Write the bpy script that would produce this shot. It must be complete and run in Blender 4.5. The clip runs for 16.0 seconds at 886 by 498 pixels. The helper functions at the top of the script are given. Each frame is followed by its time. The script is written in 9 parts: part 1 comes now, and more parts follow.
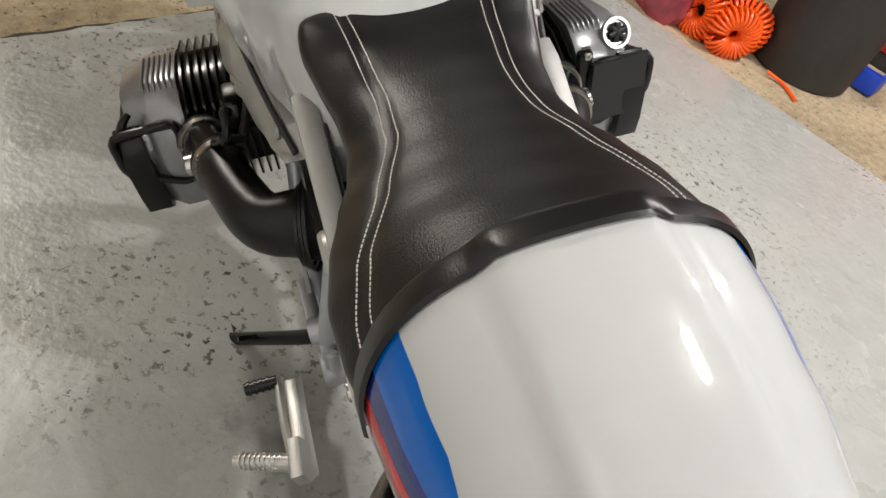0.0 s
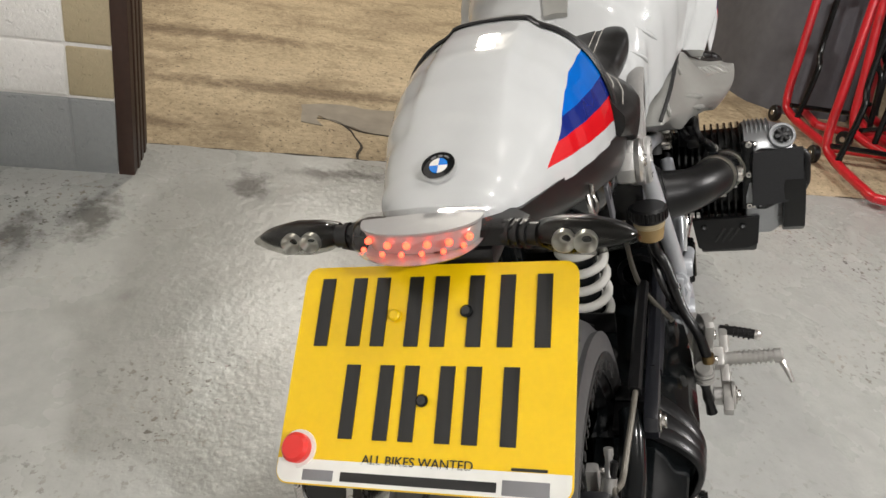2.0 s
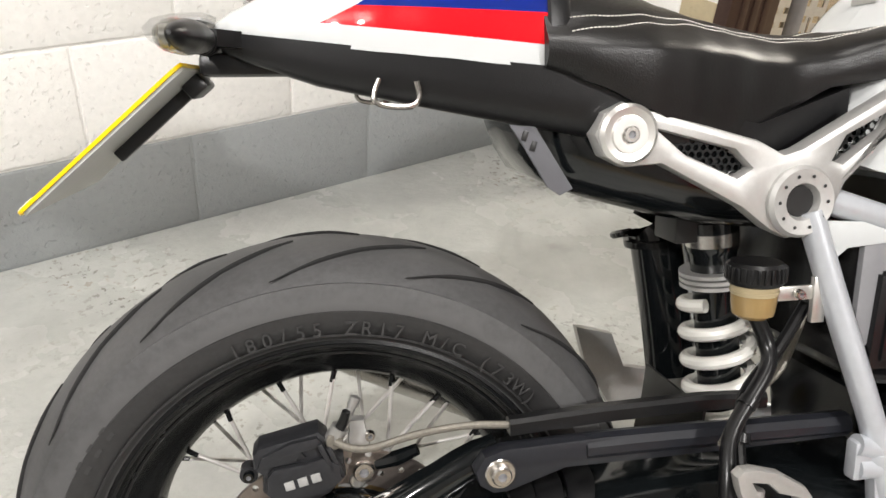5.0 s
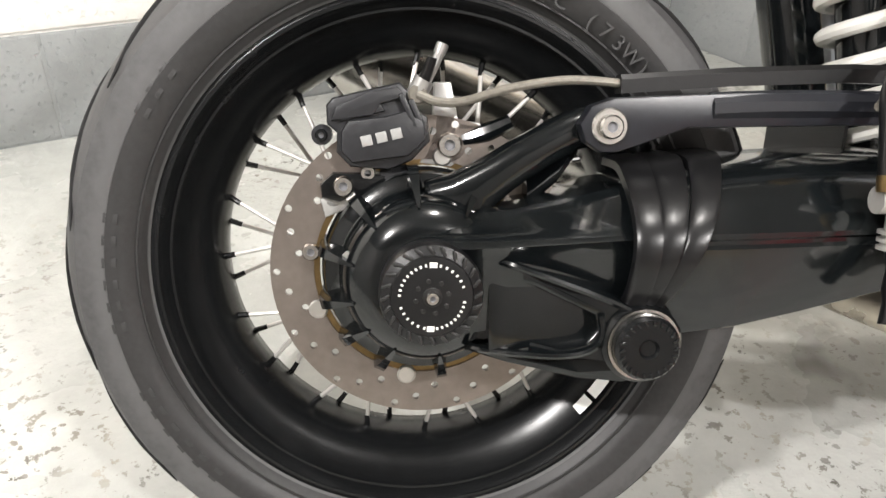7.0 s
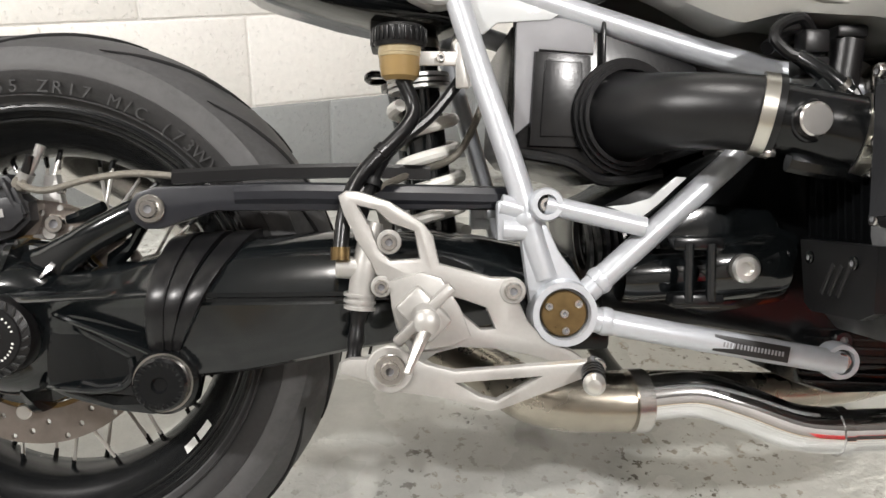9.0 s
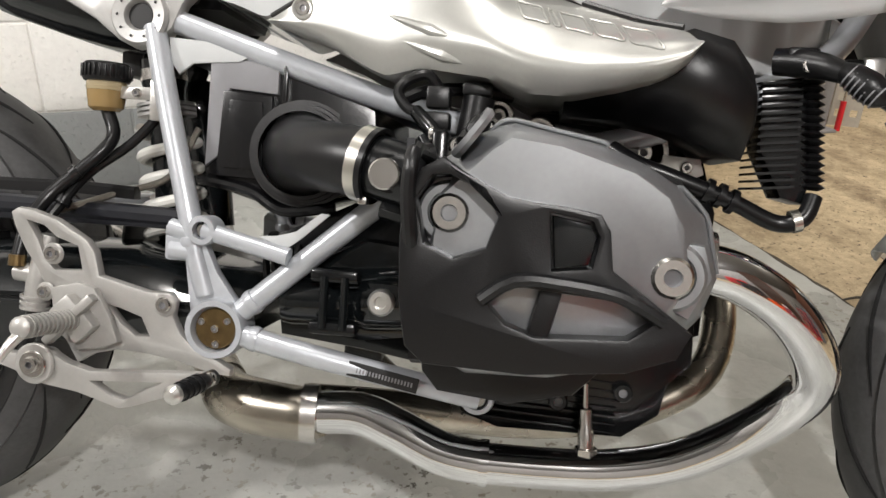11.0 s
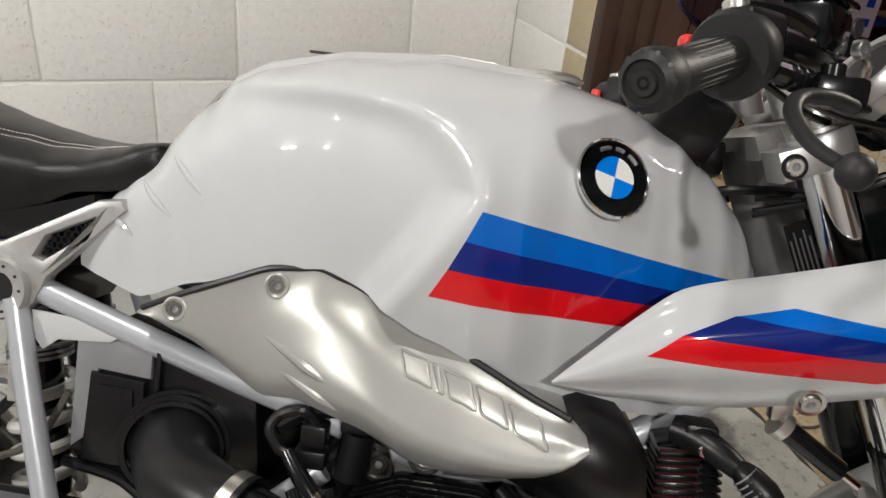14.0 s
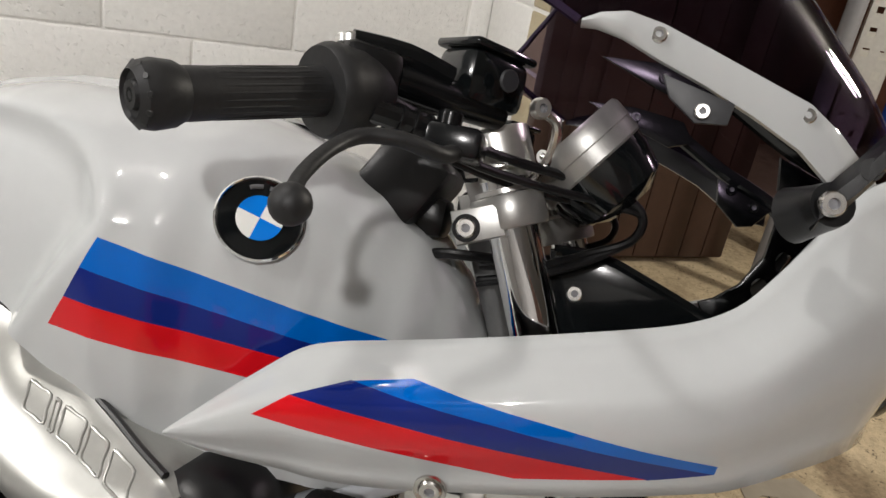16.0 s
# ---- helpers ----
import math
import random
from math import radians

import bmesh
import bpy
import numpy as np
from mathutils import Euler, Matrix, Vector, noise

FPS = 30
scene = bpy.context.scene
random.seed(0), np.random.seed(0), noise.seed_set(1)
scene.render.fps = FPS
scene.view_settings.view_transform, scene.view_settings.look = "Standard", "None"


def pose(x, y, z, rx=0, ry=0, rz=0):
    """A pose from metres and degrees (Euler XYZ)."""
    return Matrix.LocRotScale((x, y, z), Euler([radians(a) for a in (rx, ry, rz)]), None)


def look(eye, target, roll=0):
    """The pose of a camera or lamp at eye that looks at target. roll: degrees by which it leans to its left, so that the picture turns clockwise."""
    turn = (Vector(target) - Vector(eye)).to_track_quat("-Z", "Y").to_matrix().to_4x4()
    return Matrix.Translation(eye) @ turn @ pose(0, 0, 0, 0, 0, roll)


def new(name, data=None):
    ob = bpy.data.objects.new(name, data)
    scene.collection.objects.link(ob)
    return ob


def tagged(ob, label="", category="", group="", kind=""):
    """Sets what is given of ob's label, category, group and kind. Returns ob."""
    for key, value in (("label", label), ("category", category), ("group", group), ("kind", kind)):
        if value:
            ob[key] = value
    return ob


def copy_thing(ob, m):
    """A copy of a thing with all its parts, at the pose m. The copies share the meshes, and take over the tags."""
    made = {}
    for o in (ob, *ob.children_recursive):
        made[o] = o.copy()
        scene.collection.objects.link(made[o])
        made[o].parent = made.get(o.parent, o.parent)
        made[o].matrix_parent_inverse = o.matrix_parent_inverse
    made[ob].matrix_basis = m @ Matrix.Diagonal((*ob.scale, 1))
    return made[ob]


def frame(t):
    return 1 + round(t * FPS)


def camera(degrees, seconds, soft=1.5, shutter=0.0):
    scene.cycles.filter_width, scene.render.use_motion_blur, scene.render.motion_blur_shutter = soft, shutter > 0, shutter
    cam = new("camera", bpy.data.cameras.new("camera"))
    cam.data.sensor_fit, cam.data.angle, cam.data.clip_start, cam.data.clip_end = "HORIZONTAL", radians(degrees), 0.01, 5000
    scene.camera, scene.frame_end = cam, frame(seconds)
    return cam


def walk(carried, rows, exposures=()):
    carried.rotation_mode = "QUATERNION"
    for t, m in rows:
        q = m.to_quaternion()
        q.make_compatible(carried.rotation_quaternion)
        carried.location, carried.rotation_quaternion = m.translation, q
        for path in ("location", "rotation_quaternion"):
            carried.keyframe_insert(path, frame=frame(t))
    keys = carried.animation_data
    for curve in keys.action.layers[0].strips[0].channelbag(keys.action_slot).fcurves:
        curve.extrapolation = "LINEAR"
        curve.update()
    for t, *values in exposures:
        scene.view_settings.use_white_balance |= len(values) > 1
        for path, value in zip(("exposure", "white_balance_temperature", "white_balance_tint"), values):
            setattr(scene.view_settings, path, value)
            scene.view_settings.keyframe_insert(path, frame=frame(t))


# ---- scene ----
# ---- camera and its walk ----
cam = camera(60.90, 16.0)
PATH = [
    (0, (-0.019, 0.396, 1.117), (1.231, -0.415, -0.215), 22.1),
    (0.5, (-0.175, 0.315, 1.155), (1.386, 0.011, -0.058), 15.5),
    (1, (-0.346, 0.23, 1.162), (1.337, 0.21, 0.081), 12.9),
    (1.5, (-0.489, 0.171, 1.115), (1.226, 0.272, 0.09), 11.5),
    (2, (-0.62, 0.065, 1.096), (1.084, 0.339, 0.086), 11.0),
    (2.5, (-0.696, -0.114, 1.075), (0.92, 0.444, 0.038), 10.6),
    (3, (-0.589, -0.247, 1.102), (0.873, 0.61, 0.04), 9.6),
    (3.2, (-0.536, -0.298, 1.112), (0.846, 0.682, 0.049), 8.9),
    (5.3, (-0.012, -0.573, 0.98), (0.26, 1.082, -0.109), 3.5),
    (5.5, (-0.015, -0.58, 0.944), (0.201, 1.077, -0.155), 3.0),
    (6, (-0.046, -0.601, 0.86), (0.13, 1.058, -0.244), 2.6),
    (6.5, (-0.059, -0.624, 0.776), (0.137, 1.035, -0.323), 2.5),
    (7, (-0.048, -0.647, 0.718), (0.156, 1.03, -0.352), 2.0),
    (7.5, (0.045, -0.686, 0.702), (0.239, 1.021, -0.323), 1.5),
    (8, (0.192, -0.726, 0.711), (0.37, 1.021, -0.247), 1.0),
    (8.5, (0.282, -0.762, 0.74), (0.424, 1.028, -0.142), 0.7),
    (9, (0.383, -0.83, 0.769), (0.513, 0.985, -0.061), 1.4),
    (9.5, (0.522, -0.868, 0.791), (0.576, 0.949, -0.043), 1.7),
    (10, (0.685, -0.873, 0.809), (0.63, 0.943, -0.028), 1.6),
    (10.2, (0.729, -0.875, 0.812), (0.65, 0.939, -0.026), 1.6),
    (12.3, (0.925, -0.78, 0.99), (0.691, 0.946, 0.008), 3.0),
    (12.5, (0.912, -0.746, 1.017), (0.683, 0.973, 0.02), 3.3),
    (13, (0.884, -0.712, 1.093), (0.686, 1.013, 0.101), 4.3),
    (13.5, (0.879, -0.704, 1.133), (0.732, 1.029, 0.147), 5.2),
    (14, (0.896, -0.644, 1.156), (0.832, 1.106, 0.189), 6.2),
    (14.5, (1.005, -0.608, 1.17), (1.014, 1.165, 0.245), 8.5),
    (15, (1.131, -0.586, 1.201), (1.088, 1.222, 0.346), 10.4),
    (15.5, (1.178, -0.568, 1.207), (1.051, 1.26, 0.405), 10.5),
    (16, (1.224, -0.567, 1.152), (0.998, 1.253, 0.355), 10.1),
]
EXPOSURES = [(0, -0.14), (0.5, -0.30), (1.3, -0.35), (2.0, -0.28), (3.2, 0.0), (5.5, 0.42), (7.0, 0.74), (8.0, 0.72), (9.0, 0.40), (10.2, 0.15), (12.5, -0.14), (13.5, -0.36), (14.5, -0.40), (16, -0.42)]
walk(cam, [(t, look(e, g, r)) for t, e, g, r in PATH], EXPOSURES)

# ---- light ----
world = bpy.data.worlds.new("garage_dim")
scene.world = world
world.use_nodes = True
world.node_tree.nodes["Background"].inputs[0].default_value = (0.55, 0.6, 0.7, 1)
world.node_tree.nodes["Background"].inputs[1].default_value = 0.03
scene.view_settings.exposure = 0.0


def ceiling_lamp(x, y, z, radius, watts, colour):
    data = bpy.data.lights.new("ceiling_lamp", "POINT")
    data.shadow_soft_size, data.energy, data.color = radius, watts, colour
    ob = new("ceiling_lamp", data)
    ob.location = (x, y, z)
    return ob


BAY = math.radians(24.7)
ceiling_lamp(1.22, -2.15, 2.40, 0.05, 156, (1, 0.97, 0.95))
ceiling_lamp(-1.4, -1.35, 2.35, 0.05, 164, (1, 0.97, 0.95))
ceiling_lamp(0.35, -0.22, 2.45, 0.05, 52, (1, 0.96, 0.92))
ceiling_lamp(3.45, 1.55, 2.30, 0.16, 190, (1, 0.93, 0.82))

# ---- materials ----
def mat(name, colour, rough=0.5, metal=0.0, scale=40.0, vary=0.12, bump=0.0, coat=0.0, big=3.0, spec=0.5, bump_scale=None):
    m = bpy.data.materials.new(name)
    m.use_nodes = True
    nt = m.node_tree
    b = nt.nodes["Principled BSDF"]
    co = nt.nodes.new("ShaderNodeTexCoord")
    fine = nt.nodes.new("ShaderNodeTexNoise")
    fine.inputs["Scale"].default_value, fine.inputs["Detail"].default_value = scale, 6
    wide = nt.nodes.new("ShaderNodeTexNoise")
    wide.inputs["Scale"].default_value, wide.inputs["Detail"].default_value = big, 3
    nt.links.new(co.outputs["Object"], fine.inputs["Vector"])
    nt.links.new(co.outputs["Object"], wide.inputs["Vector"])
    both = nt.nodes.new("ShaderNodeMath")
    both.operation = "MULTIPLY_ADD"
    nt.links.new(fine.outputs["Fac"], both.inputs[0])
    both.inputs[1].default_value = 0.5
    half = nt.nodes.new("ShaderNodeMath")
    half.operation = "MULTIPLY"
    half.inputs[1].default_value = 0.5
    nt.links.new(wide.outputs["Fac"], half.inputs[0])
    nt.links.new(half.outputs[0], both.inputs[2])
    ramp = nt.nodes.new("ShaderNodeValToRGB")
    ramp.color_ramp.elements[0].position, ramp.color_ramp.elements[1].position = 0.3, 0.7
    ramp.color_ramp.elements[0].color = (*[c * (1 - vary) for c in colour], 1)
    ramp.color_ramp.elements[1].color = (*[min(1, c * (1 + vary)) for c in colour], 1)
    nt.links.new(both.outputs[0], ramp.inputs[0])
    nt.links.new(ramp.outputs[0], b.inputs["Base Color"])
    rr = nt.nodes.new("ShaderNodeMapRange")
    rr.inputs["To Min"].default_value, rr.inputs["To Max"].default_value = rough * (1 - vary), min(1, rough * (1 + vary))
    nt.links.new(both.outputs[0], rr.inputs["Value"])
    nt.links.new(rr.outputs[0], b.inputs["Roughness"])
    b.inputs["Metallic"].default_value = metal
    b.inputs["Coat Weight"].default_value = coat
    b.inputs["Coat Roughness"].default_value = 0.035
    b.inputs["Specular IOR Level"].default_value = spec
    if bump:
        bn = nt.nodes.new("ShaderNodeBump")
        bn.inputs["Strength"].default_value, bn.inputs["Distance"].default_value = bump, 0.002
        src = fine
        if bump_scale:
            src = nt.nodes.new("ShaderNodeTexNoise")
            src.inputs["Scale"].default_value, src.inputs["Detail"].default_value = bump_scale, 4
            nt.links.new(co.outputs["Object"], src.inputs["Vector"])
        nt.links.new(src.outputs["Fac"], bn.inputs["Height"])
        nt.links.new(bn.outputs[0], b.inputs["Normal"])
    return m


WHITE = (0.52, 0.535, 0.535)
BLUE, NAVY, RED = (0.0, 0.115, 0.50), (0.006, 0.018, 0.17), (0.62, 0.006, 0.012)


def striped(name, bands):
    """Gloss white paint with decals: each band is a colour and its four corners in the side view (x, z), in turning order."""
    m = mat(name, WHITE, 0.6, 0, 60, 0.02, 0, 1.0, spec=0.0)
    nt = m.node_tree
    b = nt.nodes["Principled BSDF"]
    base = b.inputs["Base Color"].links[0].from_socket
    co = [n for n in nt.nodes if n.bl_idname == "ShaderNodeTexCoord"][0]
    sep = nt.nodes.new("ShaderNodeSeparateXYZ")
    nt.links.new(co.outputs["Object"], sep.inputs[0])

    def op(kind, a, c):
        n = nt.nodes.new("ShaderNodeMath")
        n.operation = kind
        for k, v in ((0, a), (1, c)):
            if isinstance(v, (int, float)):
                n.inputs[k].default_value = v
            else:
                nt.links.new(v, n.inputs[k])
        return n.outputs[0]

    for colour, poly in bands:
        inside = None
        area = sum(poly[i][0] * poly[(i + 1) % len(poly)][1] - poly[(i + 1) % len(poly)][0] * poly[i][1] for i in range(len(poly)))
        s = 1 if area > 0 else -1
        for i in range(len(poly)):
            (x0, z0), (x1, z1) = poly[i], poly[(i + 1) % len(poly)]
            # positive on the inner side of the edge
            d = op("ADD", op("MULTIPLY", sep.outputs["X"], -s * (z1 - z0)), op("MULTIPLY", sep.outputs["Z"], s * (x1 - x0)))
            g = op("GREATER_THAN", d, s * (-(z1 - z0) * x0 + (x1 - x0) * z0))
            inside = g if inside is None else op("MULTIPLY", inside, g)
        side = op("LESS_THAN", sep.outputs["Y"], 10.0)
        inside = op("MULTIPLY", inside, side)
        mix = nt.nodes.new("ShaderNodeMix")
        mix.data_type = "RGBA"
        nt.links.new(inside, mix.inputs[0])
        nt.links.new(base, mix.inputs[6])
        mix.inputs[7].default_value = (*colour, 1)
        base = mix.outputs[2]
    nt.links.new(base, b.inputs["Base Color"])
    return m


PAINT = mat("white_gloss_paint", WHITE, 0.6, 0, 60, 0.02, 0, 1.0, spec=0.0)
TANK_PAINT = striped("tank_paint", [
    (BLUE, [(0.906, 0.826), (0.895, 0.800), (1.15, 0.761), (1.15, 0.781)]),
    (NAVY, [(0.895, 0.800), (0.883, 0.774), (1.15, 0.748), (1.15, 0.761)]),
    (RED, [(0.883, 0.774), (0.869, 0.748), (1.15, 0.727), (1.15, 0.748)])])
FAIR_PAINT = striped("fairing_paint", [
    (BLUE, [(1.165, 0.780), (1.118, 0.767), (1.25, 0.7525), (1.393, 0.7555), (1.393, 0.763)]),
    (NAVY, [(1.120, 0.768), (1.079, 0.748), (1.345, 0.742), (1.393, 0.7555)]),
    (RED, [(1.079, 0.748), (1.053, 0.726), (1.250, 0.722), (1.345, 0.7425)])])
TAIL_PAINT = striped("tail_paint", [
    (BLUE, [(0.23, 0.868), (0.055, 0.868), (0.085, 0.883), (0.12, 0.893), (0.16, 0.897), (0.23, 0.899)]),
    (NAVY, [(0.23, 0.843), (0.03, 0.853), (0.055, 0.868), (0.23, 0.868)]),
    (RED, [(0.23, 0.814), (0.0, 0.839), (0.03, 0.853), (0.23, 0.843)])])
BLACK_GLOSS = mat("black_gloss_paint", (0.0045, 0.0056, 0.0062), 0.13, 0, 30, 0.25, 0.03, 0.3, spec=0.45, bump_scale=90)
SCREEN_RIM = mat("dark_violet_screen_rim", (0.020, 0.012, 0.028), 0.12, 0, 60, 0.1)
GRIP = mat("dull_grip_rubber", (0.016, 0.016, 0.0165), 0.5, 0, 220, 0.25, 0.12, spec=0.35)
BLACK_SATIN = mat("black_satin_metal", (0.005, 0.0055, 0.006), 0.2, 0, 60, 0.3, 0.04, spec=0.38)
BLACK_PLASTIC = mat("black_grained_plastic", (0.0065, 0.0065, 0.007), 0.33, 0, 400, 0.25, 0.10, bump_scale=900, spec=0.4)
RIM_BLACK = mat("satin_black_rim_enamel", (0.006, 0.0065, 0.007), 0.26, 0, 60, 0.25, 0.03, spec=0.4)


def tyre_rubber(c, rim_r):
    """Tread rubber, scuffed paler in a ragged band round the shoulder."""
    m = mat("tyre_rubber", (0.066, 0.0655, 0.066), 0.55, 0, 160, 0.3, 0.15, big=9, spec=0.35)
    nt = m.node_tree
    b = nt.nodes["Principled BSDF"]
    co = nt.nodes.new("ShaderNodeTexCoord")
    flat = nt.nodes.new("ShaderNodeVectorMath")
    flat.operation = "MULTIPLY_ADD"
    flat.inputs[1].default_value, flat.inputs[2].default_value = (1, 0, 1), (-c[0], 0, -c[2])
    nt.links.new(co.outputs["Object"], flat.inputs[0])
    away = nt.nodes.new("ShaderNodeVectorMath")
    away.operation = "LENGTH"
    nt.links.new(flat.outputs[0], away.inputs[0])
    rag = nt.nodes.new("ShaderNodeTexNoise")
    rag.inputs["Scale"].default_value, rag.inputs["Detail"].default_value = 55, 8
    nt.links.new(co.outputs["Object"], rag.inputs["Vector"])
    edge = nt.nodes.new("ShaderNodeMath")
    edge.operation = "MULTIPLY_ADD"
    edge.inputs[1].default_value = 0.030
    nt.links.new(rag.outputs["Fac"], edge.inputs[0])
    nt.links.new(away.outputs["Value"], edge.inputs[2])
    band = nt.nodes.new("ShaderNodeMapRange")
    band.inputs["From Min"].default_value, band.inputs["From Max"].default_value = rim_r + 0.056, rim_r + 0.068
    band.inputs["To Min"].default_value, band.inputs["To Max"].default_value = 1.0, 0.0
    nt.links.new(edge.outputs[0], band.inputs["Value"])
    mix = nt.nodes.new("ShaderNodeMix")
    mix.data_type = "RGBA"
    mix.inputs["B"].default_value = (0.084, 0.0835, 0.0835, 1)
    nt.links.new(band.outputs[0], mix.inputs["Factor"])
    nt.links.new(b.inputs["Base Color"].links[0].from_socket, mix.inputs["A"])
    nt.links.new(mix.outputs["Result"], b.inputs["Base Color"])
    return m


SIDEWALL = mat("tyre_sidewall", (0.028, 0.0275, 0.0275), 0.44, 0, 200, 0.25, 0.1, spec=0.35)
TYRE_MARK = mat("tyre_raised_mark", (0.035, 0.0345, 0.0345), 0.5, 0, 200, 0.2, 0.1, spec=0.35)
GROOVE_SHADE = mat("tread_groove", (0.008, 0.008, 0.008), 0.9)
HOSE = mat("rubber_hose", (0.006, 0.006, 0.0065), 0.3, 0, 90, 0.2, spec=0.4)
LEATHER = mat("black_seat_vinyl", (0.0065, 0.0062, 0.0062), 0.34, 0, 120, 0.12, 0.22, big=6, bump_scale=650, spec=0.42)
STITCH = mat("pale_thread", (0.62, 0.60, 0.55), 0.8)
FRAME = mat("silver_frame_paint", (0.50, 0.52, 0.55), 0.32, 0.35, 120, 0.06)
CAST = mat("cast_aluminium", (0.50, 0.495, 0.48), 0.42, 0.6, 180, 0.08, 0.08)
ALLOY = mat("satin_alloy", (0.72, 0.71, 0.68), 0.30, 0.9, 160, 0.06)
SHROUD = mat("champagne_alloy", (0.40, 0.40, 0.375), 0.33, 0.45, 220, 0.04)
HEADCOVER = mat("grey_head_cover", (0.33, 0.34, 0.35), 0.32, 0.65, 200, 0.06)
CHROME = mat("polished_chrome", (0.80, 0.80, 0.80), 0.06, 1.0, 20, 0.04)
STEEL = mat("stainless_steel", (0.58, 0.56, 0.53), 0.25, 1.0, 90, 0.1)
HEATED = mat("heated_steel", (0.46, 0.42, 0.35), 0.27, 1.0, 26, 0.35, 0.05, big=9)
DISC = mat("brake_disc_steel", (0.27, 0.235, 0.21), 0.34, 0.85, 120, 0.15, 0.04, big=12)
SPRING = mat("white_spring_paint", (0.74, 0.73, 0.68), 0.35, 0, 60, 0.06, 0, 0.3)
BRASS = mat("brass_anodised", (0.24, 0.165, 0.075), 0.3, 0.9, 120, 0.2, big=30)
YELLOW = mat("plate_yellow", (0.85, 0.56, 0.0), 0.32, 0, 200, 0.04)
PLATE_BACK = mat("plate_backing", (0.42, 0.43, 0.40), 0.4, 0, 60, 0.06)
INK = mat("black_ink", (0.012, 0.012, 0.012), 0.4)
PLATE_WHITE = mat("plate_white", (0.78, 0.78, 0.74), 0.4)
RED_PLASTIC = mat("red_plastic", (0.72, 0.03, 0.025), 0.35)
FLUID = mat("amber_fluid_plastic", (0.28, 0.19, 0.08), 0.15, 0, 20, 0.15)
FLUID_PALE = mat("yellowed_clear_plastic", (0.40, 0.33, 0.20), 0.2, 0, 20, 0.15)
CLAMP = mat("machined_grey_alloy", (0.42, 0.415, 0.40), 0.36, 0.7, 160, 0.08)
CALIPER = mat("slate_anodised_caliper", (0.020, 0.0205, 0.023), 0.42, 0, 220, 0.25, 0.1, spec=0.45)
BADGE_GREY = mat("dull_pale_badge", (0.36, 0.36, 0.35), 0.45, 0, 120, 0.2)
BRAID = mat("braided_hose", (0.20, 0.185, 0.155), 0.45, 0.3, 260, 0.3, 0.2)
GREY_PLASTIC = mat("grey_plastic", (0.21, 0.21, 0.22), 0.5)
DARK_SILVER = mat("dark_silver_plastic", (0.26, 0.26, 0.26), 0.38, 0.5, 200, 0.08)
EMBLEM_BLUE = mat("emblem_blue", (0.0, 0.19, 0.72), 0.2, 0, 40, 0.02, 0, 0.6)
GOLD_BAND = mat("clamp_steel", (0.62, 0.60, 0.54), 0.28, 1.0)
RED_PAINT = mat("red_stand_paint", (0.55, 0.012, 0.02), 0.3, 0, 40, 0.15, 0, 0.3)
ORANGE = mat("orange_hose_plastic", (0.95, 0.12, 0.01), 0.35, 0, 30, 0.06)
BLUE_PLASTIC = mat("blue_plastic", (0.01, 0.06, 0.52), 0.4, 0, 30, 0.1)
AIRBOX = mat("grey_black_box_plastic", (0.007, 0.007, 0.0075), 0.24, 0, 200, 0.25, 0.06, spec=0.45)
SLATE = mat("slate_black_enamel", (0.012, 0.013, 0.017), 0.34, 0, 160, 0.2, 0.04, spec=0.5)
BIN_BLACK = mat("dusty_black_plastic", (0.028, 0.027, 0.026), 0.55, 0, 30, 0.3)
DOOR_BROWN = mat("brown_stained_timber", (0.052, 0.026, 0.018), 0.5, 0, 60, 0.25, 0.2)
BRICK = mat("red_brick", (0.15, 0.062, 0.038), 0.85, 0, 60, 0.25, 0.5, big=10)
MORTAR = mat("grey_mortar", (0.32, 0.29, 0.25), 0.95, 0, 90, 0.2, 0.4)
TIMBER = mat("pale_timber", (0.42, 0.27, 0.14), 0.6, 0, 30, 0.2, 0.2)
RACK_BLUE = mat("racking_blue", (0.012, 0.07, 0.42), 0.4, 0, 30, 0.1)
RACK_GREY = mat("pierced_rack_steel", (0.55, 0.54, 0.50), 0.4, 0.3, 60, 0.12)
BAG = mat("printed_bag_plastic", (0.30, 0.05, 0.07), 0.35, 0, 12, 0.6, 0.2, big=14)
CLOTH = mat("grey_cover", (0.10, 0.10, 0.11), 0.8, 0, 20, 0.25)
CARD = mat("brown_board", (0.34, 0.27, 0.17), 0.8, 0, 20, 0.2)


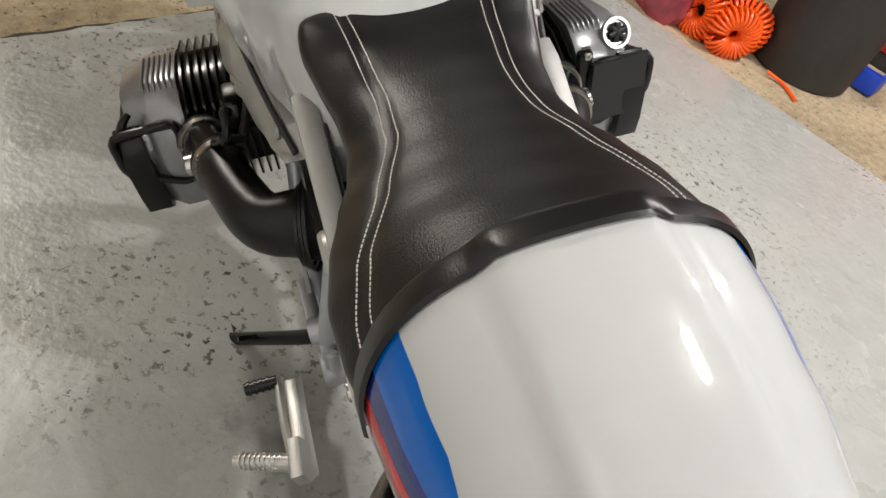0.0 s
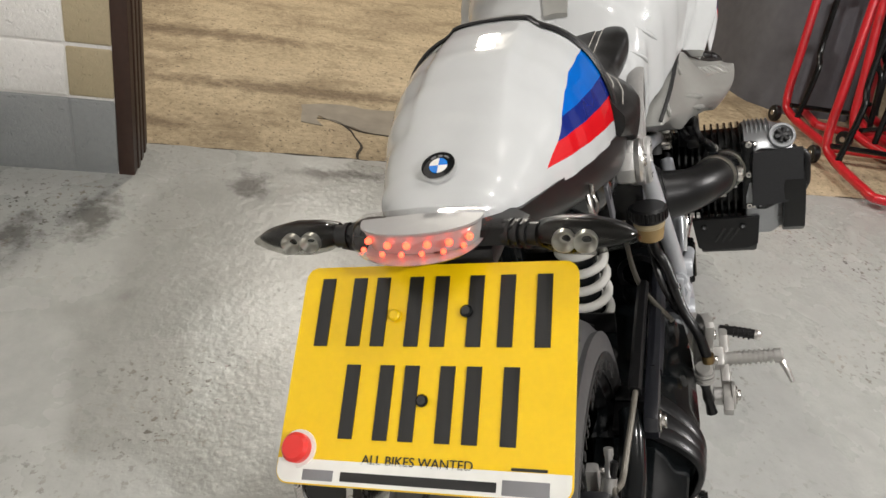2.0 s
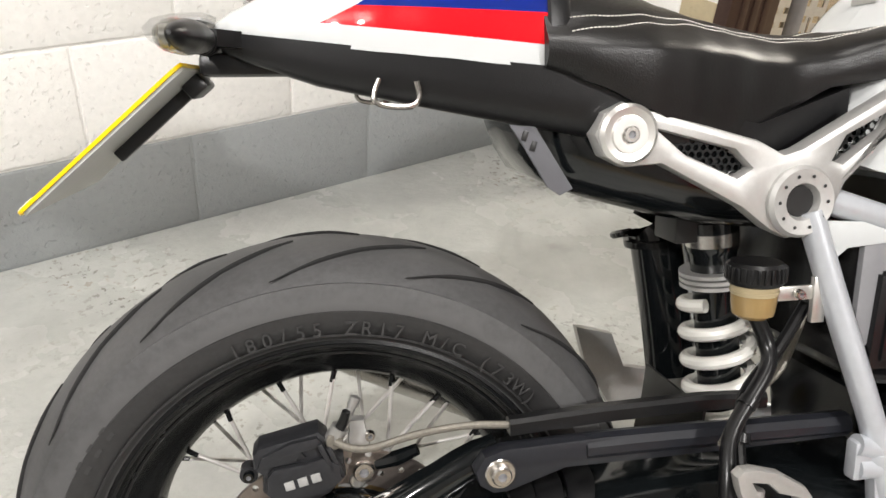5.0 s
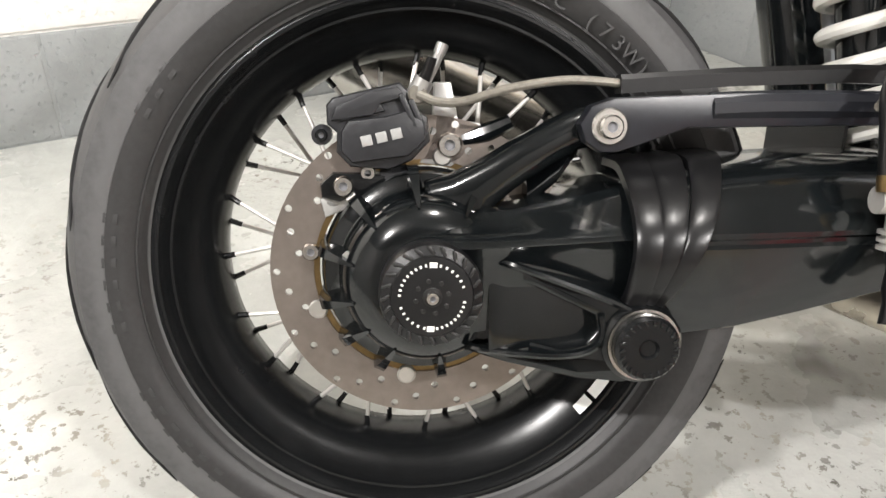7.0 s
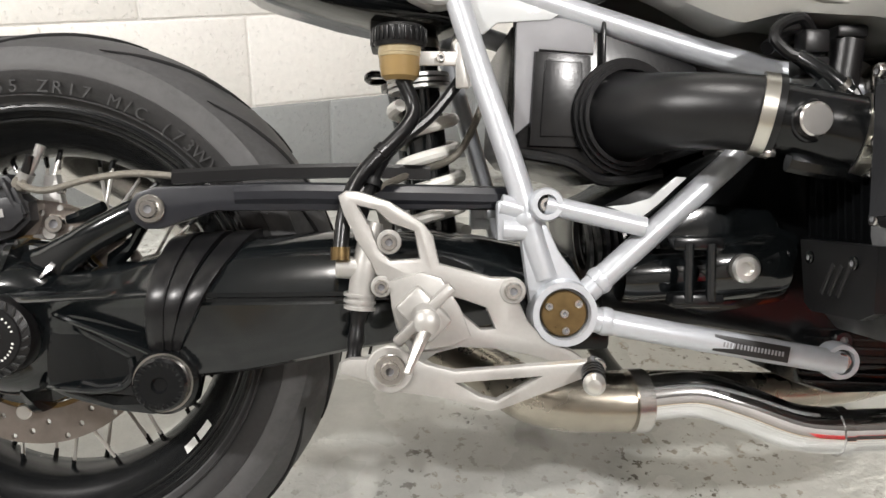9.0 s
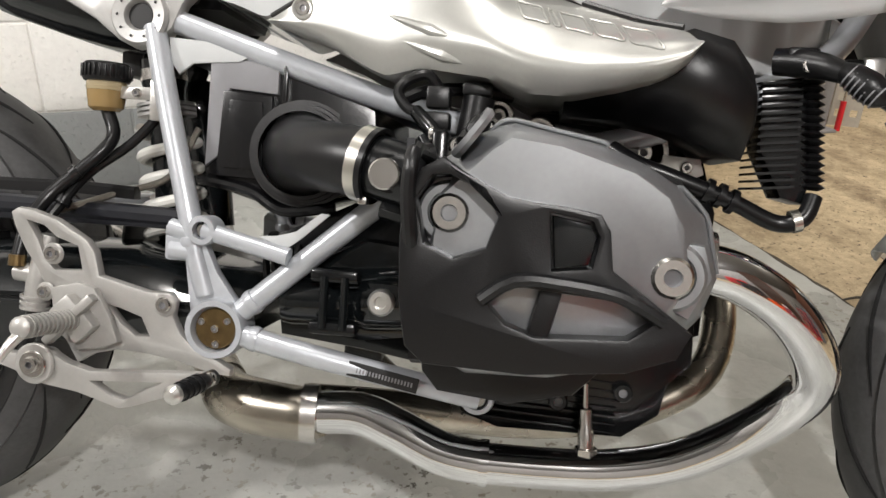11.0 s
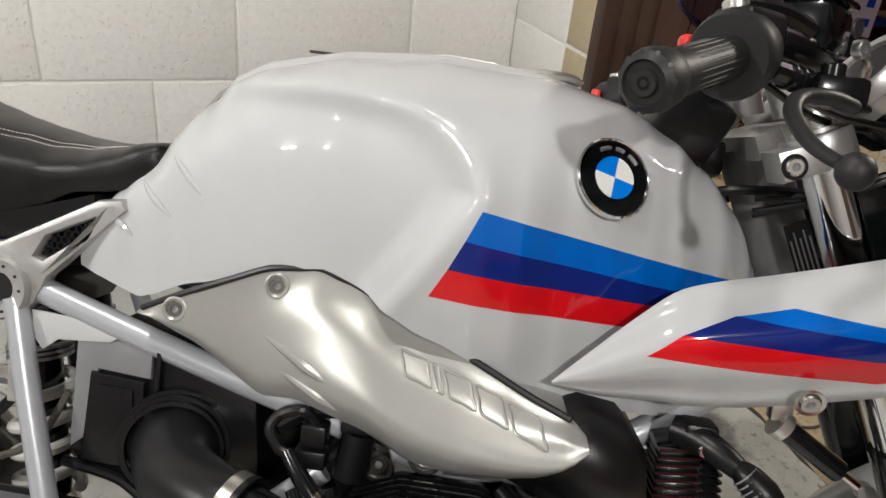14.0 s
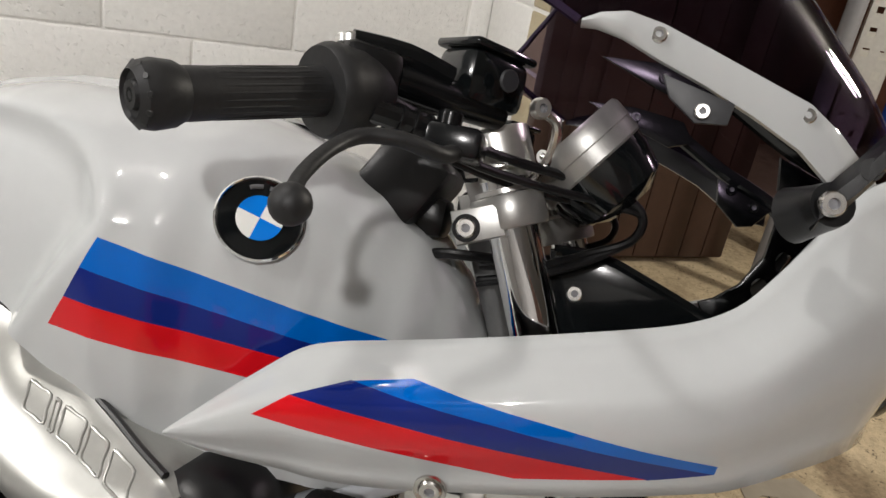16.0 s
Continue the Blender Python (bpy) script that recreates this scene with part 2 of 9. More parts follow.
def glassy(name, colour, rough, alpha_mix):
    """Tinted clear plastic: a mix of see-through and a coloured gloss."""
    m = bpy.data.materials.new(name)
    m.use_nodes = True
    nt = m.node_tree
    out = nt.nodes["Material Output"]
    nt.nodes.remove(nt.nodes["Principled BSDF"])
    tr = nt.nodes.new("ShaderNodeBsdfTransparent")
    tr.inputs[0].default_value = (*colour, 1)
    gl = nt.nodes.new("ShaderNodeBsdfGlossy")
    gl.inputs["Roughness"].default_value = rough
    lw = nt.nodes.new("ShaderNodeLayerWeight")
    lw.inputs["Blend"].default_value = 0.5
    pw = nt.nodes.new("ShaderNodeMath")
    pw.operation = "POWER"
    pw.inputs[1].default_value = 4.0
    nt.links.new(lw.outputs["Facing"], pw.inputs[0])
    fr = nt.nodes.new("ShaderNodeMath")
    fr.operation = "MULTIPLY_ADD"
    fr.inputs[1].default_value, fr.inputs[2].default_value = 0.55, (alpha_mix - 1) ** 2 / (alpha_mix + 1) ** 2
    nt.links.new(pw.outputs[0], fr.inputs[0])
    mix = nt.nodes.new("ShaderNodeMixShader")
    nt.links.new(fr.outputs[0], mix.inputs[0])
    nt.links.new(tr.outputs[0], mix.inputs[1])
    nt.links.new(gl.outputs[0], mix.inputs[2])
    nt.links.new(mix.outputs[0], out.inputs[0])
    return m


SCREEN = glassy("smoked_screen", (0.55, 0.50, 0.58), 0.02, 1.22)
LENS = glassy("clear_lens", (0.93, 0.93, 0.93), 0.05, 1.35)
LENS_DARK = glassy("smoked_lens", (0.66, 0.66, 0.64), 0.05, 1.4)
SPOKE = mat("bright_spoke_steel", (0.62, 0.60, 0.57), 0.28, 0.45, 60, 0.06)
# ceiling out of view; its dark grey is set to dim what gloss parts mirror
UNSEEN_CEILING = mat("unseen_ceiling_dark_tone", (0.15, 0.147, 0.142), 0.8, 0, 8, 0.15)
# dark tone of the out-of-view walls keeps reflections in black parts low
UNSEEN_WALL = mat("unseen_wall_dark_tone", (0.26, 0.25, 0.24), 0.8, 0, 8, 0.2)


def glow(name, colour, strength):
    m = bpy.data.materials.new(name)
    m.use_nodes = True
    b = m.node_tree.nodes["Principled BSDF"]
    b.inputs["Base Color"].default_value = (*colour, 1)
    b.inputs["Emission Color"].default_value = (*colour, 1)
    b.inputs["Emission Strength"].default_value = strength
    return m


REFLECTOR = mat("grey_lamp_reflector", (0.42, 0.42, 0.42), 0.45, 0.3, 200, 0.1)
LED_RED = glow("lit_red_led", (1.0, 0.07, 0.03), 6.0)

# ---- mesh helpers ----
def finish(name, bm, material, parent=None, label="", sharp=35):
    bmesh.ops.recalc_face_normals(bm, faces=bm.faces)
    me = bpy.data.meshes.new(name)
    bm.to_mesh(me)
    bm.free()
    for p in me.polygons:
        p.use_smooth = True
    me.set_sharp_from_angle(angle=radians(sharp))
    me.materials.append(material)
    ob = new(name, me)
    if parent:
        ob.parent = parent
    if label:
        ob["label"] = label
    return ob


def part(name, bm, material, parent, label="", sharp=35):
    return finish(name, bm, material, parent, label, sharp)


def thing(name, label, category, m=None, group="", kind=""):
    ob = new(name)
    ob.empty_display_size = 0.1
    if m:
        ob.matrix_world = m
    return tagged(ob, label, category, group, kind)


def spline(pts, n=6):
    """Points of a smooth curve through pts."""
    pts = [Vector(p) for p in pts]
    if len(pts) < 3:
        return pts
    out = []
    for i in range(len(pts) - 1):
        a, b, c, d = pts[max(i - 1, 0)], pts[i], pts[i + 1], pts[min(i + 2, len(pts) - 1)]
        for k in range(n):
            t = k / n
            out.append(0.5 * ((2 * b) + (c - a) * t + (2 * a - 5 * b + 4 * c - d) * t * t + (3 * b - a - 3 * c + d) * t ** 3))
    return out + [pts[-1]]


def loft(rings, cap=True, closed=True):
    bm = bmesh.new()
    vs = [[bm.verts.new(p) for p in r] for r in rings]
    n = len(rings[0])
    for a, b in zip(vs, vs[1:]):
        for j in range(n if closed else n - 1):
            k = (j + 1) % n
            bm.faces.new((a[j], a[k], b[k], b[j]))
    if cap and closed:
        bm.faces.new(vs[0])
        bm.faces.new(vs[-1])
    return bm


def tube(pts, r, n=12, smooth=6, flat=1.0):
    """A round bar along pts; r is a radius or one for each point."""
    line = spline(pts, smooth) if smooth else [Vector(p) for p in pts]
    if isinstance(r, (int, float)):
        rs = [r] * len(line)
    else:
        rs = [r[min(int(i / max(1, len(line) - 1) * (len(r) - 1)), len(r) - 2)] for i in range(len(line))]
        for i in range(len(line)):
            f = i / max(1, len(line) - 1) * (len(r) - 1)
            k = min(int(f), len(r) - 2)
            rs[i] = r[k] + (r[k + 1] - r[k]) * (f - k)
    rings, up = [], None
    for i, p in enumerate(line):
        d = (line[min(i + 1, len(line) - 1)] - line[max(i - 1, 0)]).normalized()
        if up is None:
            up = Vector((0, 1, 0)) if abs(d.y) < 0.9 else Vector((0, 0, 1))
        s = d.cross(up).normalized()
        up = s.cross(d).normalized()
        rings.append([p + (s * math.cos(a) + up * math.sin(a) * flat) * rs[i] for a in [2 * math.pi * k / n for k in range(n)]])
    return loft(rings)


def lathe(profile, centre=(0, 0, 0), axis=(0, 1, 0), n=48, ring=False):
    """Profile of (radius, way along the axis), turned about the axis; ring: the profile closes on itself."""
    bm = bmesh.new()
    ax = Vector(axis).normalized()
    u = ax.orthogonal().normalized() if abs(ax.y) < 0.99 else Vector((1, 0, 0))
    v = ax.cross(u)
    c = Vector(centre)
    rows = []
    for r, h in profile:
        rows.append([bm.verts.new(c + ax * h + (u * math.cos(2 * math.pi * k / n) + v * math.sin(2 * math.pi * k / n)) * r) for k in range(n)] if r > 1e-6 else [bm.verts.new(c + ax * h)])
    pairs = list(zip(rows, rows[1:])) + ([(rows[-1], rows[0])] if ring else [])
    for a, b in pairs:
        for k in range(n):
            j = (k + 1) % n
            if len(a) == 1 and len(b) == 1:
                continue
            if len(a) == 1:
                bm.faces.new((a[0], b[j], b[k]))
            elif len(b) == 1:
                bm.faces.new((a[k], a[j], b[0]))
            else:
                bm.faces.new((a[k], a[j], b[j], b[k]))
    return bm


def disc(r, h0, h1, centre, axis=(0, 1, 0), n=32, bevel=0.0015):
    b = min(bevel, r * 0.3, abs(h1 - h0) * 0.4) * (1 if h1 > h0 else -1)
    return lathe([(0, h0), (r - abs(b), h0), (r, h0 + b), (r, h1 - b), (r - abs(b), h1), (0, h1)], centre, axis, n)


def prism(poly, y0, y1, bevel=0.003, holes=(), smooth=0):
    """A plate with the outline poly in the side view (x, z), between the lateral places y0 and y1."""
    bm = bmesh.new()

    def ring(points):
        if smooth:
            points = [(p.x, p.z) for p in spline([(x, 0, z) for x, z in list(points) + [points[0]]], smooth)][:-1]
        vs = [bm.verts.new((x, y0, z)) for x, z in points]
        return [bm.edges.new((a, b)) for a, b in zip(vs, vs[1:] + vs[:1])]

    edges = ring(poly)
    for h in holes:
        edges += ring(h)
    bmesh.ops.triangle_fill(bm, edges=edges, use_beauty=True)
    bmesh.ops.dissolve_limit(bm, angle_limit=0.01, verts=bm.verts, edges=bm.edges)
    got = bmesh.ops.extrude_face_region(bm, geom=bm.faces[:])
    bmesh.ops.translate(bm, verts=[g for g in got["geom"] if isinstance(g, bmesh.types.BMVert)], vec=(0, y1 - y0, 0))
    if bevel:
        rim = [e for e in bm.edges if len(e.link_faces) == 2 and abs(e.verts[0].co.y - e.verts[1].co.y) < 1e-6 and e.calc_face_angle(0) > 0.8]
        bmesh.ops.bevel(bm, geom=rim, offset=bevel, segments=2, affect="EDGES", profile=0.6)
    return bm


def block(cx, cy, cz, sx, sy, sz, bevel=0.003, turn=None, seg=2):
    bm = bmesh.new()
    bmesh.ops.create_cube(bm, size=1)
    bmesh.ops.scale(bm, vec=(sx, sy, sz), verts=bm.verts)
    if bevel:
        bmesh.ops.bevel(bm, geom=bm.edges[:], offset=min(bevel, sx * 0.45, sy * 0.45, sz * 0.45), segments=seg, affect="EDGES", profile=0.5)
    if turn:
        bmesh.ops.rotate(bm, cent=(0, 0, 0), matrix=turn, verts=bm.verts)
    bmesh.ops.translate(bm, vec=(cx, cy, cz), verts=bm.verts)
    return bm


def merged(*bms):
    """Several pieces of one part in one mesh."""
    out = bmesh.new()
    for b in bms:
        me = bpy.data.meshes.new("tmp")
        b.to_mesh(me)
        b.free()
        out.from_mesh(me)
        bpy.data.meshes.remove(me)
    return out


def lerp(table, x):
    for (x0, *a), (x1, *b) in zip(table, table[1:]):
        if x <= x1:
            t = max(0.0, (x - x0) / (x1 - x0))
            t = t * t * (3 - 2 * t) * 0.35 + t * 0.65
            return [p + (q - p) * t for p, q in zip(a, b)]
    return list(table[-1][1:])


def sstep(a, b, x):
    t = max(0.0, min(1.0, (x - a) / (b - a)))
    return t * t * (3 - 2 * t)


# ---- floor and walls ----
def surface_nodes(m):
    nt = m.node_tree
    co = nt.nodes.new("ShaderNodeTexCoord")

    def noise_at(scale, detail=6, rough=0.55, stretch=None):
        n = nt.nodes.new("ShaderNodeTexNoise")
        n.inputs["Scale"].default_value, n.inputs["Detail"].default_value, n.inputs["Roughness"].default_value = scale, detail, rough
        if stretch:
            mp = nt.nodes.new("ShaderNodeMapping")
            mp.inputs["Scale"].default_value = stretch
            nt.links.new(co.outputs["Object"], mp.inputs[0])
            nt.links.new(mp.outputs[0], n.inputs["Vector"])
        else:
            nt.links.new(co.outputs["Object"], n.inputs["Vector"])
        return n.outputs["Fac"]

    def ramp(fac, stops):
        r = nt.nodes.new("ShaderNodeValToRGB")
        while len(r.color_ramp.elements) < len(stops):
            r.color_ramp.elements.new(0.5)
        for e, (pos, c) in zip(r.color_ramp.elements, stops):
            e.position, e.color = pos, (*c, 1)
        nt.links.new(fac, r.inputs[0])
        return r.outputs[0]

    def mix(fac, a, b, kind="MIX"):
        x = nt.nodes.new("ShaderNodeMix")
        x.data_type, x.blend_type = "RGBA", kind
        if isinstance(fac, float):
            x.inputs[0].default_value = fac
        else:
            nt.links.new(fac, x.inputs[0])
        for k, v in ((6, a), (7, b)):
            if isinstance(v, tuple):
                x.inputs[k].default_value = (*v, 1)
            else:
                nt.links.new(v, x.inputs[k])
        return x.outputs[2]

    return nt, noise_at, ramp, mix


def blot(nt, cx, cy, rx, ry):
    """One ragged stain on a floor, about (cx, cy)."""
    co = nt.nodes.new("ShaderNodeTexCoord")
    mp = nt.nodes.new("ShaderNodeMapping")
    mp.vector_type = "TEXTURE"
    mp.inputs["Location"].default_value, mp.inputs["Scale"].default_value = (cx, cy, 0), (rx, ry, 1)
    nt.links.new(co.outputs["Object"], mp.inputs[0])
    ln = nt.nodes.new("ShaderNodeVectorMath")
    ln.operation = "LENGTH"
    nt.links.new(mp.outputs[0], ln.inputs[0])
    nz = nt.nodes.new("ShaderNodeTexNoise")
    nz.inputs["Scale"].default_value, nz.inputs["Detail"].default_value, nz.inputs["Roughness"].default_value = 16, 7, 0.7
    nt.links.new(co.outputs["Object"], nz.inputs["Vector"])
    ad = nt.nodes.new("ShaderNodeMath")
    ad.operation = "MULTIPLY_ADD"
    nt.links.new(nz.outputs["Fac"], ad.inputs[0])
    ad.inputs[1].default_value = 2.6
    nt.links.new(ln.outputs["Value"], ad.inputs[2])
    mr = nt.nodes.new("ShaderNodeMapRange")
    mr.inputs["From Min"].default_value, mr.inputs["From Max"].default_value = 2.3, 1.6
    mr.inputs["To Max"].default_value = 0.8
    nt.links.new(ad.outputs[0], mr.inputs["Value"])
    return mr.outputs[0]


def floor_paint():
    m = bpy.data.materials.new("worn_grey_floor_paint")
    m.use_nodes = True
    nt, nz, ramp, mix = surface_nodes(m)
    b = nt.nodes["Principled BSDF"]
    col = ramp(nz(1.6, 5), [(0.3, (0.40, 0.41, 0.39)), (0.7, (0.50, 0.51, 0.48))])
    col = mix(0.35, col, ramp(nz(14, 8, 0.7), [(0.3, (0.34, 0.345, 0.33)), (0.7, (0.58, 0.585, 0.56))]))
    grit = ramp(nz(52, 9, 0.64), [(0.57, (0, 0, 0)), (0.59, (1, 1, 1))])
    where = ramp(nz(1.6, 5), [(0.46, (0, 0, 0)), (0.60, (1, 1, 1))])
    chips = mix(1.0, grit, where, "MULTIPLY")
    col = mix(chips, col, ramp(nz(9), [(0.35, (0.09, 0.083, 0.07)), (0.65, (0.42, 0.39, 0.33))]))
    oil = ramp(nz(2.3, 4, 0.6), [(0.66, (0, 0, 0)), (0.78, (1, 1, 1))])
    col = mix(oil, col, (0.13, 0.125, 0.11))
    for cx, cy, rx, ry in ((1.25, 0.92, 0.13, 0.06), (1.35, 0.77, 0.17, 0.075), (1.585, 0.365, 0.11, 0.075), (1.70, 0.10, 0.05, 0.20)):
        col = mix(blot(nt, cx, cy, rx, ry), col, (0.10, 0.095, 0.085))
    nt.links.new(col, b.inputs["Base Color"])
    rg = ramp(nz(3.0, 5), [(0.3, (0.20, 0.20, 0.20)), (0.7, (0.34, 0.34, 0.34))])
    nt.links.new(rg, b.inputs["Roughness"])
    bn = nt.nodes.new("ShaderNodeBump")
    bn.inputs["Strength"].default_value, bn.inputs["Distance"].default_value = 0.5, 0.005
    nt.links.new(nz(46, 6, 0.62), bn.inputs["Height"])
    b2 = nt.nodes.new("ShaderNodeBump")
    b2.inputs["Strength"].default_value, b2.inputs["Distance"].default_value = 0.2, 0.012
    nt.links.new(nz(7, 3, 0.5), b2.inputs["Height"])
    nt.links.new(b2.outputs[0], bn.inputs["Normal"])
    nt.links.new(bn.outputs[0], b.inputs["Normal"])
    return m


def bare_concrete():
    m = bpy.data.materials.new("bare_brown_concrete")
    m.use_nodes = True
    nt, nz, ramp, mix = surface_nodes(m)
    b = nt.nodes["Principled BSDF"]
    col = ramp(nz(1.3, 6, 0.6), [(0.36, (0.27, 0.205, 0.125)), (0.5, (0.50, 0.40, 0.25)), (0.64, (0.70, 0.57, 0.38))])
    col = mix(0.5, col, ramp(nz(34, 10, 0.85), [(0.32, (0.13, 0.095, 0.058)), (0.62, (0.70, 0.565, 0.375))]))
    streak = ramp(nz(2.2, 10, 0.74, (1.5, 0.8, 1)), [(0.50, (0, 0, 0)), (0.66, (0.8, 0.8, 0.8))])
    col = mix(streak, col, ramp(nz(26, 9, 0.85), [(0.36, (0.10, 0.068, 0.038)), (0.64, (0.34, 0.255, 0.155))]))
    pits = ramp(nz(70, 4, 0.6), [(0.60, (0, 0, 0)), (0.68, (1, 1, 1))])
    col = mix(pits, col, (0.10, 0.075, 0.045))
    for cx, cy, rx, ry in ((2.46, 0.15, 0.085, 0.95), (3.1, 0.6, 0.10, 0.8), (2.02, 0.75, 0.07, 0.25)):
        col = mix(blot(nt, cx, cy, rx, ry), col, ramp(nz(45, 8, 0.8), [(0.35, (0.09, 0.06, 0.035)), (0.65, (0.26, 0.19, 0.115))]))
    nt.links.new(col, b.inputs["Base Color"])
    b.inputs["Roughness"].default_value = 0.82
    bn = nt.nodes.new("ShaderNodeBump")
    bn.inputs["Strength"].default_value, bn.inputs["Distance"].default_value = 0.8, 0.008
    nt.links.new(nz(30, 8, 0.7), bn.inputs["Height"])
    nt.links.new(bn.outputs[0], b.inputs["Normal"])
    return m


def wall_paint(name, colour):
    m = bpy.data.materials.new(name)
    m.use_nodes = True
    nt, nz, ramp, mix = surface_nodes(m)
    b = nt.nodes["Principled BSDF"]
    lo, hi = tuple(c * 0.93 for c in colour), tuple(min(1, c * 1.04) for c in colour)
    col = ramp(nz(2.2, 5), [(0.3, lo), (0.7, hi)])
    col = mix(0.3, col, ramp(nz(60, 6), [(0.35, tuple(c * 0.85 for c in colour)), (0.65, hi)]))
    scuff = ramp(nz(6, 7, 0.65, (1, 1, 2.2)), [(0.68, (0, 0, 0)), (0.8, (1, 1, 1))])
    col = mix(scuff, col, tuple(c * 0.72 for c in colour))
    nt.links.new(col, b.inputs["Base Color"])
    b.inputs["Roughness"].default_value = 0.55
    bn = nt.nodes.new("ShaderNodeBump")
    bn.inputs["Strength"].default_value, bn.inputs["Distance"].default_value = 0.85, 0.0045
    # gentle swell of the block face, broken by small sharp pits
    pits = ramp(nz(75, 3, 0.5), [(0.33, (0, 0, 0)), (0.40, (1, 1, 1))])
    swell = ramp(nz(30, 8, 0.66), [(0.2, (0, 0, 0)), (0.8, (1, 1, 1))])
    nt.links.new(mix(0.38, swell, pits), bn.inputs["Height"])
    nt.links.new(bn.outputs[0], b.inputs["Normal"])
    return m


GROUND_GAP = mat("dark_joint_dirt", (0.045, 0.036, 0.026), 0.95, 0, 60, 0.4, 0.5)
FLOOR_PAINT, CONCRETE = floor_paint(), bare_concrete()
WALL_WHITE, WALL_GREY = wall_paint("white_wall_paint", (0.86, 0.845, 0.81)), wall_paint("grey_wall_paint", (0.31, 0.325, 0.325))
WALL_CREAM = wall_paint("bare_cream_brick", (0.50, 0.42, 0.27))
BAYM = Matrix.Rotation(BAY, 4, "Z")


def bay(x, y, z=0.0):
    return BAYM @ Vector((x, y, z))


def slab(name, corners, z0, z1, material, label, category="", edge=0.0):
    """A flat slab in the bay's own axes; edge: how ragged its outline is."""
    rnd = random.Random(7)
    bm = bmesh.new()
    pts = []
    for (xa, ya), (xb, yb) in zip(corners, corners[1:] + corners[:1]):
        n = max(2, int(math.hypot(xb - xa, yb - ya) / 0.045)) if edge else 1
        for k in range(n):
            t = k / n
            pts.append((xa + (xb - xa) * t + rnd.uniform(-edge, edge), ya + (yb - ya) * t + rnd.uniform(-edge, edge)))
    low = [bm.verts.new((x, y, z0)) for x, y in pts]
    f = bm.faces.new(low)
    got = bmesh.ops.extrude_face_region(bm, geom=[f])
    bmesh.ops.translate(bm, verts=[g for g in got["geom"] if isinstance(g, bmesh.types.BMVert)], vec=(0, 0, z1 - z0))
    ob = finish(name, bm, material, sharp=20)
    ob.matrix_world = BAYM
    return tagged(ob, label, category or name, kind="structure")


slab("ground", [(-30, -30), (30, -30), (30, 30), (-30, 30)], -0.25, -0.006, CONCRETE, "bare brown concrete ground, rough and stained", "ground")
slab("floor", [(-3.6, -2.35), (1.83, -2.35), (1.83, 0.72), (1.62, 0.74), (1.62, 1.21), (-3.6, 1.21)], -0.2, 0.0, FLOOR_PAINT, "worn light grey painted concrete floor", "floor", 0.006)
slab("ceiling", [(-3.9, -4.3), (7.2, -4.3), (7.2, 4.2), (-3.9, 4.2)], 2.6, 2.75, UNSEEN_CEILING, "unseen ceiling, dark grey to keep reflections low", "ceiling")


def plain_wall(name, x0, y0, x1, y1, h, material, label):
    bm = bmesh.new()
    bmesh.ops.create_cube(bm, size=1)
    bmesh.ops.scale(bm, vec=(x1 - x0, y1 - y0, h + 0.05), verts=bm.verts)
    bmesh.ops.translate(bm, vec=((x0 + x1) / 2, (y0 + y1) / 2, h / 2 - 0.025), verts=bm.verts)
    ob = finish(name, bm, material)
    ob.matrix_world = BAYM
    return tagged(ob, label, "wall", kind="structure")


wall_left = plain_wall("wall_left", -3.6, 1.1915, 1.83, 1.40, 2.6, WALL_WHITE, "white painted blockwork wall with a grey band")
wall_stub = plain_wall("wall_end", 1.6015, 0.745, 1.83, 1.189, 2.6, WALL_WHITE, "short white blockwork return beside the door opening")
slab("threshold_joint", [(1.826, -2.35), (1.842, -2.35), (1.842, 0.70), (1.826, 0.70)], -0.02, -0.0035, GROUND_GAP, "dark ragged joint between painted floor and ground", "joint", 0.006)
# two walls added out of view, dark so that gloss black stays black
plain_wall("wall_back", -3.8, -4.3, -3.6, 1.4, 2.6, UNSEEN_WALL, "unseen wall behind the bay, dark to keep reflections low")
plain_wall("wall_right", -3.8, -4.3, 7.2, -4.1, 2.6, UNSEEN_WALL, "unseen side wall, dark to keep reflections low")
wall_far = plain_wall("wall_far", 7.0, -4.1, 7.2, 4.2, 2.6, BRICK, "far red brick wall of the garage yard")
wall_side = plain_wall("wall_yard", 1.83, 3.7, 7.0, 3.9, 2.6, BRICK, "side brick wall beyond the opening")
plain_wall("wall_yard_left", 1.63, 1.40, 1.83, 3.7, 2.6, BRICK, "brick wall on the outside of the bay")

PATCH_MORTAR = mat("smooth_grey_mortar", (0.30, 0.262, 0.205), 0.66, 0, 14, 0.3, 0.15)
slab("ground_patch", [(2.308, 0.211), (2.144, 0.206), (2.12, 0.136), (2.216, 0.146), (2.138, 0.058), (2.085, -0.01), (2.075, -0.121), (2.149, -0.273), (2.252, -0.439), (2.316, -0.35), (2.326, -0.101), (2.333, 0.096)], -0.02, -0.003, PATCH_MORTAR, "smooth grey mortar patch in the rough ground", "patch", 0.011)


def crack(points):
    """A fine dark crack in the ground, through points of the plan."""
    ob = finish("ground_crack", tube([(x, y, -0.0045) for x, y in points], [0.0015, 0.005, 0.003, 0.006, 0.002], 6, 5, 0.5), GROUND_GAP)
    return tagged(ob, "thin dark crack in the bare concrete ground", "crack", kind="structure")


crack([(1.907, 1.086), (1.938, 0.984), (1.896, 0.905), (1.84, 0.86), (1.775, 0.811), (1.70, 0.80), (1.640, 0.768)])
crack([(1.936, 0.961), (1.90, 0.86), (1.927, 0.754), (1.95, 0.60)])

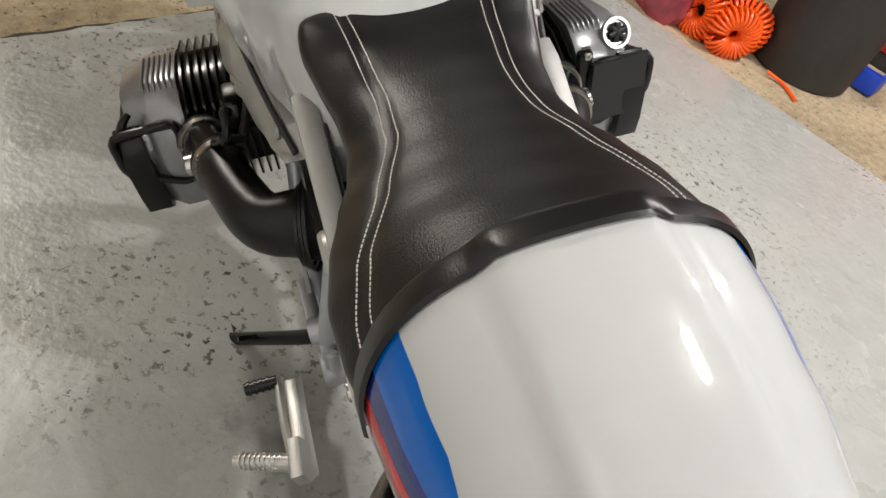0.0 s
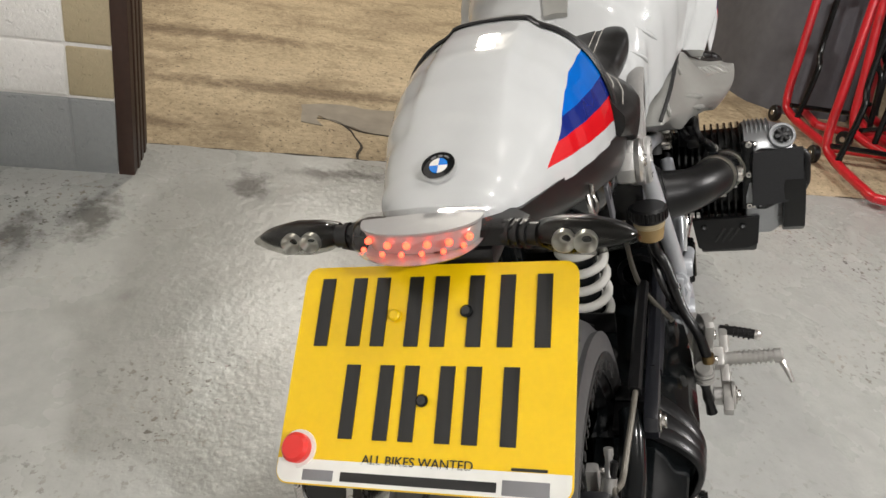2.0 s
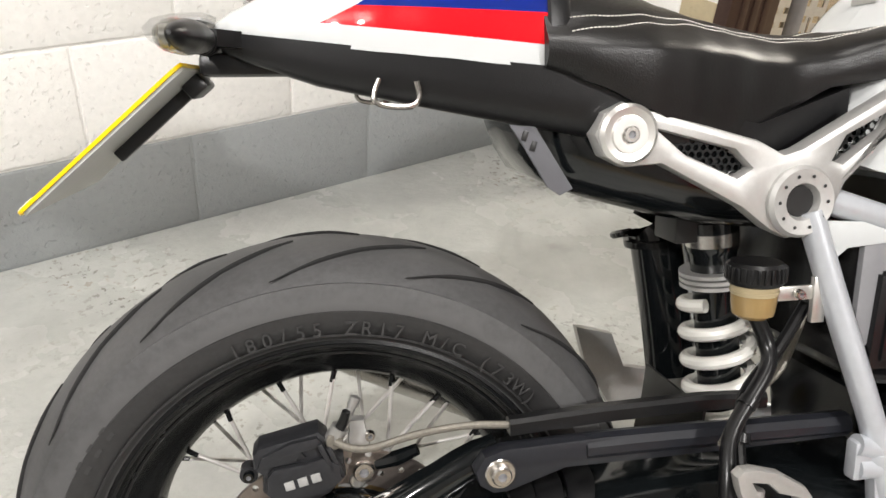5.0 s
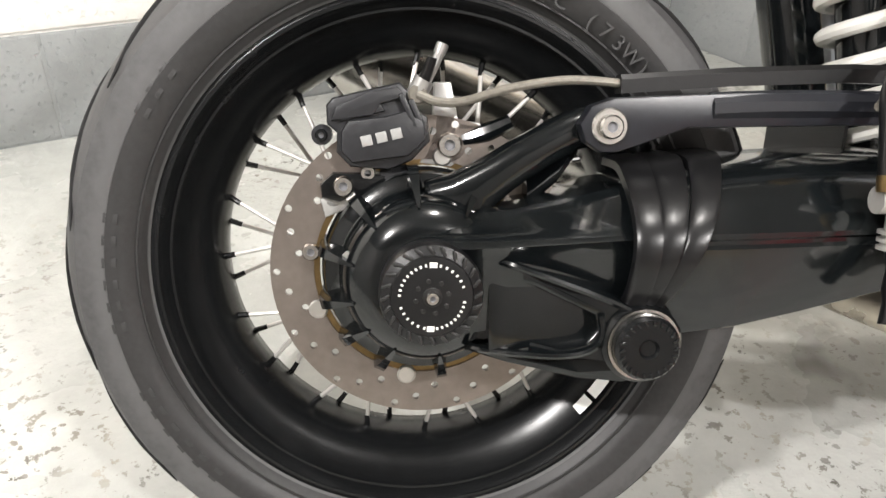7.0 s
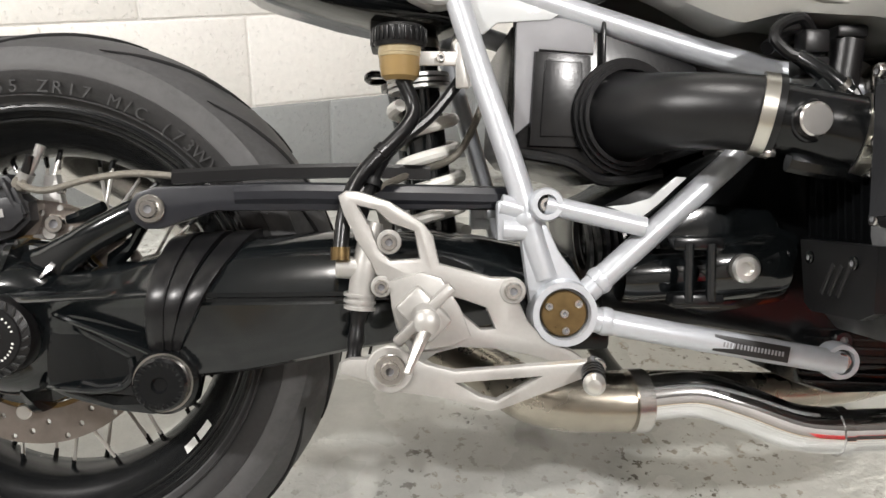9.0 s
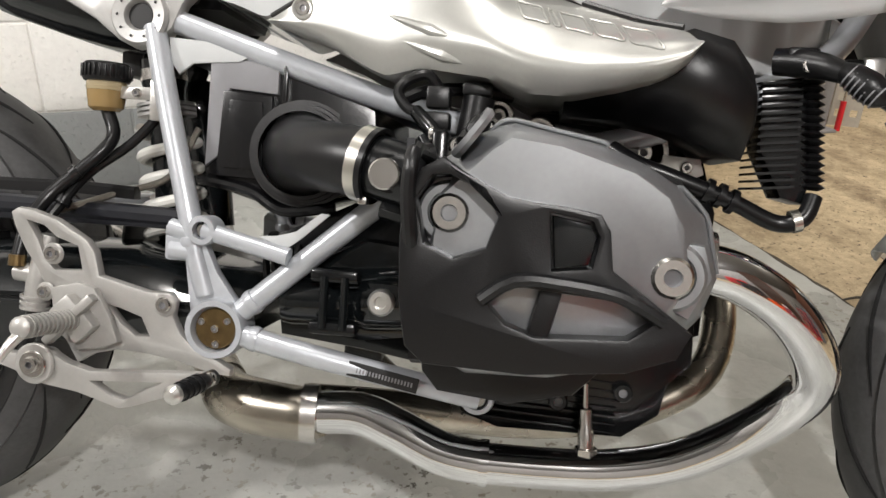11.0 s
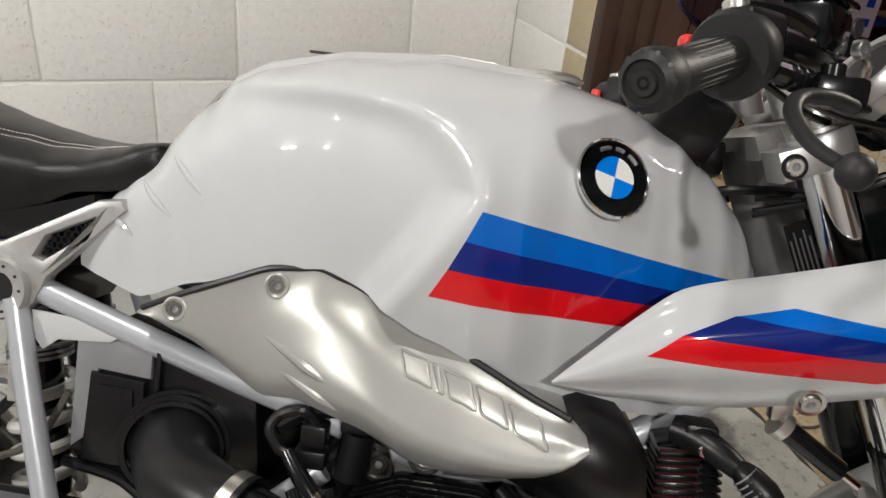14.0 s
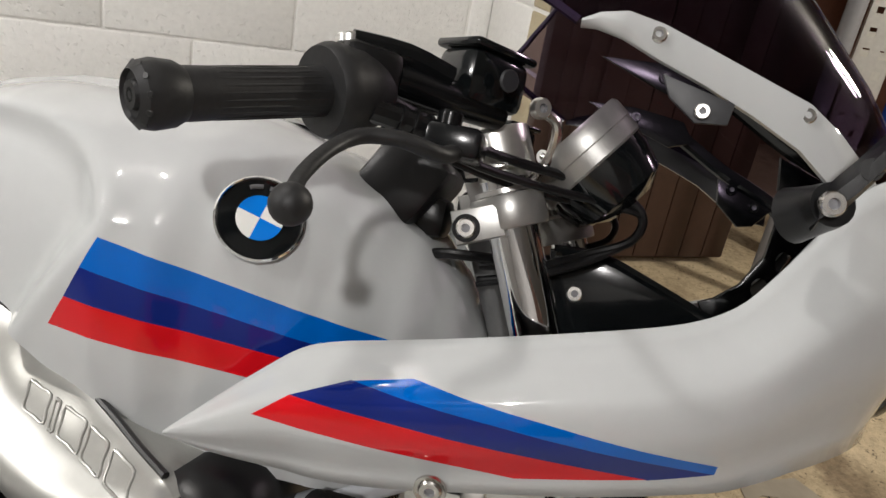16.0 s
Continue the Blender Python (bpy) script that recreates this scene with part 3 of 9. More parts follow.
# ---- the motorcycle, in its own axes: x forward, y to its left, z up from under the rear axle ----
LEAN = pose(0.0033, -0.1392, 0.0234, -21, 0, 0) @ Matrix.Rotation(radians(-1.0), 4, "Z")
bike = thing("motorcycle", "white cafe racer motorcycle, blue and red stripes, on side stand", "motorcycle", LEAN)
YC = -0.009
AX = Vector((0, 0, 0.32))


def bolt(x, y, z, r, parent, material=STEEL, depth=0.006, axis=(0, -1, 0), name="bolt"):
    """A round screw head with a socket."""
    d = depth
    ob = part(name, lathe([(0, 0), (r, 0), (r, d * 0.7), (r * 0.85, d), (r * 0.44, d), (r * 0.38, d * 0.5), (0, d * 0.5)], (x, y, z), axis, 20), material, parent)
    # the shade inside the socket is painted in as a darker grey
    ob.data.materials.append(GREY_PLASTIC)
    n = Vector(axis).normalized()
    for p in ob.data.polygons:
        c = p.center - Vector((x, y, z))
        h = c.dot(n)
        if (c - n * h).length < r * 0.42 and 0.1 * d < h < 0.95 * d:
            p.material_index = 1
    return ob


# tank
TOP = [(0.50, 0.775), (0.535, 0.815), (0.556, 0.846), (0.60, 0.900), (0.64, 0.927), (0.675, 0.943), (0.75, 0.959), (0.85, 0.966), (0.955, 0.960), (1.03, 0.944), (1.08, 0.922), (1.12, 0.893), (1.163, 0.852), (1.197, 0.799), (1.208, 0.76)]
LOW = [(0.50, 0.712), (0.523, 0.705), (0.569, 0.690), (0.633, 0.716), (0.712, 0.745), (0.768, 0.754), (0.809, 0.741), (0.869, 0.712), (0.951, 0.679), (1.014, 0.660), (1.10, 0.648), (1.17, 0.66), (1.208, 0.72)]
WIDE = [(0.50, 0.110), (0.55, 0.133), (0.60, 0.158), (0.66, 0.185), (0.72, 0.207), (0.78, 0.224), (0.84, 0.238), (0.875, 0.2425), (0.906, 0.2435), (0.94, 0.236), (0.98, 0.2175), (1.0136, 0.2055), (1.0465, 0.194), (1.08, 0.178), (1.13, 0.146), (1.17, 0.105), (1.197, 0.06), (1.208, 0.02)]


def tank_ring(x):
    zt, zb, w = lerp(TOP, x)[0], lerp(LOW, x)[0], lerp(WIDE, x)[0]
    zw = zb + (zt - zb) * (0.46 + 0.12 * sstep(0.88, 1.0, x))
    wb = w * (0.97 - 0.11 * sstep(0.70, 0.95, x))
    half = []
    n = 34
    for i in range(14):
        t = i / 14
        half.append((wb + (w - wb) * math.sin(t * math.pi / 2), zb + (zw - zb) * t))
    for i in range(n + 1):
        a = i / n * math.pi / 2
        half.append((w * max(0.0, math.cos(a)) ** (2 / (2.35 + 0.45 * sstep(0.88, 1.0, x))), zw + (zt - zw) * math.sin(a) ** (2 / 2.15)))
    pts = []
    for y, z in half:
        # the knee recess: a soft step inside a crest that slants back towards the bottom
        v = (abs(x + 0.72 * max(0.0, 0.84 - z) - 0.685) / 0.222) ** 4 + (abs(z - 0.755) / 0.165) ** 4
        d = (0.030 * sstep(1.02, 0.40, v) - 0.0022 * math.exp(-((v - 1.12) / 0.22) ** 2)) * sstep(0.50, 0.62, x)
        spine = 0.006 * sstep(0.085, 0.075, y) * sstep(0.60, 0.66, x) * sstep(1.0, 0.9, x) if z > zw else 0
        pts.append((max(0.0, y - d), z - 0.004 + spine))
    right = [Vector((x, YC - y, z)) for y, z in pts]
    left = [Vector((x, YC + y, z)) for y, z in reversed(pts[:-1])]
    return right + left


xs = [0.50 + 0.708 * (i / 140) for i in range(141)]
tank = part("fuel_tank", loft([tank_ring(x) for x in xs]), TANK_PAINT, bike, "gloss white fuel tank with blue, navy and red stripes", 60)


def tank_y(x, z):
    """Lateral place of the tank's right skin."""
    r = tank_ring(x)[:49]
    for p, q in zip(r, r[1:]):
        if p.z <= z <= q.z:
            t = (z - p.z) / max(1e-6, q.z - p.z)
            return p.y + (q.y - p.y) * t
    return r[-1].y


def emblem(x, y, z, normal, r, parent, spin=0.0):
    """Round badge: dark ring with a chrome rim, and quarters in blue and white."""
    n = Vector(normal).normalized()
    ring = part("emblem", lathe([(0, 0.0), (r, 0.0), (r, 0.003), (r * 0.96, 0.0045), (r * 0.93, 0.0035), (r * 0.55, 0.004), (r * 0.54, 0.0036), (0, 0.0036)], (x, y, z), n, 40), BLACK_GLOSS, parent, "round badge with blue and white quarters")
    part("rim", lathe([(r * 0.955, 0.0), (r * 1.03, 0.0), (r * 1.03, 0.004), (r * 0.99, 0.0055), (r * 0.955, 0.004)], (x, y, z), n, 40, True), CHROME, ring)
    u = (Vector((0, 0, 1)) - n * n.z).normalized()
    u = Matrix.Rotation(spin, 3, n) @ u
    v = n.cross(u)
    c = Vector((x, y, z)) + n * 0.0042
    for q in range(4):
        bm = bmesh.new()
        pts = [c] + [c + (u * math.cos(a) + v * math.sin(a)) * r * 0.54 for a in [math.pi / 2 * (q + k / 10) for k in range(11)]]
        f = bm.faces.new([bm.verts.new(p) for p in pts])
        g = bmesh.ops.extrude_face_region(bm, geom=[f])
        bmesh.ops.translate(bm, verts=[k for k in g["geom"] if isinstance(k, bmesh.types.BMVert)], vec=n * 0.0008)
        part("quarter", bm, EMBLEM_BLUE if q % 2 else PLATE_WHITE, ring)
    if spin > 1.0:
        u, v = -v, u
    for k, (a0, a1) in enumerate(((-0.75, -0.35), (-0.15, 0.15), (0.35, 0.75))):
        pts = [c + (u * math.cos(a) - v * math.sin(a)) * r * 0.76 for a in [a0 + (a1 - a0) * i / 5 for i in range(6)]]
        part("mark", tube(pts, r * 0.055, 6, 0), GREY_PLASTIC, ring)
    return ring


EM = [Vector((1.0100 + dx, tank_y(1.0100 + dx, 0.863 + dz), 0.863 + dz)) for dx, dz in ((-0.03, 0), (0.03, 0), (0, -0.03), (0, 0.03), (0, 0))]
en = (EM[1] - EM[0]).cross(EM[3] - EM[2]).normalized()
emblem(*(EM[4] + en * 0.0022), en, 0.0345, tank, math.pi / 2 - 0.28)
# short pressed ribs on the tank's rear flank
for x0, z0, x1, z1 in ((0.592, 0.835, 0.637, 0.800), (0.560, 0.805, 0.602, 0.772), (0.527, 0.775, 0.560, 0.748)):
    pts = [(x0 + (x1 - x0) * t, tank_y(x0 + (x1 - x0) * t, z0 + (z1 - z0) * t) + 0.0005, z0 + (z1 - z0) * t) for t in (0, 0.3, 0.6, 1)]
    part("pressed_rib", tube(pts, [0.0006, 0.0035, 0.0045, 0.001], 8, 4), PAINT, tank)
part("tank_pad", loft([[Vector((x, YC - w, z)), Vector((x, YC, z + 0.002)), Vector((x, YC + w, z)), Vector((x, YC + w, z - 0.006)), Vector((x, YC - w, z - 0.006))]
                       for x, w, z in [(x, w, lerp(TOP, x)[0] + 0.0035) for x, w in ((0.575, 0.018), (0.60, 0.020), (0.63, 0.020), (0.65, 0.033), (0.75, 0.036), (0.85, 0.036), (0.90, 0.034))]]), SHROUD, tank, "translucent grey tank protector pad")
part("lettering_bar", block(0.72, YC + 0.022, 0.962, 0.07, 0.006, 0.003, 0.001), INK, tank)
part("filler_cap", lathe([(0, 0), (0.04, 0), (0.042, 0.004), (0.034, 0.009), (0, 0.011)], (0.955, YC, 0.957), (0.02, 0, 1), 40), ALLOY, tank)

# seat
SEAT = [  # x, half width, lower edge, shoulder, middle
    (0.185, 0.125, 0.800, 0.835, 0.905), (0.23, 0.134, 0.785, 0.830, 0.893), (0.275, 0.136, 0.765, 0.828, 0.878), (0.317, 0.128, 0.744, 0.826, 0.862),
    (0.36, 0.114, 0.740, 0.822, 0.850), (0.40, 0.100, 0.744, 0.815, 0.842), (0.44, 0.092, 0.762, 0.812, 0.835), (0.48, 0.094, 0.781, 0.815, 0.832),
    (0.52, 0.102, 0.786, 0.826, 0.834), (0.55, 0.108, 0.795, 0.838, 0.838), (0.572, 0.106, 0.812, 0.842, 0.840), (0.582, 0.092, 0.826, 0.838, 0.836)]


def seat_ring(x):
    w, zl, zs, zc = lerp(SEAT, x)
    seam = lerp(SEAM, x)[0]
    pts = []
    for i in range(5):
        t = i / 4
        pts.append((w * (0.95 + 0.05 * math.sin(t * math.pi / 2)), zl + (zs - 0.020 - zl) * t))
    for i in range(1, 31):
        a = math.pi / 2 * i / 30
        y = w * max(0.0, math.cos(a)) ** 0.62
        crown = zc + (zs + 0.010 * sstep(0.40, 0.52, x) - zc) * (y / w) ** 2.2
        base = zs - 0.020
        z = base + (crown - base) * math.sin(a) ** 0.55
        # the seam sinks a little into the padding
        pts.append((y, z - 0.0022 * math.exp(-((y - seam - 0.005) / 0.006) ** 2)))
    r = [Vector((x, YC - y, z)) for y, z in pts]
    return r + [Vector((x, YC + y, z)) for y, z in reversed(pts[:-1])]


SEAM = [(0.18, 0.113), (0.20, 0.112), (0.242, 0.110), (0.287, 0.100), (0.345, 0.074), (0.408, 0.053), (0.46, 0.050), (0.51, 0.054), (0.585, 0.062)]
seat = part("seat", loft([seat_ring(0.185 + 0.397 * i / 46) for i in range(47)]), LEATHER, bike, "black grained vinyl seat with pale stitching", 60)


def seat_top(x, y):
    """Height of the seat's upper skin."""
    r = [(abs(p.y - YC), p.z) for p in seat_ring(x)[5:35]]
    for (ya, za), (yb, zb) in zip(r, r[1:]):
        if yb <= abs(y) <= ya:
            return za + (zb - za) * (ya - abs(y)) / max(1e-6, ya - yb)
    return r[0][1]


for side in (-1, 1):
    for off in (0.0, 0.010):
        line = []
        for k in range(96):
            x = 0.206 + 0.368 * k / 95
            w = lerp(SEAM, x)[0] + off
            line.append(Vector((x, YC + side * w, seat_top(x, side * w) + 0.0002)))
        bms = [tube([line[k], line[k] + (line[k + 1] - line[k]) * 0.66], 0.0006, 5, 0) for k in range(0, 95)]
        part("stitching", merged(*bms), STITCH, seat)

# tail cowl
COWL = [(-0.094, 0.016, 0.836, 0.841), (-0.088, 0.035, 0.834, 0.847), (-0.074, 0.052, 0.831, 0.855), (-0.05, 0.065, 0.827, 0.867), (0.0, 0.079, 0.820, 0.891), (0.05, 0.096, 0.814, 0.911), (0.10, 0.108, 0.809, 0.924), (0.15, 0.1165, 0.803, 0.931), (0.190, 0.121, 0.798, 0.933), (0.205, 0.1215, 0.796, 0.932)]


CM = -0.002


def cowl_ring(x, grow=0.0):
    w, zb, zt = lerp(COWL, x)
    w, zt = w + grow, zt + grow
    pts = []
    for i in range(33):
        a = i / 32 * math.pi / 2
        y, z = w * math.cos(a) ** (2 / 2.6), zb + (zt - zb) * math.sin(a) ** (2 / 2.3)
        z += 0.006 * sstep(0.052, 0.040, y) * sstep(-0.06, 0.10, x)
        pts.append((y, z))
    r = [Vector((x, CM - y, z)) for y, z in pts]
    return r + [Vector((x, CM + y, z)) for y, z in reversed(pts[:-1])]


cowl_rings = []
for i in range(50):
    t = i / 49
    x = -0.094 + 0.292 * t ** 1.3
    cowl_rings.append(cowl_ring(x))
cowl = part("tail_cowl", loft(cowl_rings), TAIL_PAINT, bike, "gloss white tail cowl with blue and red stripes", 60)
emblem(-0.053, 0.000, lerp(COWL, -0.053)[2] + 0.001, (-0.46, 0, 0.89), 0.0148, cowl, 0.0)
rim = [cowl_ring(0.188, 0.0015), cowl_ring(0.190, 0.004), cowl_ring(0.203, 0.004), cowl_ring(0.208, 0.001), cowl_ring(0.203, -0.008)]
part("edge_seal", loft(rim, False, False), BLACK_PLASTIC, cowl, "black rubber edge seal", 50)
part("seat_base", loft([[Vector((x, YC + w * a, zt + (zb - zt) * b)) for a, b in ((-1, 0), (-0.995, 0.4), (-0.975, 0.7), (-0.93, 0.9), (-0.86, 1), (0.86, 1), (0.93, 0.9), (0.975, 0.7), (0.995, 0.4), (1, 0))]
                        for x, w, zt, zb in ((-0.085, 0.040, 0.834, 0.815), (-0.06, 0.058, 0.830, 0.806), (0.0, 0.074, 0.823, 0.786), (0.1, 0.100, 0.811, 0.765), (0.2, 0.118, 0.800, 0.745), (0.3, 0.120, 0.770, 0.725), (0.40, 0.098, 0.748, 0.70), (0.50, 0.088, 0.780, 0.70))]), BLACK_PLASTIC, bike, "black plastic seat base")
part("undertray", loft([[Vector((x, YC + w * a, zt + (zb - zt) * b)) for a, b in ((-1, 0), (-0.99, 0.35), (-0.94, 0.65), (-0.84, 0.88), (-0.70, 1), (0.70, 1), (0.84, 0.88), (0.94, 0.65), (0.99, 0.35), (1, 0))]
                        for x, w, zt, zb in ((0.166, 0.030, 0.775, 0.748), (0.180, 0.055, 0.768, 0.722), (0.198, 0.080, 0.760, 0.699), (0.216, 0.097, 0.752, 0.689), (0.24, 0.10, 0.745, 0.681), (0.311, 0.10, 0.722, 0.661), (0.36, 0.10, 0.71, 0.651), (0.45, 0.09, 0.70, 0.64))]), BLACK_GLOSS, bike, "gloss black undertray below the seat")
# added grey strip: the light on the undertray's rear face, put into its colour
stay = part("tray_stay", prism([(0.158, 0.752), (0.182, 0.750), (0.218, 0.694), (0.206, 0.688), (0.194, 0.696), (0.170, 0.735)], YC - 0.097, YC - 0.101, 0.001), CLOTH, bike, "grey strip for the undertray's rear face, its light painted in")
for x, z in ((0.172, 0.742), (0.180, 0.733)):
    part("stay_slot", block(x, YC - 0.1015, z, 0.005, 0.001, 0.009, 0.0004, Matrix.Rotation(0.3, 3, "Y")), INK, stay)
for y in (-0.105, 0.09):
    part("strap_loop", tube([(0.046, y, 0.792), (0.041, y - 0.003, 0.777), (0.049, y - 0.004, 0.770), (0.072, y - 0.004, 0.769), (0.080, y, 0.777), (0.078, y, 0.79)], 0.0026, 8, 4), STEEL, bike, "bent steel strap loop")

# tail lamp, indicators and plate
def lamp_ring(z, half, front, rear, n=26):
    """Plan of the lamp at one height: a straight front and a bowed rear."""
    pts = [Vector((front, 0.006 - half, z)), Vector((front + 0.006, 0.006, z)), Vector((front, 0.006 + half, z))]
    for k in range(n + 1):
        a = math.pi * k / n
        pts.append(Vector((front + (rear - front) * max(0.0, math.sin(a)) ** 0.8, 0.006 + half * math.cos(a), z)))
    return pts


lamp = part("tail_lamp", loft([lamp_ring(0.850, 0.050, -0.098, -0.138), lamp_ring(0.8475, 0.055, -0.100, -0.150), lamp_ring(0.840, 0.058, -0.102, -0.158), lamp_ring(0.831, 0.055, -0.102, -0.155), lamp_ring(0.824, 0.048, -0.102, -0.146), lamp_ring(0.821, 0.040, -0.102, -0.136)]), LENS, bike, "clear tail lamp with lit red diodes", 50)
part("reflector", loft([lamp_ring(0.8455, 0.052, -0.100, -0.133), lamp_ring(0.8435, 0.052, -0.100, -0.133)]), REFLECTOR, lamp)
part("reflector", loft([lamp_ring(0.8255, 0.049, -0.102, -0.147), lamp_ring(0.8235, 0.046, -0.102, -0.143)]), REFLECTOR, lamp)
part("diode_board", loft([lamp_ring(0.842, 0.050, -0.102, -0.130), lamp_ring(0.826, 0.046, -0.102, -0.128)]), REFLECTOR, lamp)
for x, y in ((-0.126, 0.047), (-0.136, 0.027), (-0.1385, 0.010), (-0.1385, -0.007), (-0.136, -0.024), (-0.127, -0.038)):
    for dx, dy, dz, r in ((0, 0, 0.0365, 0.0030), (0.0, 0.006, 0.0290, 0.0022)):
        part("diode", lathe([(r * math.sin(math.pi * m / 8), -r * math.cos(math.pi * m / 8)) for m in range(9)], (x + 0.004, y + dy, 0.80 + dz), (-1, 0, 0), 12), LED_RED, lamp)
part("lamp_bracket", merged(loft([[Vector((x, 0.004 + y * w, z)) for y in (-1, -0.6, 0, 0.6, 1)] + [Vector((x, 0.004 + y * w, z - 0.014)) for y in (1, 0.6, 0, -0.6, -1)] for x, w, z in ((-0.066, 0.066, 0.833), (-0.085, 0.082, 0.834), (-0.100, 0.080, 0.834), (-0.104, 0.062, 0.832))]), block(-0.06, YC, 0.806, 0.09, 0.08, 0.02, 0.005)), BLACK_PLASTIC, bike)


def indicator(side, y0, x0, z0, y1, x1, z1, length=0.078):
    a, b = Vector((x0, y0, z0)), Vector((x1, y1, z1))
    d = (b - a).normalized()
    stem = part("indicator", tube([a, a + d * 0.012, a + d * 0.02, a + d * 0.03], [0.011, 0.009, 0.0095, 0.010], 14, 2), HOSE, bike, "slim indicator with a clear smoked lens")
    for k in range(3):
        part("stem_rib", lathe([(0.008, -0.0015), (0.0118, -0.0015), (0.0118, 0.0015), (0.008, 0.0015)], a + d * (0.006 + 0.007 * k), d, 16, True), HOSE, stem)
    body = tube([a + d * (0.03 + length * t) for t in (0, 0.1, 0.3, 0.6, 0.85, 1.0)], [0.010, 0.0145, 0.0175, 0.0165, 0.009, 0.002], 18, 4, 0.8)
    part("indicator_lens", body, LENS_DARK, stem)
    for t in (0.27, 0.49):
        part("diode_cup", lathe([(0.0, 0.002), (0.004, 0.001), (0.008, -0.006), (0.009, -0.006), (0.009, 0.0)], a + d * (0.03 + length * t) + Vector((-0.007, 0, 0)), (1, 0, 0), 16), ALLOY, stem)
    part("indicator_back", tube([a + d * (0.03 + length * t) + Vector((0.007, 0, 0)) for t in (0, 0.2, 0.5, 0.8, 0.97)], [0.009, 0.0125, 0.0135, 0.009, 0.002], 12, 4), BLACK_PLASTIC, stem)
    return stem


indicator(1, 0.058, -0.092, 0.828, 0.17, -0.100, 0.832)
indicator(-1, -0.058, -0.094, 0.824, -0.18, -0.122, 0.826)
# plate: centre, axes
PT, PB = Vector((-0.1125, -0.001, 0.8030)), Vector((-0.2410, 0.001, 0.6915))
up = (PT - PB).normalized()
across = Vector((0, -1, 0))
across = (across - up * across.dot(up)).normalized()
nrm = up.cross(across)
if nrm.x > 0:
    nrm = -nrm
pm = Matrix(((across.x, nrm.x, up.x, 0), (across.y, nrm.y, up.y, 0), (across.z, nrm.z, up.z, 0), (0, 0, 0, 1)))
PH, PW = 0.177, 0.232
pm.translation = PT + up * 0.004 - up * PH / 2


def rounded(u0, v0, u1, v1, low, high):
    """Outline of a panel with rounded lower and upper corners."""
    pts = []
    for cu, cv, r, a0 in ((u1 - low, v0 + low, low, -0.5), (u1 - high, v1 - high, high, 0.0), (u0 + high, v1 - high, high, 0.5), (u0 + low, v0 + low, low, 1.0)):
        pts += [(cu + r * math.cos(math.pi * (a0 + 0.1 * k)), cv + r * math.sin(math.pi * (a0 + 0.1 * k))) for k in range(6)] if r > 0 else [(cu, cv)]
    return pts


plate = part("number_plate", prism(rounded(-PW / 2, -PH / 2, PW / 2, PH / 2, 0.011, 0.011), -0.0015, 0.0015, 0), YELLOW, bike, "square yellow number plate")
plate.matrix_basis = pm


def on_plate(name, u0, v0, u1, v1, material, lift=0.0022, d=0.0012):
    return part(name, block((u0 + u1) / 2, lift, (v0 + v1) / 2, abs(u1 - u0), d, abs(v1 - v0), 0.0004), material, plate)


part("plate_backing", prism(rounded(-PW / 2 + 0.002, -PH / 2 + 0.002, PW / 2 - 0.002, PH / 2 - 0.002, 0.011, 0.011), -0.0045, -0.0017, 0), PLATE_BACK, plate)
part("plate_bracket", merged(block(0.0, -0.010, 0.03, 0.012, 0.012, 0.11, 0.002), block(0, -0.012, 0.075, 0.06, 0.016, 0.02, 0.003)), BLACK_PLASTIC, plate)
part("white_strip", prism(rounded(-PW / 2 + 0.001, -PH / 2 + 0.001, PW / 2 - 0.001, -PH / 2 + 0.019, 0.010, 0.0), 0.0014, 0.0024, 0), PLATE_WHITE, plate)
for k, u in enumerate((-0.079, -0.029, 0.022, 0.076)):
    for du in (-0.0145, 0.0145):
        on_plate("character_bar", u + du - 0.0060, 0.020, u + du + 0.0060, 0.078, INK)
for k, u in enumerate((-0.046, 0.004, 0.054)):
    for du in (-0.0145, 0.0145):
        on_plate("character_bar", u + du - 0.0060, -0.053, u + du + 0.0060, 0.005, INK)
on_plate("small_print_bar", -0.060, -0.0845, 0.062, -0.0775, INK)
on_plate("small_print_bar", -0.092, -0.0850, -0.066, -0.0770, GREY_PLASTIC)
on_plate("small_print_bar", 0.066, -0.0860, 0.100, -0.0755, GREY_PLASTIC)
on_plate("small_print_bar", 0.072, -0.0690, 0.098, -0.0668, INK)


def words(text, size, m, material, parent, name, depth=0.0006):
    cu = bpy.data.curves.new(name, "FONT")
    cu.body, cu.size, cu.extrude, cu.align_x = text, size, depth, "CENTER"
    tmp = new(name, cu)
    dg = bpy.context.evaluated_depsgraph_get()
    me = bpy.data.meshes.new_from_object(tmp.evaluated_get(dg))
    bpy.data.objects.remove(tmp)
    me.materials.clear()
    me.materials.append(material)
    ob = new(name, me)
    ob.parent = parent
    ob.matrix_basis = m
    return ob


words("ALL BIKES WANTED", 0.0098, Matrix(((1, 0, 0, 0.0), (0, 0, 1, 0.0018), (0, 1, 0, -0.0708), (0, 0, 0, 1))), INK, plate, "lettering")
part("red_button", lathe([(0, 0.012), (0.009, 0.012), (0.0115, 0.009), (0.0115, 0), (0, 0)], (-0.098, 0.001, -0.062), (0, 1, 0), 24), RED_PLASTIC, plate, "round red plastic button")
part("button_ring", lathe([(0.009, 0.0), (0.0145, 0.0), (0.0145, 0.003), (0.009, 0.003)], (-0.098, 0.001, -0.062), (0, 1, 0), 24, True), PLATE_WHITE, plate)
part("plate_screw", disc(0.005, 0, 0.006, (-0.030, 0.001, 0.045), (0, 1, 0), 14), YELLOW, plate)
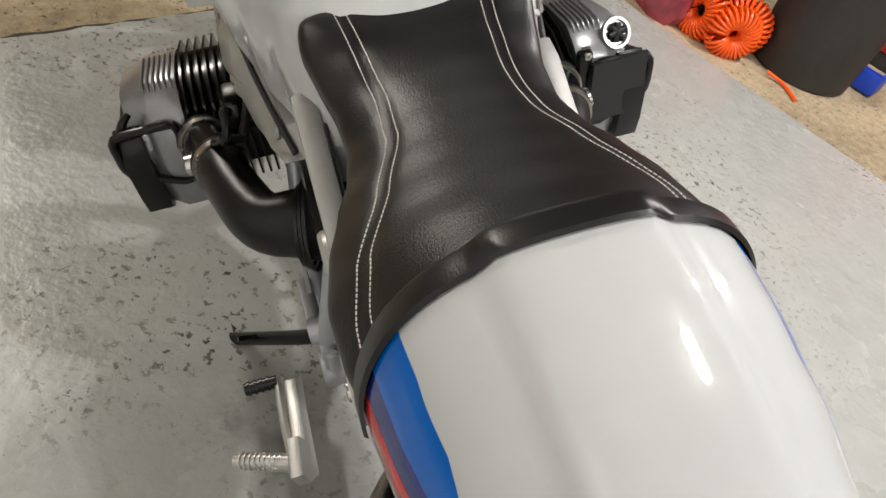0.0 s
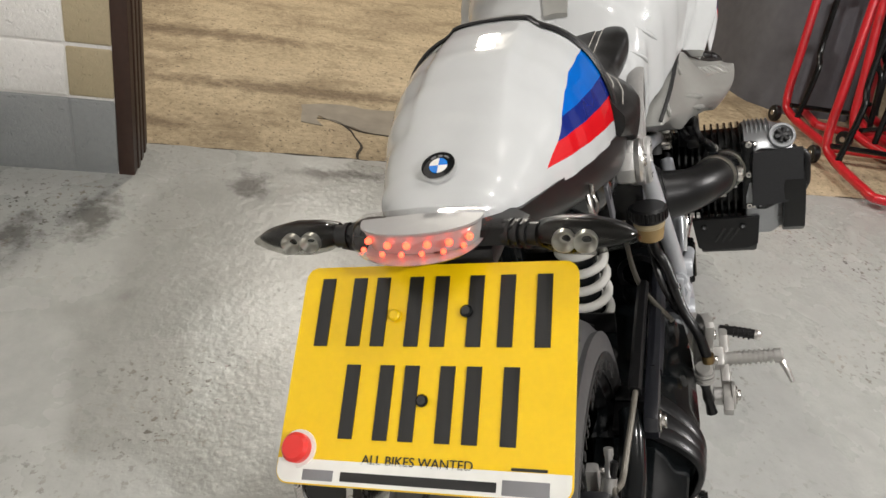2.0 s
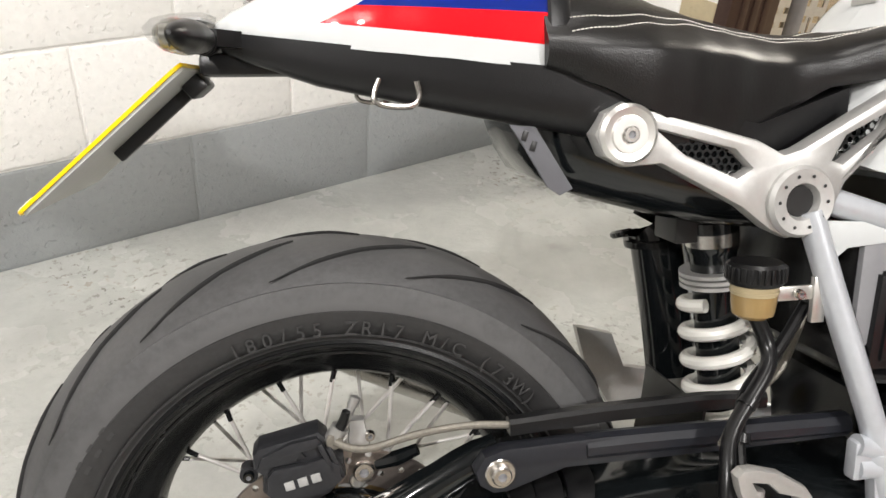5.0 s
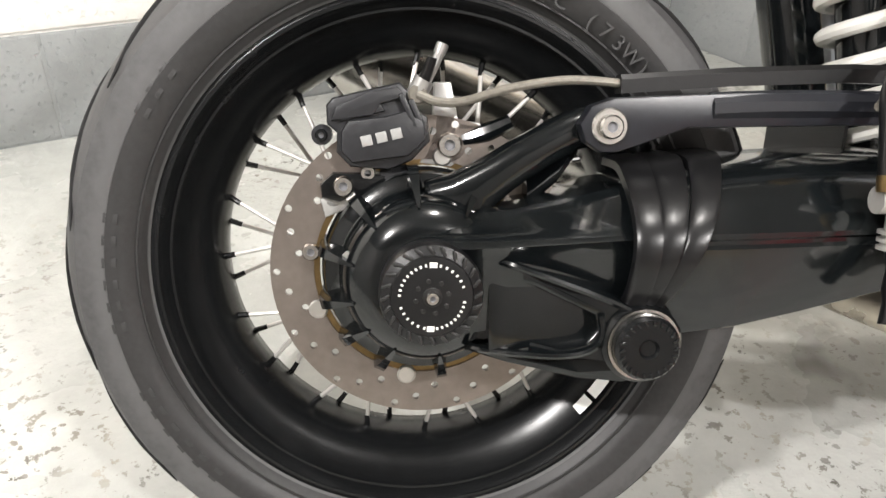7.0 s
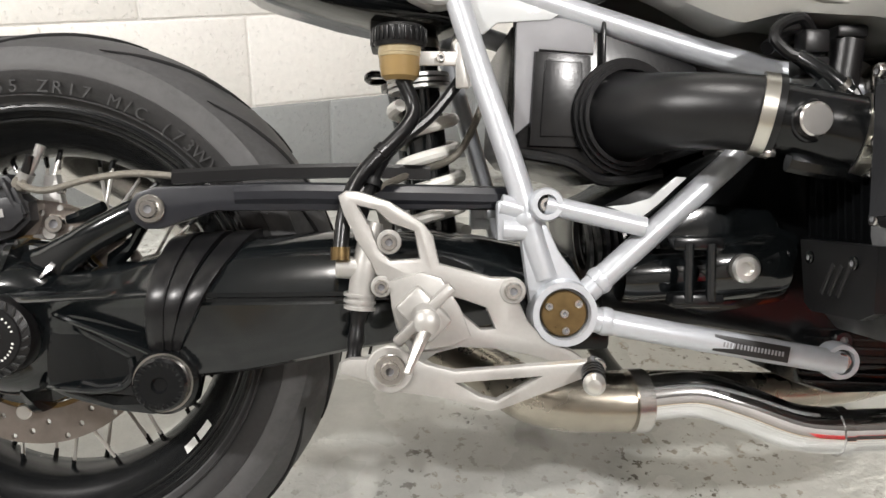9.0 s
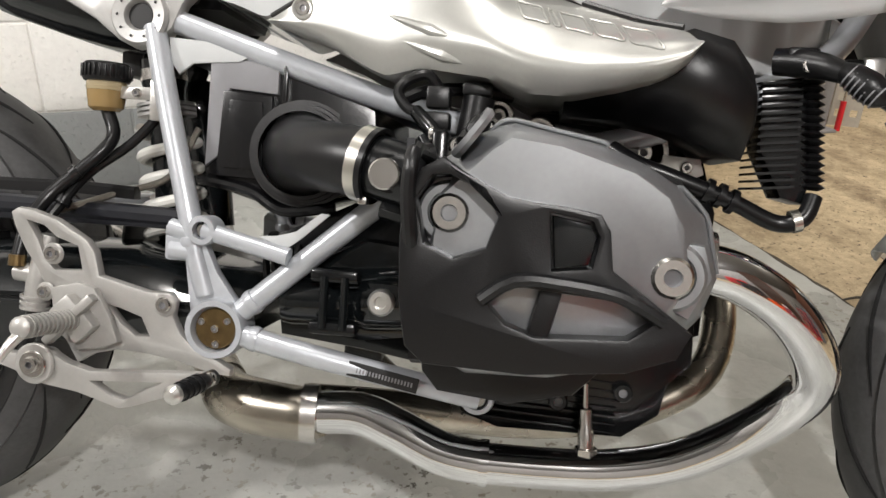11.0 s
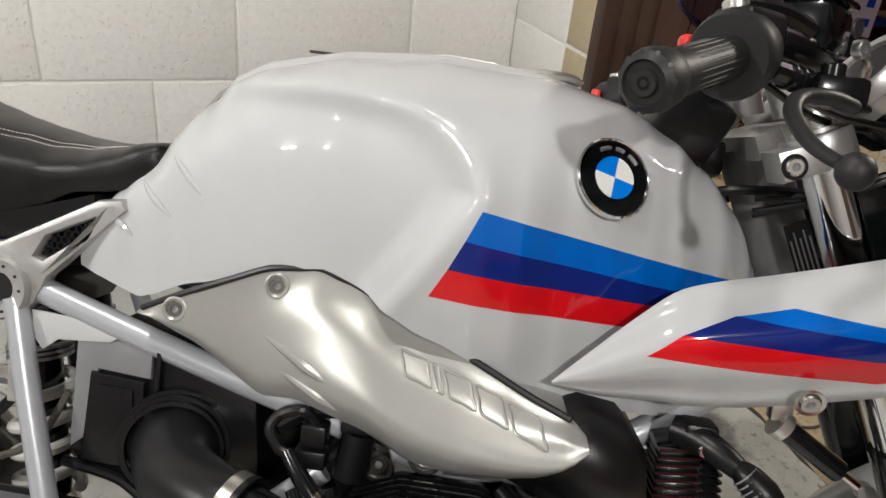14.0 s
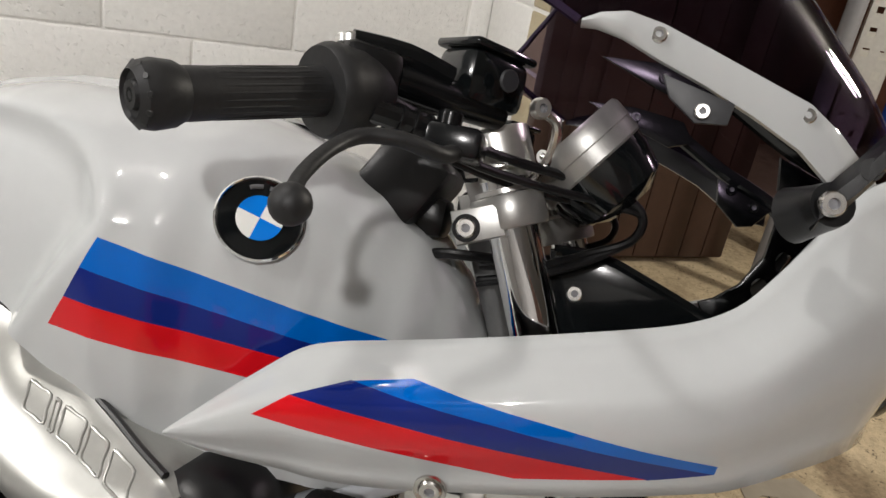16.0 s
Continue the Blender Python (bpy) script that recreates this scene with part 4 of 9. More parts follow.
part("plate_screw", disc(0.005, 0, 0.006, (0.030, 0.001, 0.048), (0, 1, 0), 14), BLACK_GLOSS, plate)
part("plate_screw", disc(0.005, 0, 0.004, (0.0, 0.001, -0.022), (0, 1, 0), 14), BLACK_GLOSS, plate)


# wheels
def wheel(c, R, half, rim_r, spokes, parent_name, tread):
    root = part(parent_name, lathe([(rim_r, -half * 0.78), (rim_r + 0.006, -half * 0.84), (rim_r + (R - rim_r) * 0.30, -half * 0.985), (rim_r + (R - rim_r) * 0.50, -half), (rim_r + (R - rim_r) * 0.68, -half * 0.95), (R - 0.029, -half * 0.875), (R - 0.017, -half * 0.74), (R - 0.007, -half * 0.50), (R - 0.002, -half * 0.25), (R, 0),
                                    (R - 0.002, half * 0.25), (R - 0.007, half * 0.50), (R - 0.017, half * 0.74), (R - 0.029, half * 0.875), (rim_r + (R - rim_r) * 0.68, half * 0.95), (rim_r + (R - rim_r) * 0.50, half), (rim_r + (R - rim_r) * 0.30, half * 0.985), (rim_r + 0.006, half * 0.84), (rim_r, half * 0.78)], c, (0, 1, 0), 96), tyre_rubber(c, rim_r), bike, "worn black road tyre on a black spoked wheel", 50)
    h = half * 0.80
    part("rim", lathe([(rim_r + 0.003, -h), (rim_r - 0.004, -h - 0.002), (rim_r - 0.010, -h + 0.004), (rim_r - 0.014, -h * 0.80), (rim_r - 0.030, -h * 0.62), (rim_r - 0.040, -h * 0.52), (rim_r - 0.048, -h * 0.3), (rim_r - 0.050, 0),
                       (rim_r - 0.048, h * 0.3), (rim_r - 0.040, h * 0.52), (rim_r - 0.030, h * 0.62), (rim_r - 0.014, h * 0.80), (rim_r - 0.010, h - 0.004), (rim_r - 0.004, h + 0.002), (rim_r + 0.003, h), (rim_r - 0.006, h * 0.7), (rim_r - 0.03, h * 0.4), (rim_r - 0.04, 0), (rim_r - 0.03, -h * 0.4), (rim_r - 0.006, -h * 0.7)], c, (0, 1, 0), 96, True), RIM_BLACK, root, "satin black wheel rim")
    for s in (-1, 1):
        part("sidewall_step", lathe([(rim_r + 0.004, s * half * 0.83), (rim_r + 0.016, s * (half * 0.94 + 0.0012)), (rim_r + 0.027, s * (half * 0.99 + 0.0010)), (rim_r + 0.0345, s * (half * 1.0 + 0.0008)), (rim_r + 0.0355, s * half * 0.985), (rim_r + 0.012, s * half * 0.90)], c, (0, 1, 0), 96, True), SIDEWALL, root)
        for rr, yy, q in ((rim_r - 0.003, half * 0.80, 0.0026), (rim_r - 0.013, half * 0.70, 0.0022)):
            part("rim_ridge", lathe([(rr + q * math.cos(b), s * yy + q * math.sin(b)) for b in [2 * math.pi * m / 6 for m in range(6)]], c, (0, 1, 0), 96, True), RIM_BLACK, root)
        for rr, yy, q in ((rim_r + 0.010, half * 0.925, 0.0013), ):
            part("sidewall_ridge", lathe([(rr + q * math.cos(b), s * yy + q * math.sin(b)) for b in [2 * math.pi * m / 6 for m in range(6)]], c, (0, 1, 0), 96, True), SIDEWALL, root)
    hub_r = 0.052
    part("hub", lathe([(0.02, -half * 0.9), (hub_r, -half * 0.8), (hub_r + 0.012, -half * 0.62), (hub_r + 0.012, -half * 0.50), (0.036, -half * 0.42), (0.033, 0), (0.036, half * 0.42), (hub_r + 0.012, half * 0.50), (hub_r + 0.012, half * 0.62), (hub_r, half * 0.8), (0.02, half * 0.9)], c, (0, 1, 0), 40, True), BLACK_SATIN, root)
    s_in, r_out = hub_r + 0.008, rim_r - 0.046
    sp = tube([(s_in, -half * 0.52, 0), (r_out, -half * 0.18, 0)], 0.0021, 8, 0)
    me_s = finish("spoke", sp, SPOKE).data
    ni = tube([(r_out - 0.012, -half * 0.203, 0), (r_out - 0.004, -half * 0.19, 0), (r_out + 0.006, -half * 0.17, 0)], [0.0025, 0.0028, 0.0036], 8, 0)
    me_n = finish("nipple", ni, BLACK_SATIN).data
    for o in [o for o in scene.objects if o.data in (me_s, me_n)]:
        bpy.data.objects.remove(o)
    for k in range(spokes):
        side = 1 if k % 2 else -1
        tilt = 0.52 if (k // 2) % 2 else -0.52
        a = 2 * math.pi * k / spokes
        # from the flange to the rim, the foot turned on along the hub
        foot, head = Vector((math.cos(a + tilt) * s_in, side * half * 0.52, math.sin(a + tilt) * s_in)), Vector((math.cos(a) * r_out, side * half * 0.20, math.sin(a) * r_out))
        d = (head - foot)
        L = d.length
        q = d.to_track_quat("X", "Z").to_matrix().to_4x4()
        m = Matrix.Translation(Vector(c) + foot) @ q
        for nm, me in (("spoke", me_s), ("nipple", me_n)):
            ob = new(nm, me)
            ob.parent = root
            base = Vector((r_out, -half * 0.18, 0)) - Vector((s_in, -half * 0.52, 0))
            back = base.to_track_quat("X", "Z").to_matrix().to_4x4().inverted()
            ob.matrix_basis = m @ Matrix.Diagonal((L / base.length, 1, 1, 1)) @ back @ Matrix.Translation((-s_in, half * 0.52, 0))
    # tread cuts: near-black strips on the surface paint the shade inside them
    for k in range(tread):
        for s in (-1, 1):
            a0 = 2 * math.pi * (k + (0.5 if s > 0 else 0)) / tread
            pts = []
            for t in (0, 0.25, 0.5, 0.75, 1.0):
                y = s * half * (0.10 + 0.74 * t)
                rr = lerp([(0, R), (0.25, R - 0.002), (0.50, R - 0.007), (0.76, R - 0.017), (0.95, rim_r + (R - rim_r) * 0.68)], abs(y) / half)[0] + 0.0004
                a = a0 + 0.50 * t ** 1.2
                pts.append(Vector(c) + Vector((math.cos(a) * rr, y, math.sin(a) * rr)))
            part("tread_groove", tube(pts, [0.0010, 0.0026, 0.0029, 0.0024, 0.0006], 6, 4), GROOVE_SHADE, root)
    return root


rear = wheel((0, 0, 0.32), 0.320, 0.089, 0.232, 40, "rear_wheel", 15)
front = wheel((1.575, 0, 0.292), 0.302, 0.060, 0.231, 40, "front_wheel", 12)

# ---- rear brake, drive and swing arm ----
def annulus(r0, r1, y0, y1, c, holes=(), n=72):
    """A flat ring with round holes: (radius, angle, hole radius)."""
    ring = lambda r: [(c[0] + r * math.cos(2 * math.pi * k / n), c[2] + r * math.sin(2 * math.pi * k / n)) for k in range(n)]
    hs = [ring(r0)]
    for r, a, q in holes:
        hs.append([(c[0] + r * math.cos(a) + q * math.cos(2 * math.pi * k / 8), c[2] + r * math.sin(a) + q * math.sin(2 * math.pi * k / 8)) for k in range(8)])
    return prism(ring(r1), y0, y1, 0, hs)


holes = []
for k in range(14):
    a = 2 * math.pi * k / 14
    holes += [(0.1262, a, 0.0033), (0.1180, a + 0.15, 0.0033), (0.1080, a + 0.30, 0.0033)]
part("brake_disc", annulus(0.0945, 0.1315, -0.086, -0.081, AX, holes), DISC, rear, "drilled steel brake disc, lightly rusted")
part("disc_liner", annulus(0.0895, 0.0955, -0.0845, -0.0805, AX), BRASS, rear)
part("disc_carrier", annulus(0.055, 0.088, -0.082, -0.078, AX), BLACK_SATIN, rear)
for k in range(6):
    a = 2 * math.pi * k / 6 + 0.35
    part("disc_bobbin", disc(0.0085, 0, 0.009, AX + Vector((math.cos(a) * 0.098, -0.079, math.sin(a) * 0.098)), (0, -1, 0), 16), ALLOY, rear)

drive = part("final_drive", lathe([(0.0, -0.045), (0.080, -0.045), (0.084, -0.06), (0.086, -0.094), (0.084, -0.101), (0.0735, -0.104), (0.0705, -0.108), (0.0695, -0.122), (0.066, -0.134), (0.060, -0.142), (0.050, -0.148), (0.044, -0.150), (0.0, -0.150)], AX, (0, 1, 0), 72), BLACK_GLOSS, bike, "gloss black shaft drive housing", 40)
# pointed ribs from the flange on to the dome
for deg in (25, 60, 96, 132, 165, 194, 218, 243, 278, 310):
    a = math.radians(deg)
    at = lambda r, y, w: AX + Vector((math.cos(a) * r - math.sin(a) * w, y, math.sin(a) * r + math.cos(a) * w))
    bm = loft([[at(r0, y0, -w), at(r1, y1, -w * 0.55), at(r1, y1, w * 0.55), at(r0, y0, w)] for r0, y0, r1, y1, w in ((0.060, -0.062, 0.090, -0.062, 0.0085), (0.060, -0.094, 0.0915, -0.098, 0.0085), (0.060, -0.100, 0.0905, -0.114, 0.0080), (0.060, -0.106, 0.0850, -0.122, 0.0070), (0.058, -0.110, 0.0720, -0.134, 0.0045), (0.056, -0.118, 0.0615, -0.1425, 0.0018))])
    bmesh.ops.bevel(bm, geom=[e for e in bm.edges if len(e.link_faces) == 2 and e.calc_face_angle(0) > 0.7], offset=0.0012, segments=2, affect="EDGES", profile=0.5)
    part("housing_lug", bm, BLACK_GLOSS, drive, "", 50)
part("level_plug", disc(0.0055, 0, 0.004, AX + Vector((-0.062, -0.127, 0.020)), (-0.6, -0.8, 0.1), 6, 0.0006), ALLOY, drive)
bob = part("axle_slider", lathe([(0.0, -0.150), (0.036, -0.150), (0.0395, -0.156), (0.0400, -0.174), (0.0385, -0.179), (0.0315, -0.1822), (0.0305, -0.184), (0.029, -0.1842), (0.0, -0.1842)], AX, (0, 1, 0), 48), BLACK_PLASTIC, drive, "black axle crash slider with pale ring marks")
for k in range(24):
    a = 2 * math.pi * k / 24
    q = Matrix.Rotation(-a - 0.55, 3, "Y")
    part("slider_notch", block(AX.x + math.cos(a) * 0.0350, -0.1815, AX.z + math.sin(a) * 0.0350, 0.0085, 0.0024, 0.0030, 0.0010, q), INK, bob)
# the pale printing round the face, as short bars
for a0, a1, n in ((0.30, 1.30, 6), (1.75, 3.05, 9), (3.45, 4.45, 6), (4.85, 6.10, 9)):
    for k in range(n):
        a = a0 + (a1 - a0) * k / (n - 1)
        part("ring_mark", block(AX.x + math.cos(a) * 0.0245, -0.1842, AX.z + math.sin(a) * 0.0245, 0.0022, 0.0006, 0.0017, 0.0002, Matrix.Rotation(-a, 3, "Y")), PLATE_WHITE, bob)
for a in (1.52, 4.65):
    part("ring_mark", block(AX.x + math.cos(a) * 0.0245, -0.1842, AX.z + math.sin(a) * 0.0245, 0.0042, 0.0006, 0.0058, 0.0003, Matrix.Rotation(-a, 3, "Y")), PLATE_WHITE, bob)
for k in range(8):
    a = 2 * math.pi * k / 8 + 0.2
    part("slider_dimple", disc(0.0019, 0, 0.0012, AX + Vector((math.cos(a) * 0.0125, -0.1838, math.sin(a) * 0.0125)), (0, -1, 0), 10), INK, bob)
part("slider_bore", disc(0.0075, 0, 0.0012, AX + Vector((0, -0.1838, 0)), (0, -1, 0), 20), INK, bob)
bolt(0, -0.184, 0.32, 0.0052, bob)

def arm_ring(x, top, crease, low, y):
    """Section of the swing arm: rounded shoulder, a pressed crease, and a flat lower panel that tucks in."""
    h, k = top - crease, crease - low
    return [Vector((x, y + dy, z)) for dy, z in ((0.13, top), (0.068, top), (0.050, top - 0.003), (0.036, top - 0.18 * h), (0.018, top - 0.42 * h), (0.006, crease + 0.28 * h), (0.0, crease + 0.006), (0.0, crease + 0.002), (0.003, crease), (0.003, crease - 0.003), (0.001, crease - 0.006), (0.006, crease - 0.45 * k), (0.011, low + 0.012), (0.014, low + 0.004), (0.022, low), (0.13, low))]


arm = part("swing_arm", loft([arm_ring(*r) for r in ((0.160, 0.398, 0.357, 0.300, -0.186), (0.190, 0.407, 0.3575, 0.279, -0.192), (0.24, 0.412, 0.3575, 0.284, -0.192), (0.29, 0.416, 0.3575, 0.293, -0.190), (0.342, 0.418, 0.3575, 0.303, -0.187), (0.426, 0.418, 0.358, 0.316, -0.180), (0.48, 0.410, 0.358, 0.322, -0.172), (0.57, 0.392, 0.357, 0.325, -0.150))]), BLACK_GLOSS, bike, "gloss black single-sided swing arm", 24)


def neck_ring(x, top, ridge, low, y):
    return [Vector((x, y + dy, z)) for dy, z in ((0.115, top), (0.060, top), (0.040, top - 0.003), (0.028, top - 0.011), (0.016, ridge + 0.010), (0.004, ridge + 0.004), (0.0, ridge), (0.003, ridge - 0.004), (0.007, ridge - 0.012), (0.010, ridge - 0.030), (0.022, low), (0.115, low))]


part("drive_neck", loft([neck_ring(*r) for r in ((-0.01, 0.380, 0.352, 0.275, -0.160), (0.03, 0.377, 0.353, 0.280, -0.172), (0.06, 0.379, 0.354, 0.285, -0.175), (0.11, 0.388, 0.356, 0.290, -0.176), (0.150, 0.396, 0.358, 0.295, -0.178), (0.172, 0.398, 0.358, 0.298, -0.178))]), BLACK_GLOSS, drive, "", 24)
# the rubber boot: three folds that lean forward at the top
FOLD = [(-0.085, 0.410), (-0.122, 0.409), (-0.142, 0.402), (-0.168, 0.386), (-0.186, 0.368), (-0.192, 0.350), (-0.188, 0.330), (-0.180, 0.314), (-0.166, 0.304), (-0.12, 0.298)]
fold_line = spline([(y, z, 0) for y, z in FOLD], 4)
for (ta, tb), (ba, bb) in (((0.155, 0.180), (0.147, 0.163)), ((0.180, 0.209), (0.157, 0.168)), ((0.213, 0.242), (0.163, 0.174))):
    rows_b = []
    for k, p in enumerate(fold_line):
        u = min(1.0, max(0.0, (0.410 - p.y) / 0.108)) ** 0.85
        q = fold_line[min(k + 1, len(fold_line) - 1)] - fold_line[max(k - 1, 0)]
        out = Vector((q.y, -q.x, 0)).normalized()
        if out.x > 0 and p.y > 0.33:
            out = -out
        x0, x1 = ta + (ba - ta) * u, tb + (bb - tb) * u
        lift = (tb - 0.155) * 0.055 * (1 - u)
        rows_b.append([Vector((x0 + (x1 - x0) * v, p.x + out.x * (g + lift), p.y + out.y * (g + lift))) for v, g in ((0, -0.004), (0.03, 0.002), (0.2, 0.0042), (0.55, 0.0045), (0.85, 0.0058), (0.97, 0.0055), (1.0, -0.004))])
    part("drive_boot", loft(rows_b, False, False), HOSE, arm, "folded black rubber boot", 50)
part("web_ridge", tube([(0.050, -0.160, 0.342), (0.069, -0.1745, 0.338), (0.122, -0.180, 0.318), (0.150, -0.180, 0.305), (0.160, -0.180, 0.298)], 0.0032, 8), BLACK_GLOSS, drive)
part("web_ridge", tube([(0.030, -0.142, 0.267), (0.045, -0.158, 0.268), (0.070, -0.172, 0.269), (0.10, -0.1785, 0.2685), (0.122, -0.1785, 0.272), (0.132, -0.1785, 0.283), (0.1305, -0.1785, 0.300)], 0.0032, 8), BLACK_GLOSS, drive)
web = part("lower_arm", prism([(0.030, 0.262), (0.060, 0.256), (0.113, 0.248), (0.150, 0.243), (0.185, 0.250), (0.192, 0.280), (0.175, 0.303), (0.150, 0.310), (0.075, 0.338), (0.040, 0.345)], -0.130, -0.1775, 0.006, [[(0.050, 0.280), (0.100, 0.274), (0.120, 0.277), (0.128, 0.286), (0.126, 0.299), (0.080, 0.322), (0.055, 0.327)]]), BLACK_GLOSS, drive)
for v in web.data.vertices:
    if v.co.y < -0.14:
        v.co.y += 0.040 * sstep(0.095, 0.025, v.co.x)
part("web_floor", prism([(0.045, 0.27), (0.13, 0.255), (0.15, 0.28), (0.14, 0.305), (0.07, 0.335), (0.045, 0.335)], -0.128, -0.164, 0.003), BLACK_GLOSS, drive)
cap = part("pivot_cap", lathe([(0, -0.165), (0.031, -0.165), (0.032, -0.180), (0.029, -0.184), (0.026, -0.182), (0.0255, -0.194), (0.023, -0.197), (0.008, -0.197), (0.006, -0.194), (0, -0.194)], (0.163, 0, 0.277), (0, 1, 0), 40), BLACK_SATIN, drive, "black notched pivot cap")
for k in range(22):
    a = 2 * math.pi * k / 22
    part("cap_notch", block(0.163 + math.cos(a) * 0.0212, -0.1972, 0.277 + math.sin(a) * 0.0212, 0.005, 0.0016, 0.0022, 0.0006, Matrix.Rotation(-a - 0.4, 3, "Y")), BLACK_GLOSS, cap)
part("cap_ring", lathe([(0.0262, -0.183), (0.0285, -0.184), (0.0285, -0.186), (0.0262, -0.186)], (0.163, 0, 0.277), (0, 1, 0), 40, True), STEEL, cap)

# torque arm and its strut
ta = part("torque_arm", prism([(0.119, 0.444), (0.124, 0.430), (0.136, 0.422), (0.150, 0.422), (0.205, 0.440), (0.346, 0.440), (0.50, 0.442), (0.50, 0.458), (0.346, 0.466), (0.249, 0.467), (0.146, 0.464), (0.128, 0.458)], -0.128, -0.146, 0.003), SLATE, bike, "slate black torque arm")
part("arm_hump", tube([(0.225, -0.137, 0.455), (0.30, -0.138, 0.456), (0.50, -0.136, 0.452)], 0.0125, 10, 4), SLATE, ta)
part("washer", disc(0.0145, 0, 0.003, (0.142, -0.146, 0.442), (0, -1, 0)), STEEL, ta)
bolt(0.142, -0.149, 0.442, 0.0095, ta)
def horn_ring(x, top, low, y):
    return [Vector((x, y + dy, z)) for dy, z in ((0.030, top - 0.006), (0.024, top), (0.010, top), (0.004, top - 0.003), (0.0, top - 0.010), (-0.001, (top + low) / 2), (0.001, low + 0.006), (0.006, low), (0.024, low), (0.030, low + 0.006))]


part("drive_horn", loft([horn_ring(*r) for r in ((0.000, 0.398, 0.340, -0.118), (0.022, 0.404, 0.350, -0.125), (0.040, 0.413, 0.362, -0.128), (0.055, 0.421, 0.378, -0.130), (0.070, 0.430, 0.391, -0.131), (0.084, 0.437, 0.401, -0.131), (0.105, 0.448, 0.413, -0.130), (0.124, 0.456, 0.423, -0.129), (0.145, 0.460, 0.428, -0.127))]), BLACK_GLOSS, drive, "", 40)
part("drive_strut", loft([[Vector((x, y + 0.012 * cy, z + h * cz)) for cy, cz in [(math.cos(a), math.sin(a)) for a in [2 * math.pi * k / 12 for k in range(12)]]] for x, y, z, h in ((0.125, -0.11, 0.43, 0.012), (0.11, -0.105, 0.405, 0.010), (0.085, -0.10, 0.385, 0.014))]), BLACK_GLOSS, drive)
part("hose_channel", loft([[Vector((x, -0.118 + dy, z + dz)) for dy, dz in ((-0.008, -0.007), (0.008, -0.007), (0.008, 0.005), (0.004, 0.008), (-0.005, 0.008), (-0.008, 0.004))] for x, z in ((0.157, 0.474), (0.25, 0.479), (0.35, 0.481), (0.42, 0.478))]), BLACK_PLASTIC, bike, "black plastic brake hose channel")

# rear caliper
cal = part("brake_caliper", prism([(-0.078, 0.460), (-0.073, 0.466), (-0.018, 0.478), (-0.010, 0.470), (-0.008, 0.458), (0.004, 0.450), (0.006, 0.430), (-0.010, 0.414), (-0.028, 0.407), (-0.060, 0.410), (-0.071, 0.422), (-0.070, 0.438), (-0.078, 0.445)], -0.070, -0.103, 0.006), CALIPER, bike, "black rear brake caliper with a pale badge")
part("caliper_face", prism([(-0.066, 0.440), (-0.060, 0.448), (-0.03, 0.451), (-0.015, 0.455), (0.000, 0.447), (0.002, 0.432), (-0.012, 0.419), (-0.058, 0.414), (-0.067, 0.424)], -0.103, -0.111, 0.004), CALIPER, cal)
for u in (-0.046, -0.034, -0.022):
    part("badge_bar", block(u, -0.1118, 0.4345 + (u + 0.034) * 0.22, 0.0088, 0.0016, 0.0085, 0.0006, Matrix.Rotation(-0.22, 3, "Y")), BADGE_GREY, cal)
part("caliper_ridge", prism([(-0.072, 0.454), (-0.036, 0.464), (-0.03, 0.455), (-0.066, 0.447)], -0.100, -0.107, 0.003), CALIPER, cal)
part("slide_ear", lathe([(0, -0.092), (0.0085, -0.092), (0.0085, -0.078), (0, -0.078)], (-0.083, 0, 0.436), (0, 1, 0), 18), CALIPER, cal)
bolt(-0.083, -0.092, 0.436, 0.0052, cal, BLACK_GLOSS)
part("caliper_bracket", prism([(0.011, 0.478), (0.025, 0.478), (0.031, 0.446), (0.050, 0.444), (0.046, 0.428), (0.036, 0.415), (0.024, 0.407), (-0.003, 0.411), (0.004, 0.425), (0.009, 0.442)], -0.072, -0.086, 0.003), CAST, cal)
part("caliper_bracket", prism([(-0.087, 0.382), (-0.047, 0.408), (-0.033, 0.404), (-0.045, 0.392), (-0.063, 0.374), (-0.083, 0.366)], -0.078, -0.088, 0.003), CAST, cal)
for x, z, r in ((-0.067, 0.393, 0.0085), (-0.046, 0.404, 0.0065), (-0.096, 0.338, 0.0075)):
    bolt(x, -0.088, z, r, cal, STEEL, 0.006)
part("bleed_nipple", merged(tube([(-0.006, -0.098, 0.466), (0.002, -0.10, 0.480)], 0.0085, 12, 0), tube([(0.002, -0.10, 0.480), (0.010, -0.10, 0.491), (0.017, -0.10, 0.508)], [0.006, 0.0042, 0.0042], 10, 2), lathe([(0, 0), (0.0052, 0), (0.0052, 0.008), (0, 0.008)], (0.014, -0.10, 0.50), (0.35, 0, 0.9), 12)), CLAMP, cal)
part("caliper_step", prism([(-0.074, 0.448), (-0.070, 0.459), (-0.045, 0.470), (-0.020, 0.474), (-0.014, 0.466), (-0.034, 0.461), (-0.040, 0.452)], -0.100, -0.108, 0.002), CALIPER, cal)
part("caliper_fin", merged(block(-0.012, -0.106, 0.455, 0.005, 0.010, 0.030, 0.0015, Matrix.Rotation(-0.4, 3, "Y")), block(-0.004, -0.104, 0.450, 0.005, 0.010, 0.030, 0.0015, Matrix.Rotation(-0.4, 3, "Y"))), CALIPER, cal)
part("pad_pin", tube([(-0.035, -0.085, 0.402), (-0.008, -0.088, 0.402)], 0.008, 10, 0), CALIPER, cal)
bolt(0.023, -0.084, 0.426, 0.0105, cal, STEEL, 0.008)
bolt(0.030, -0.085, 0.462, 0.005, cal)
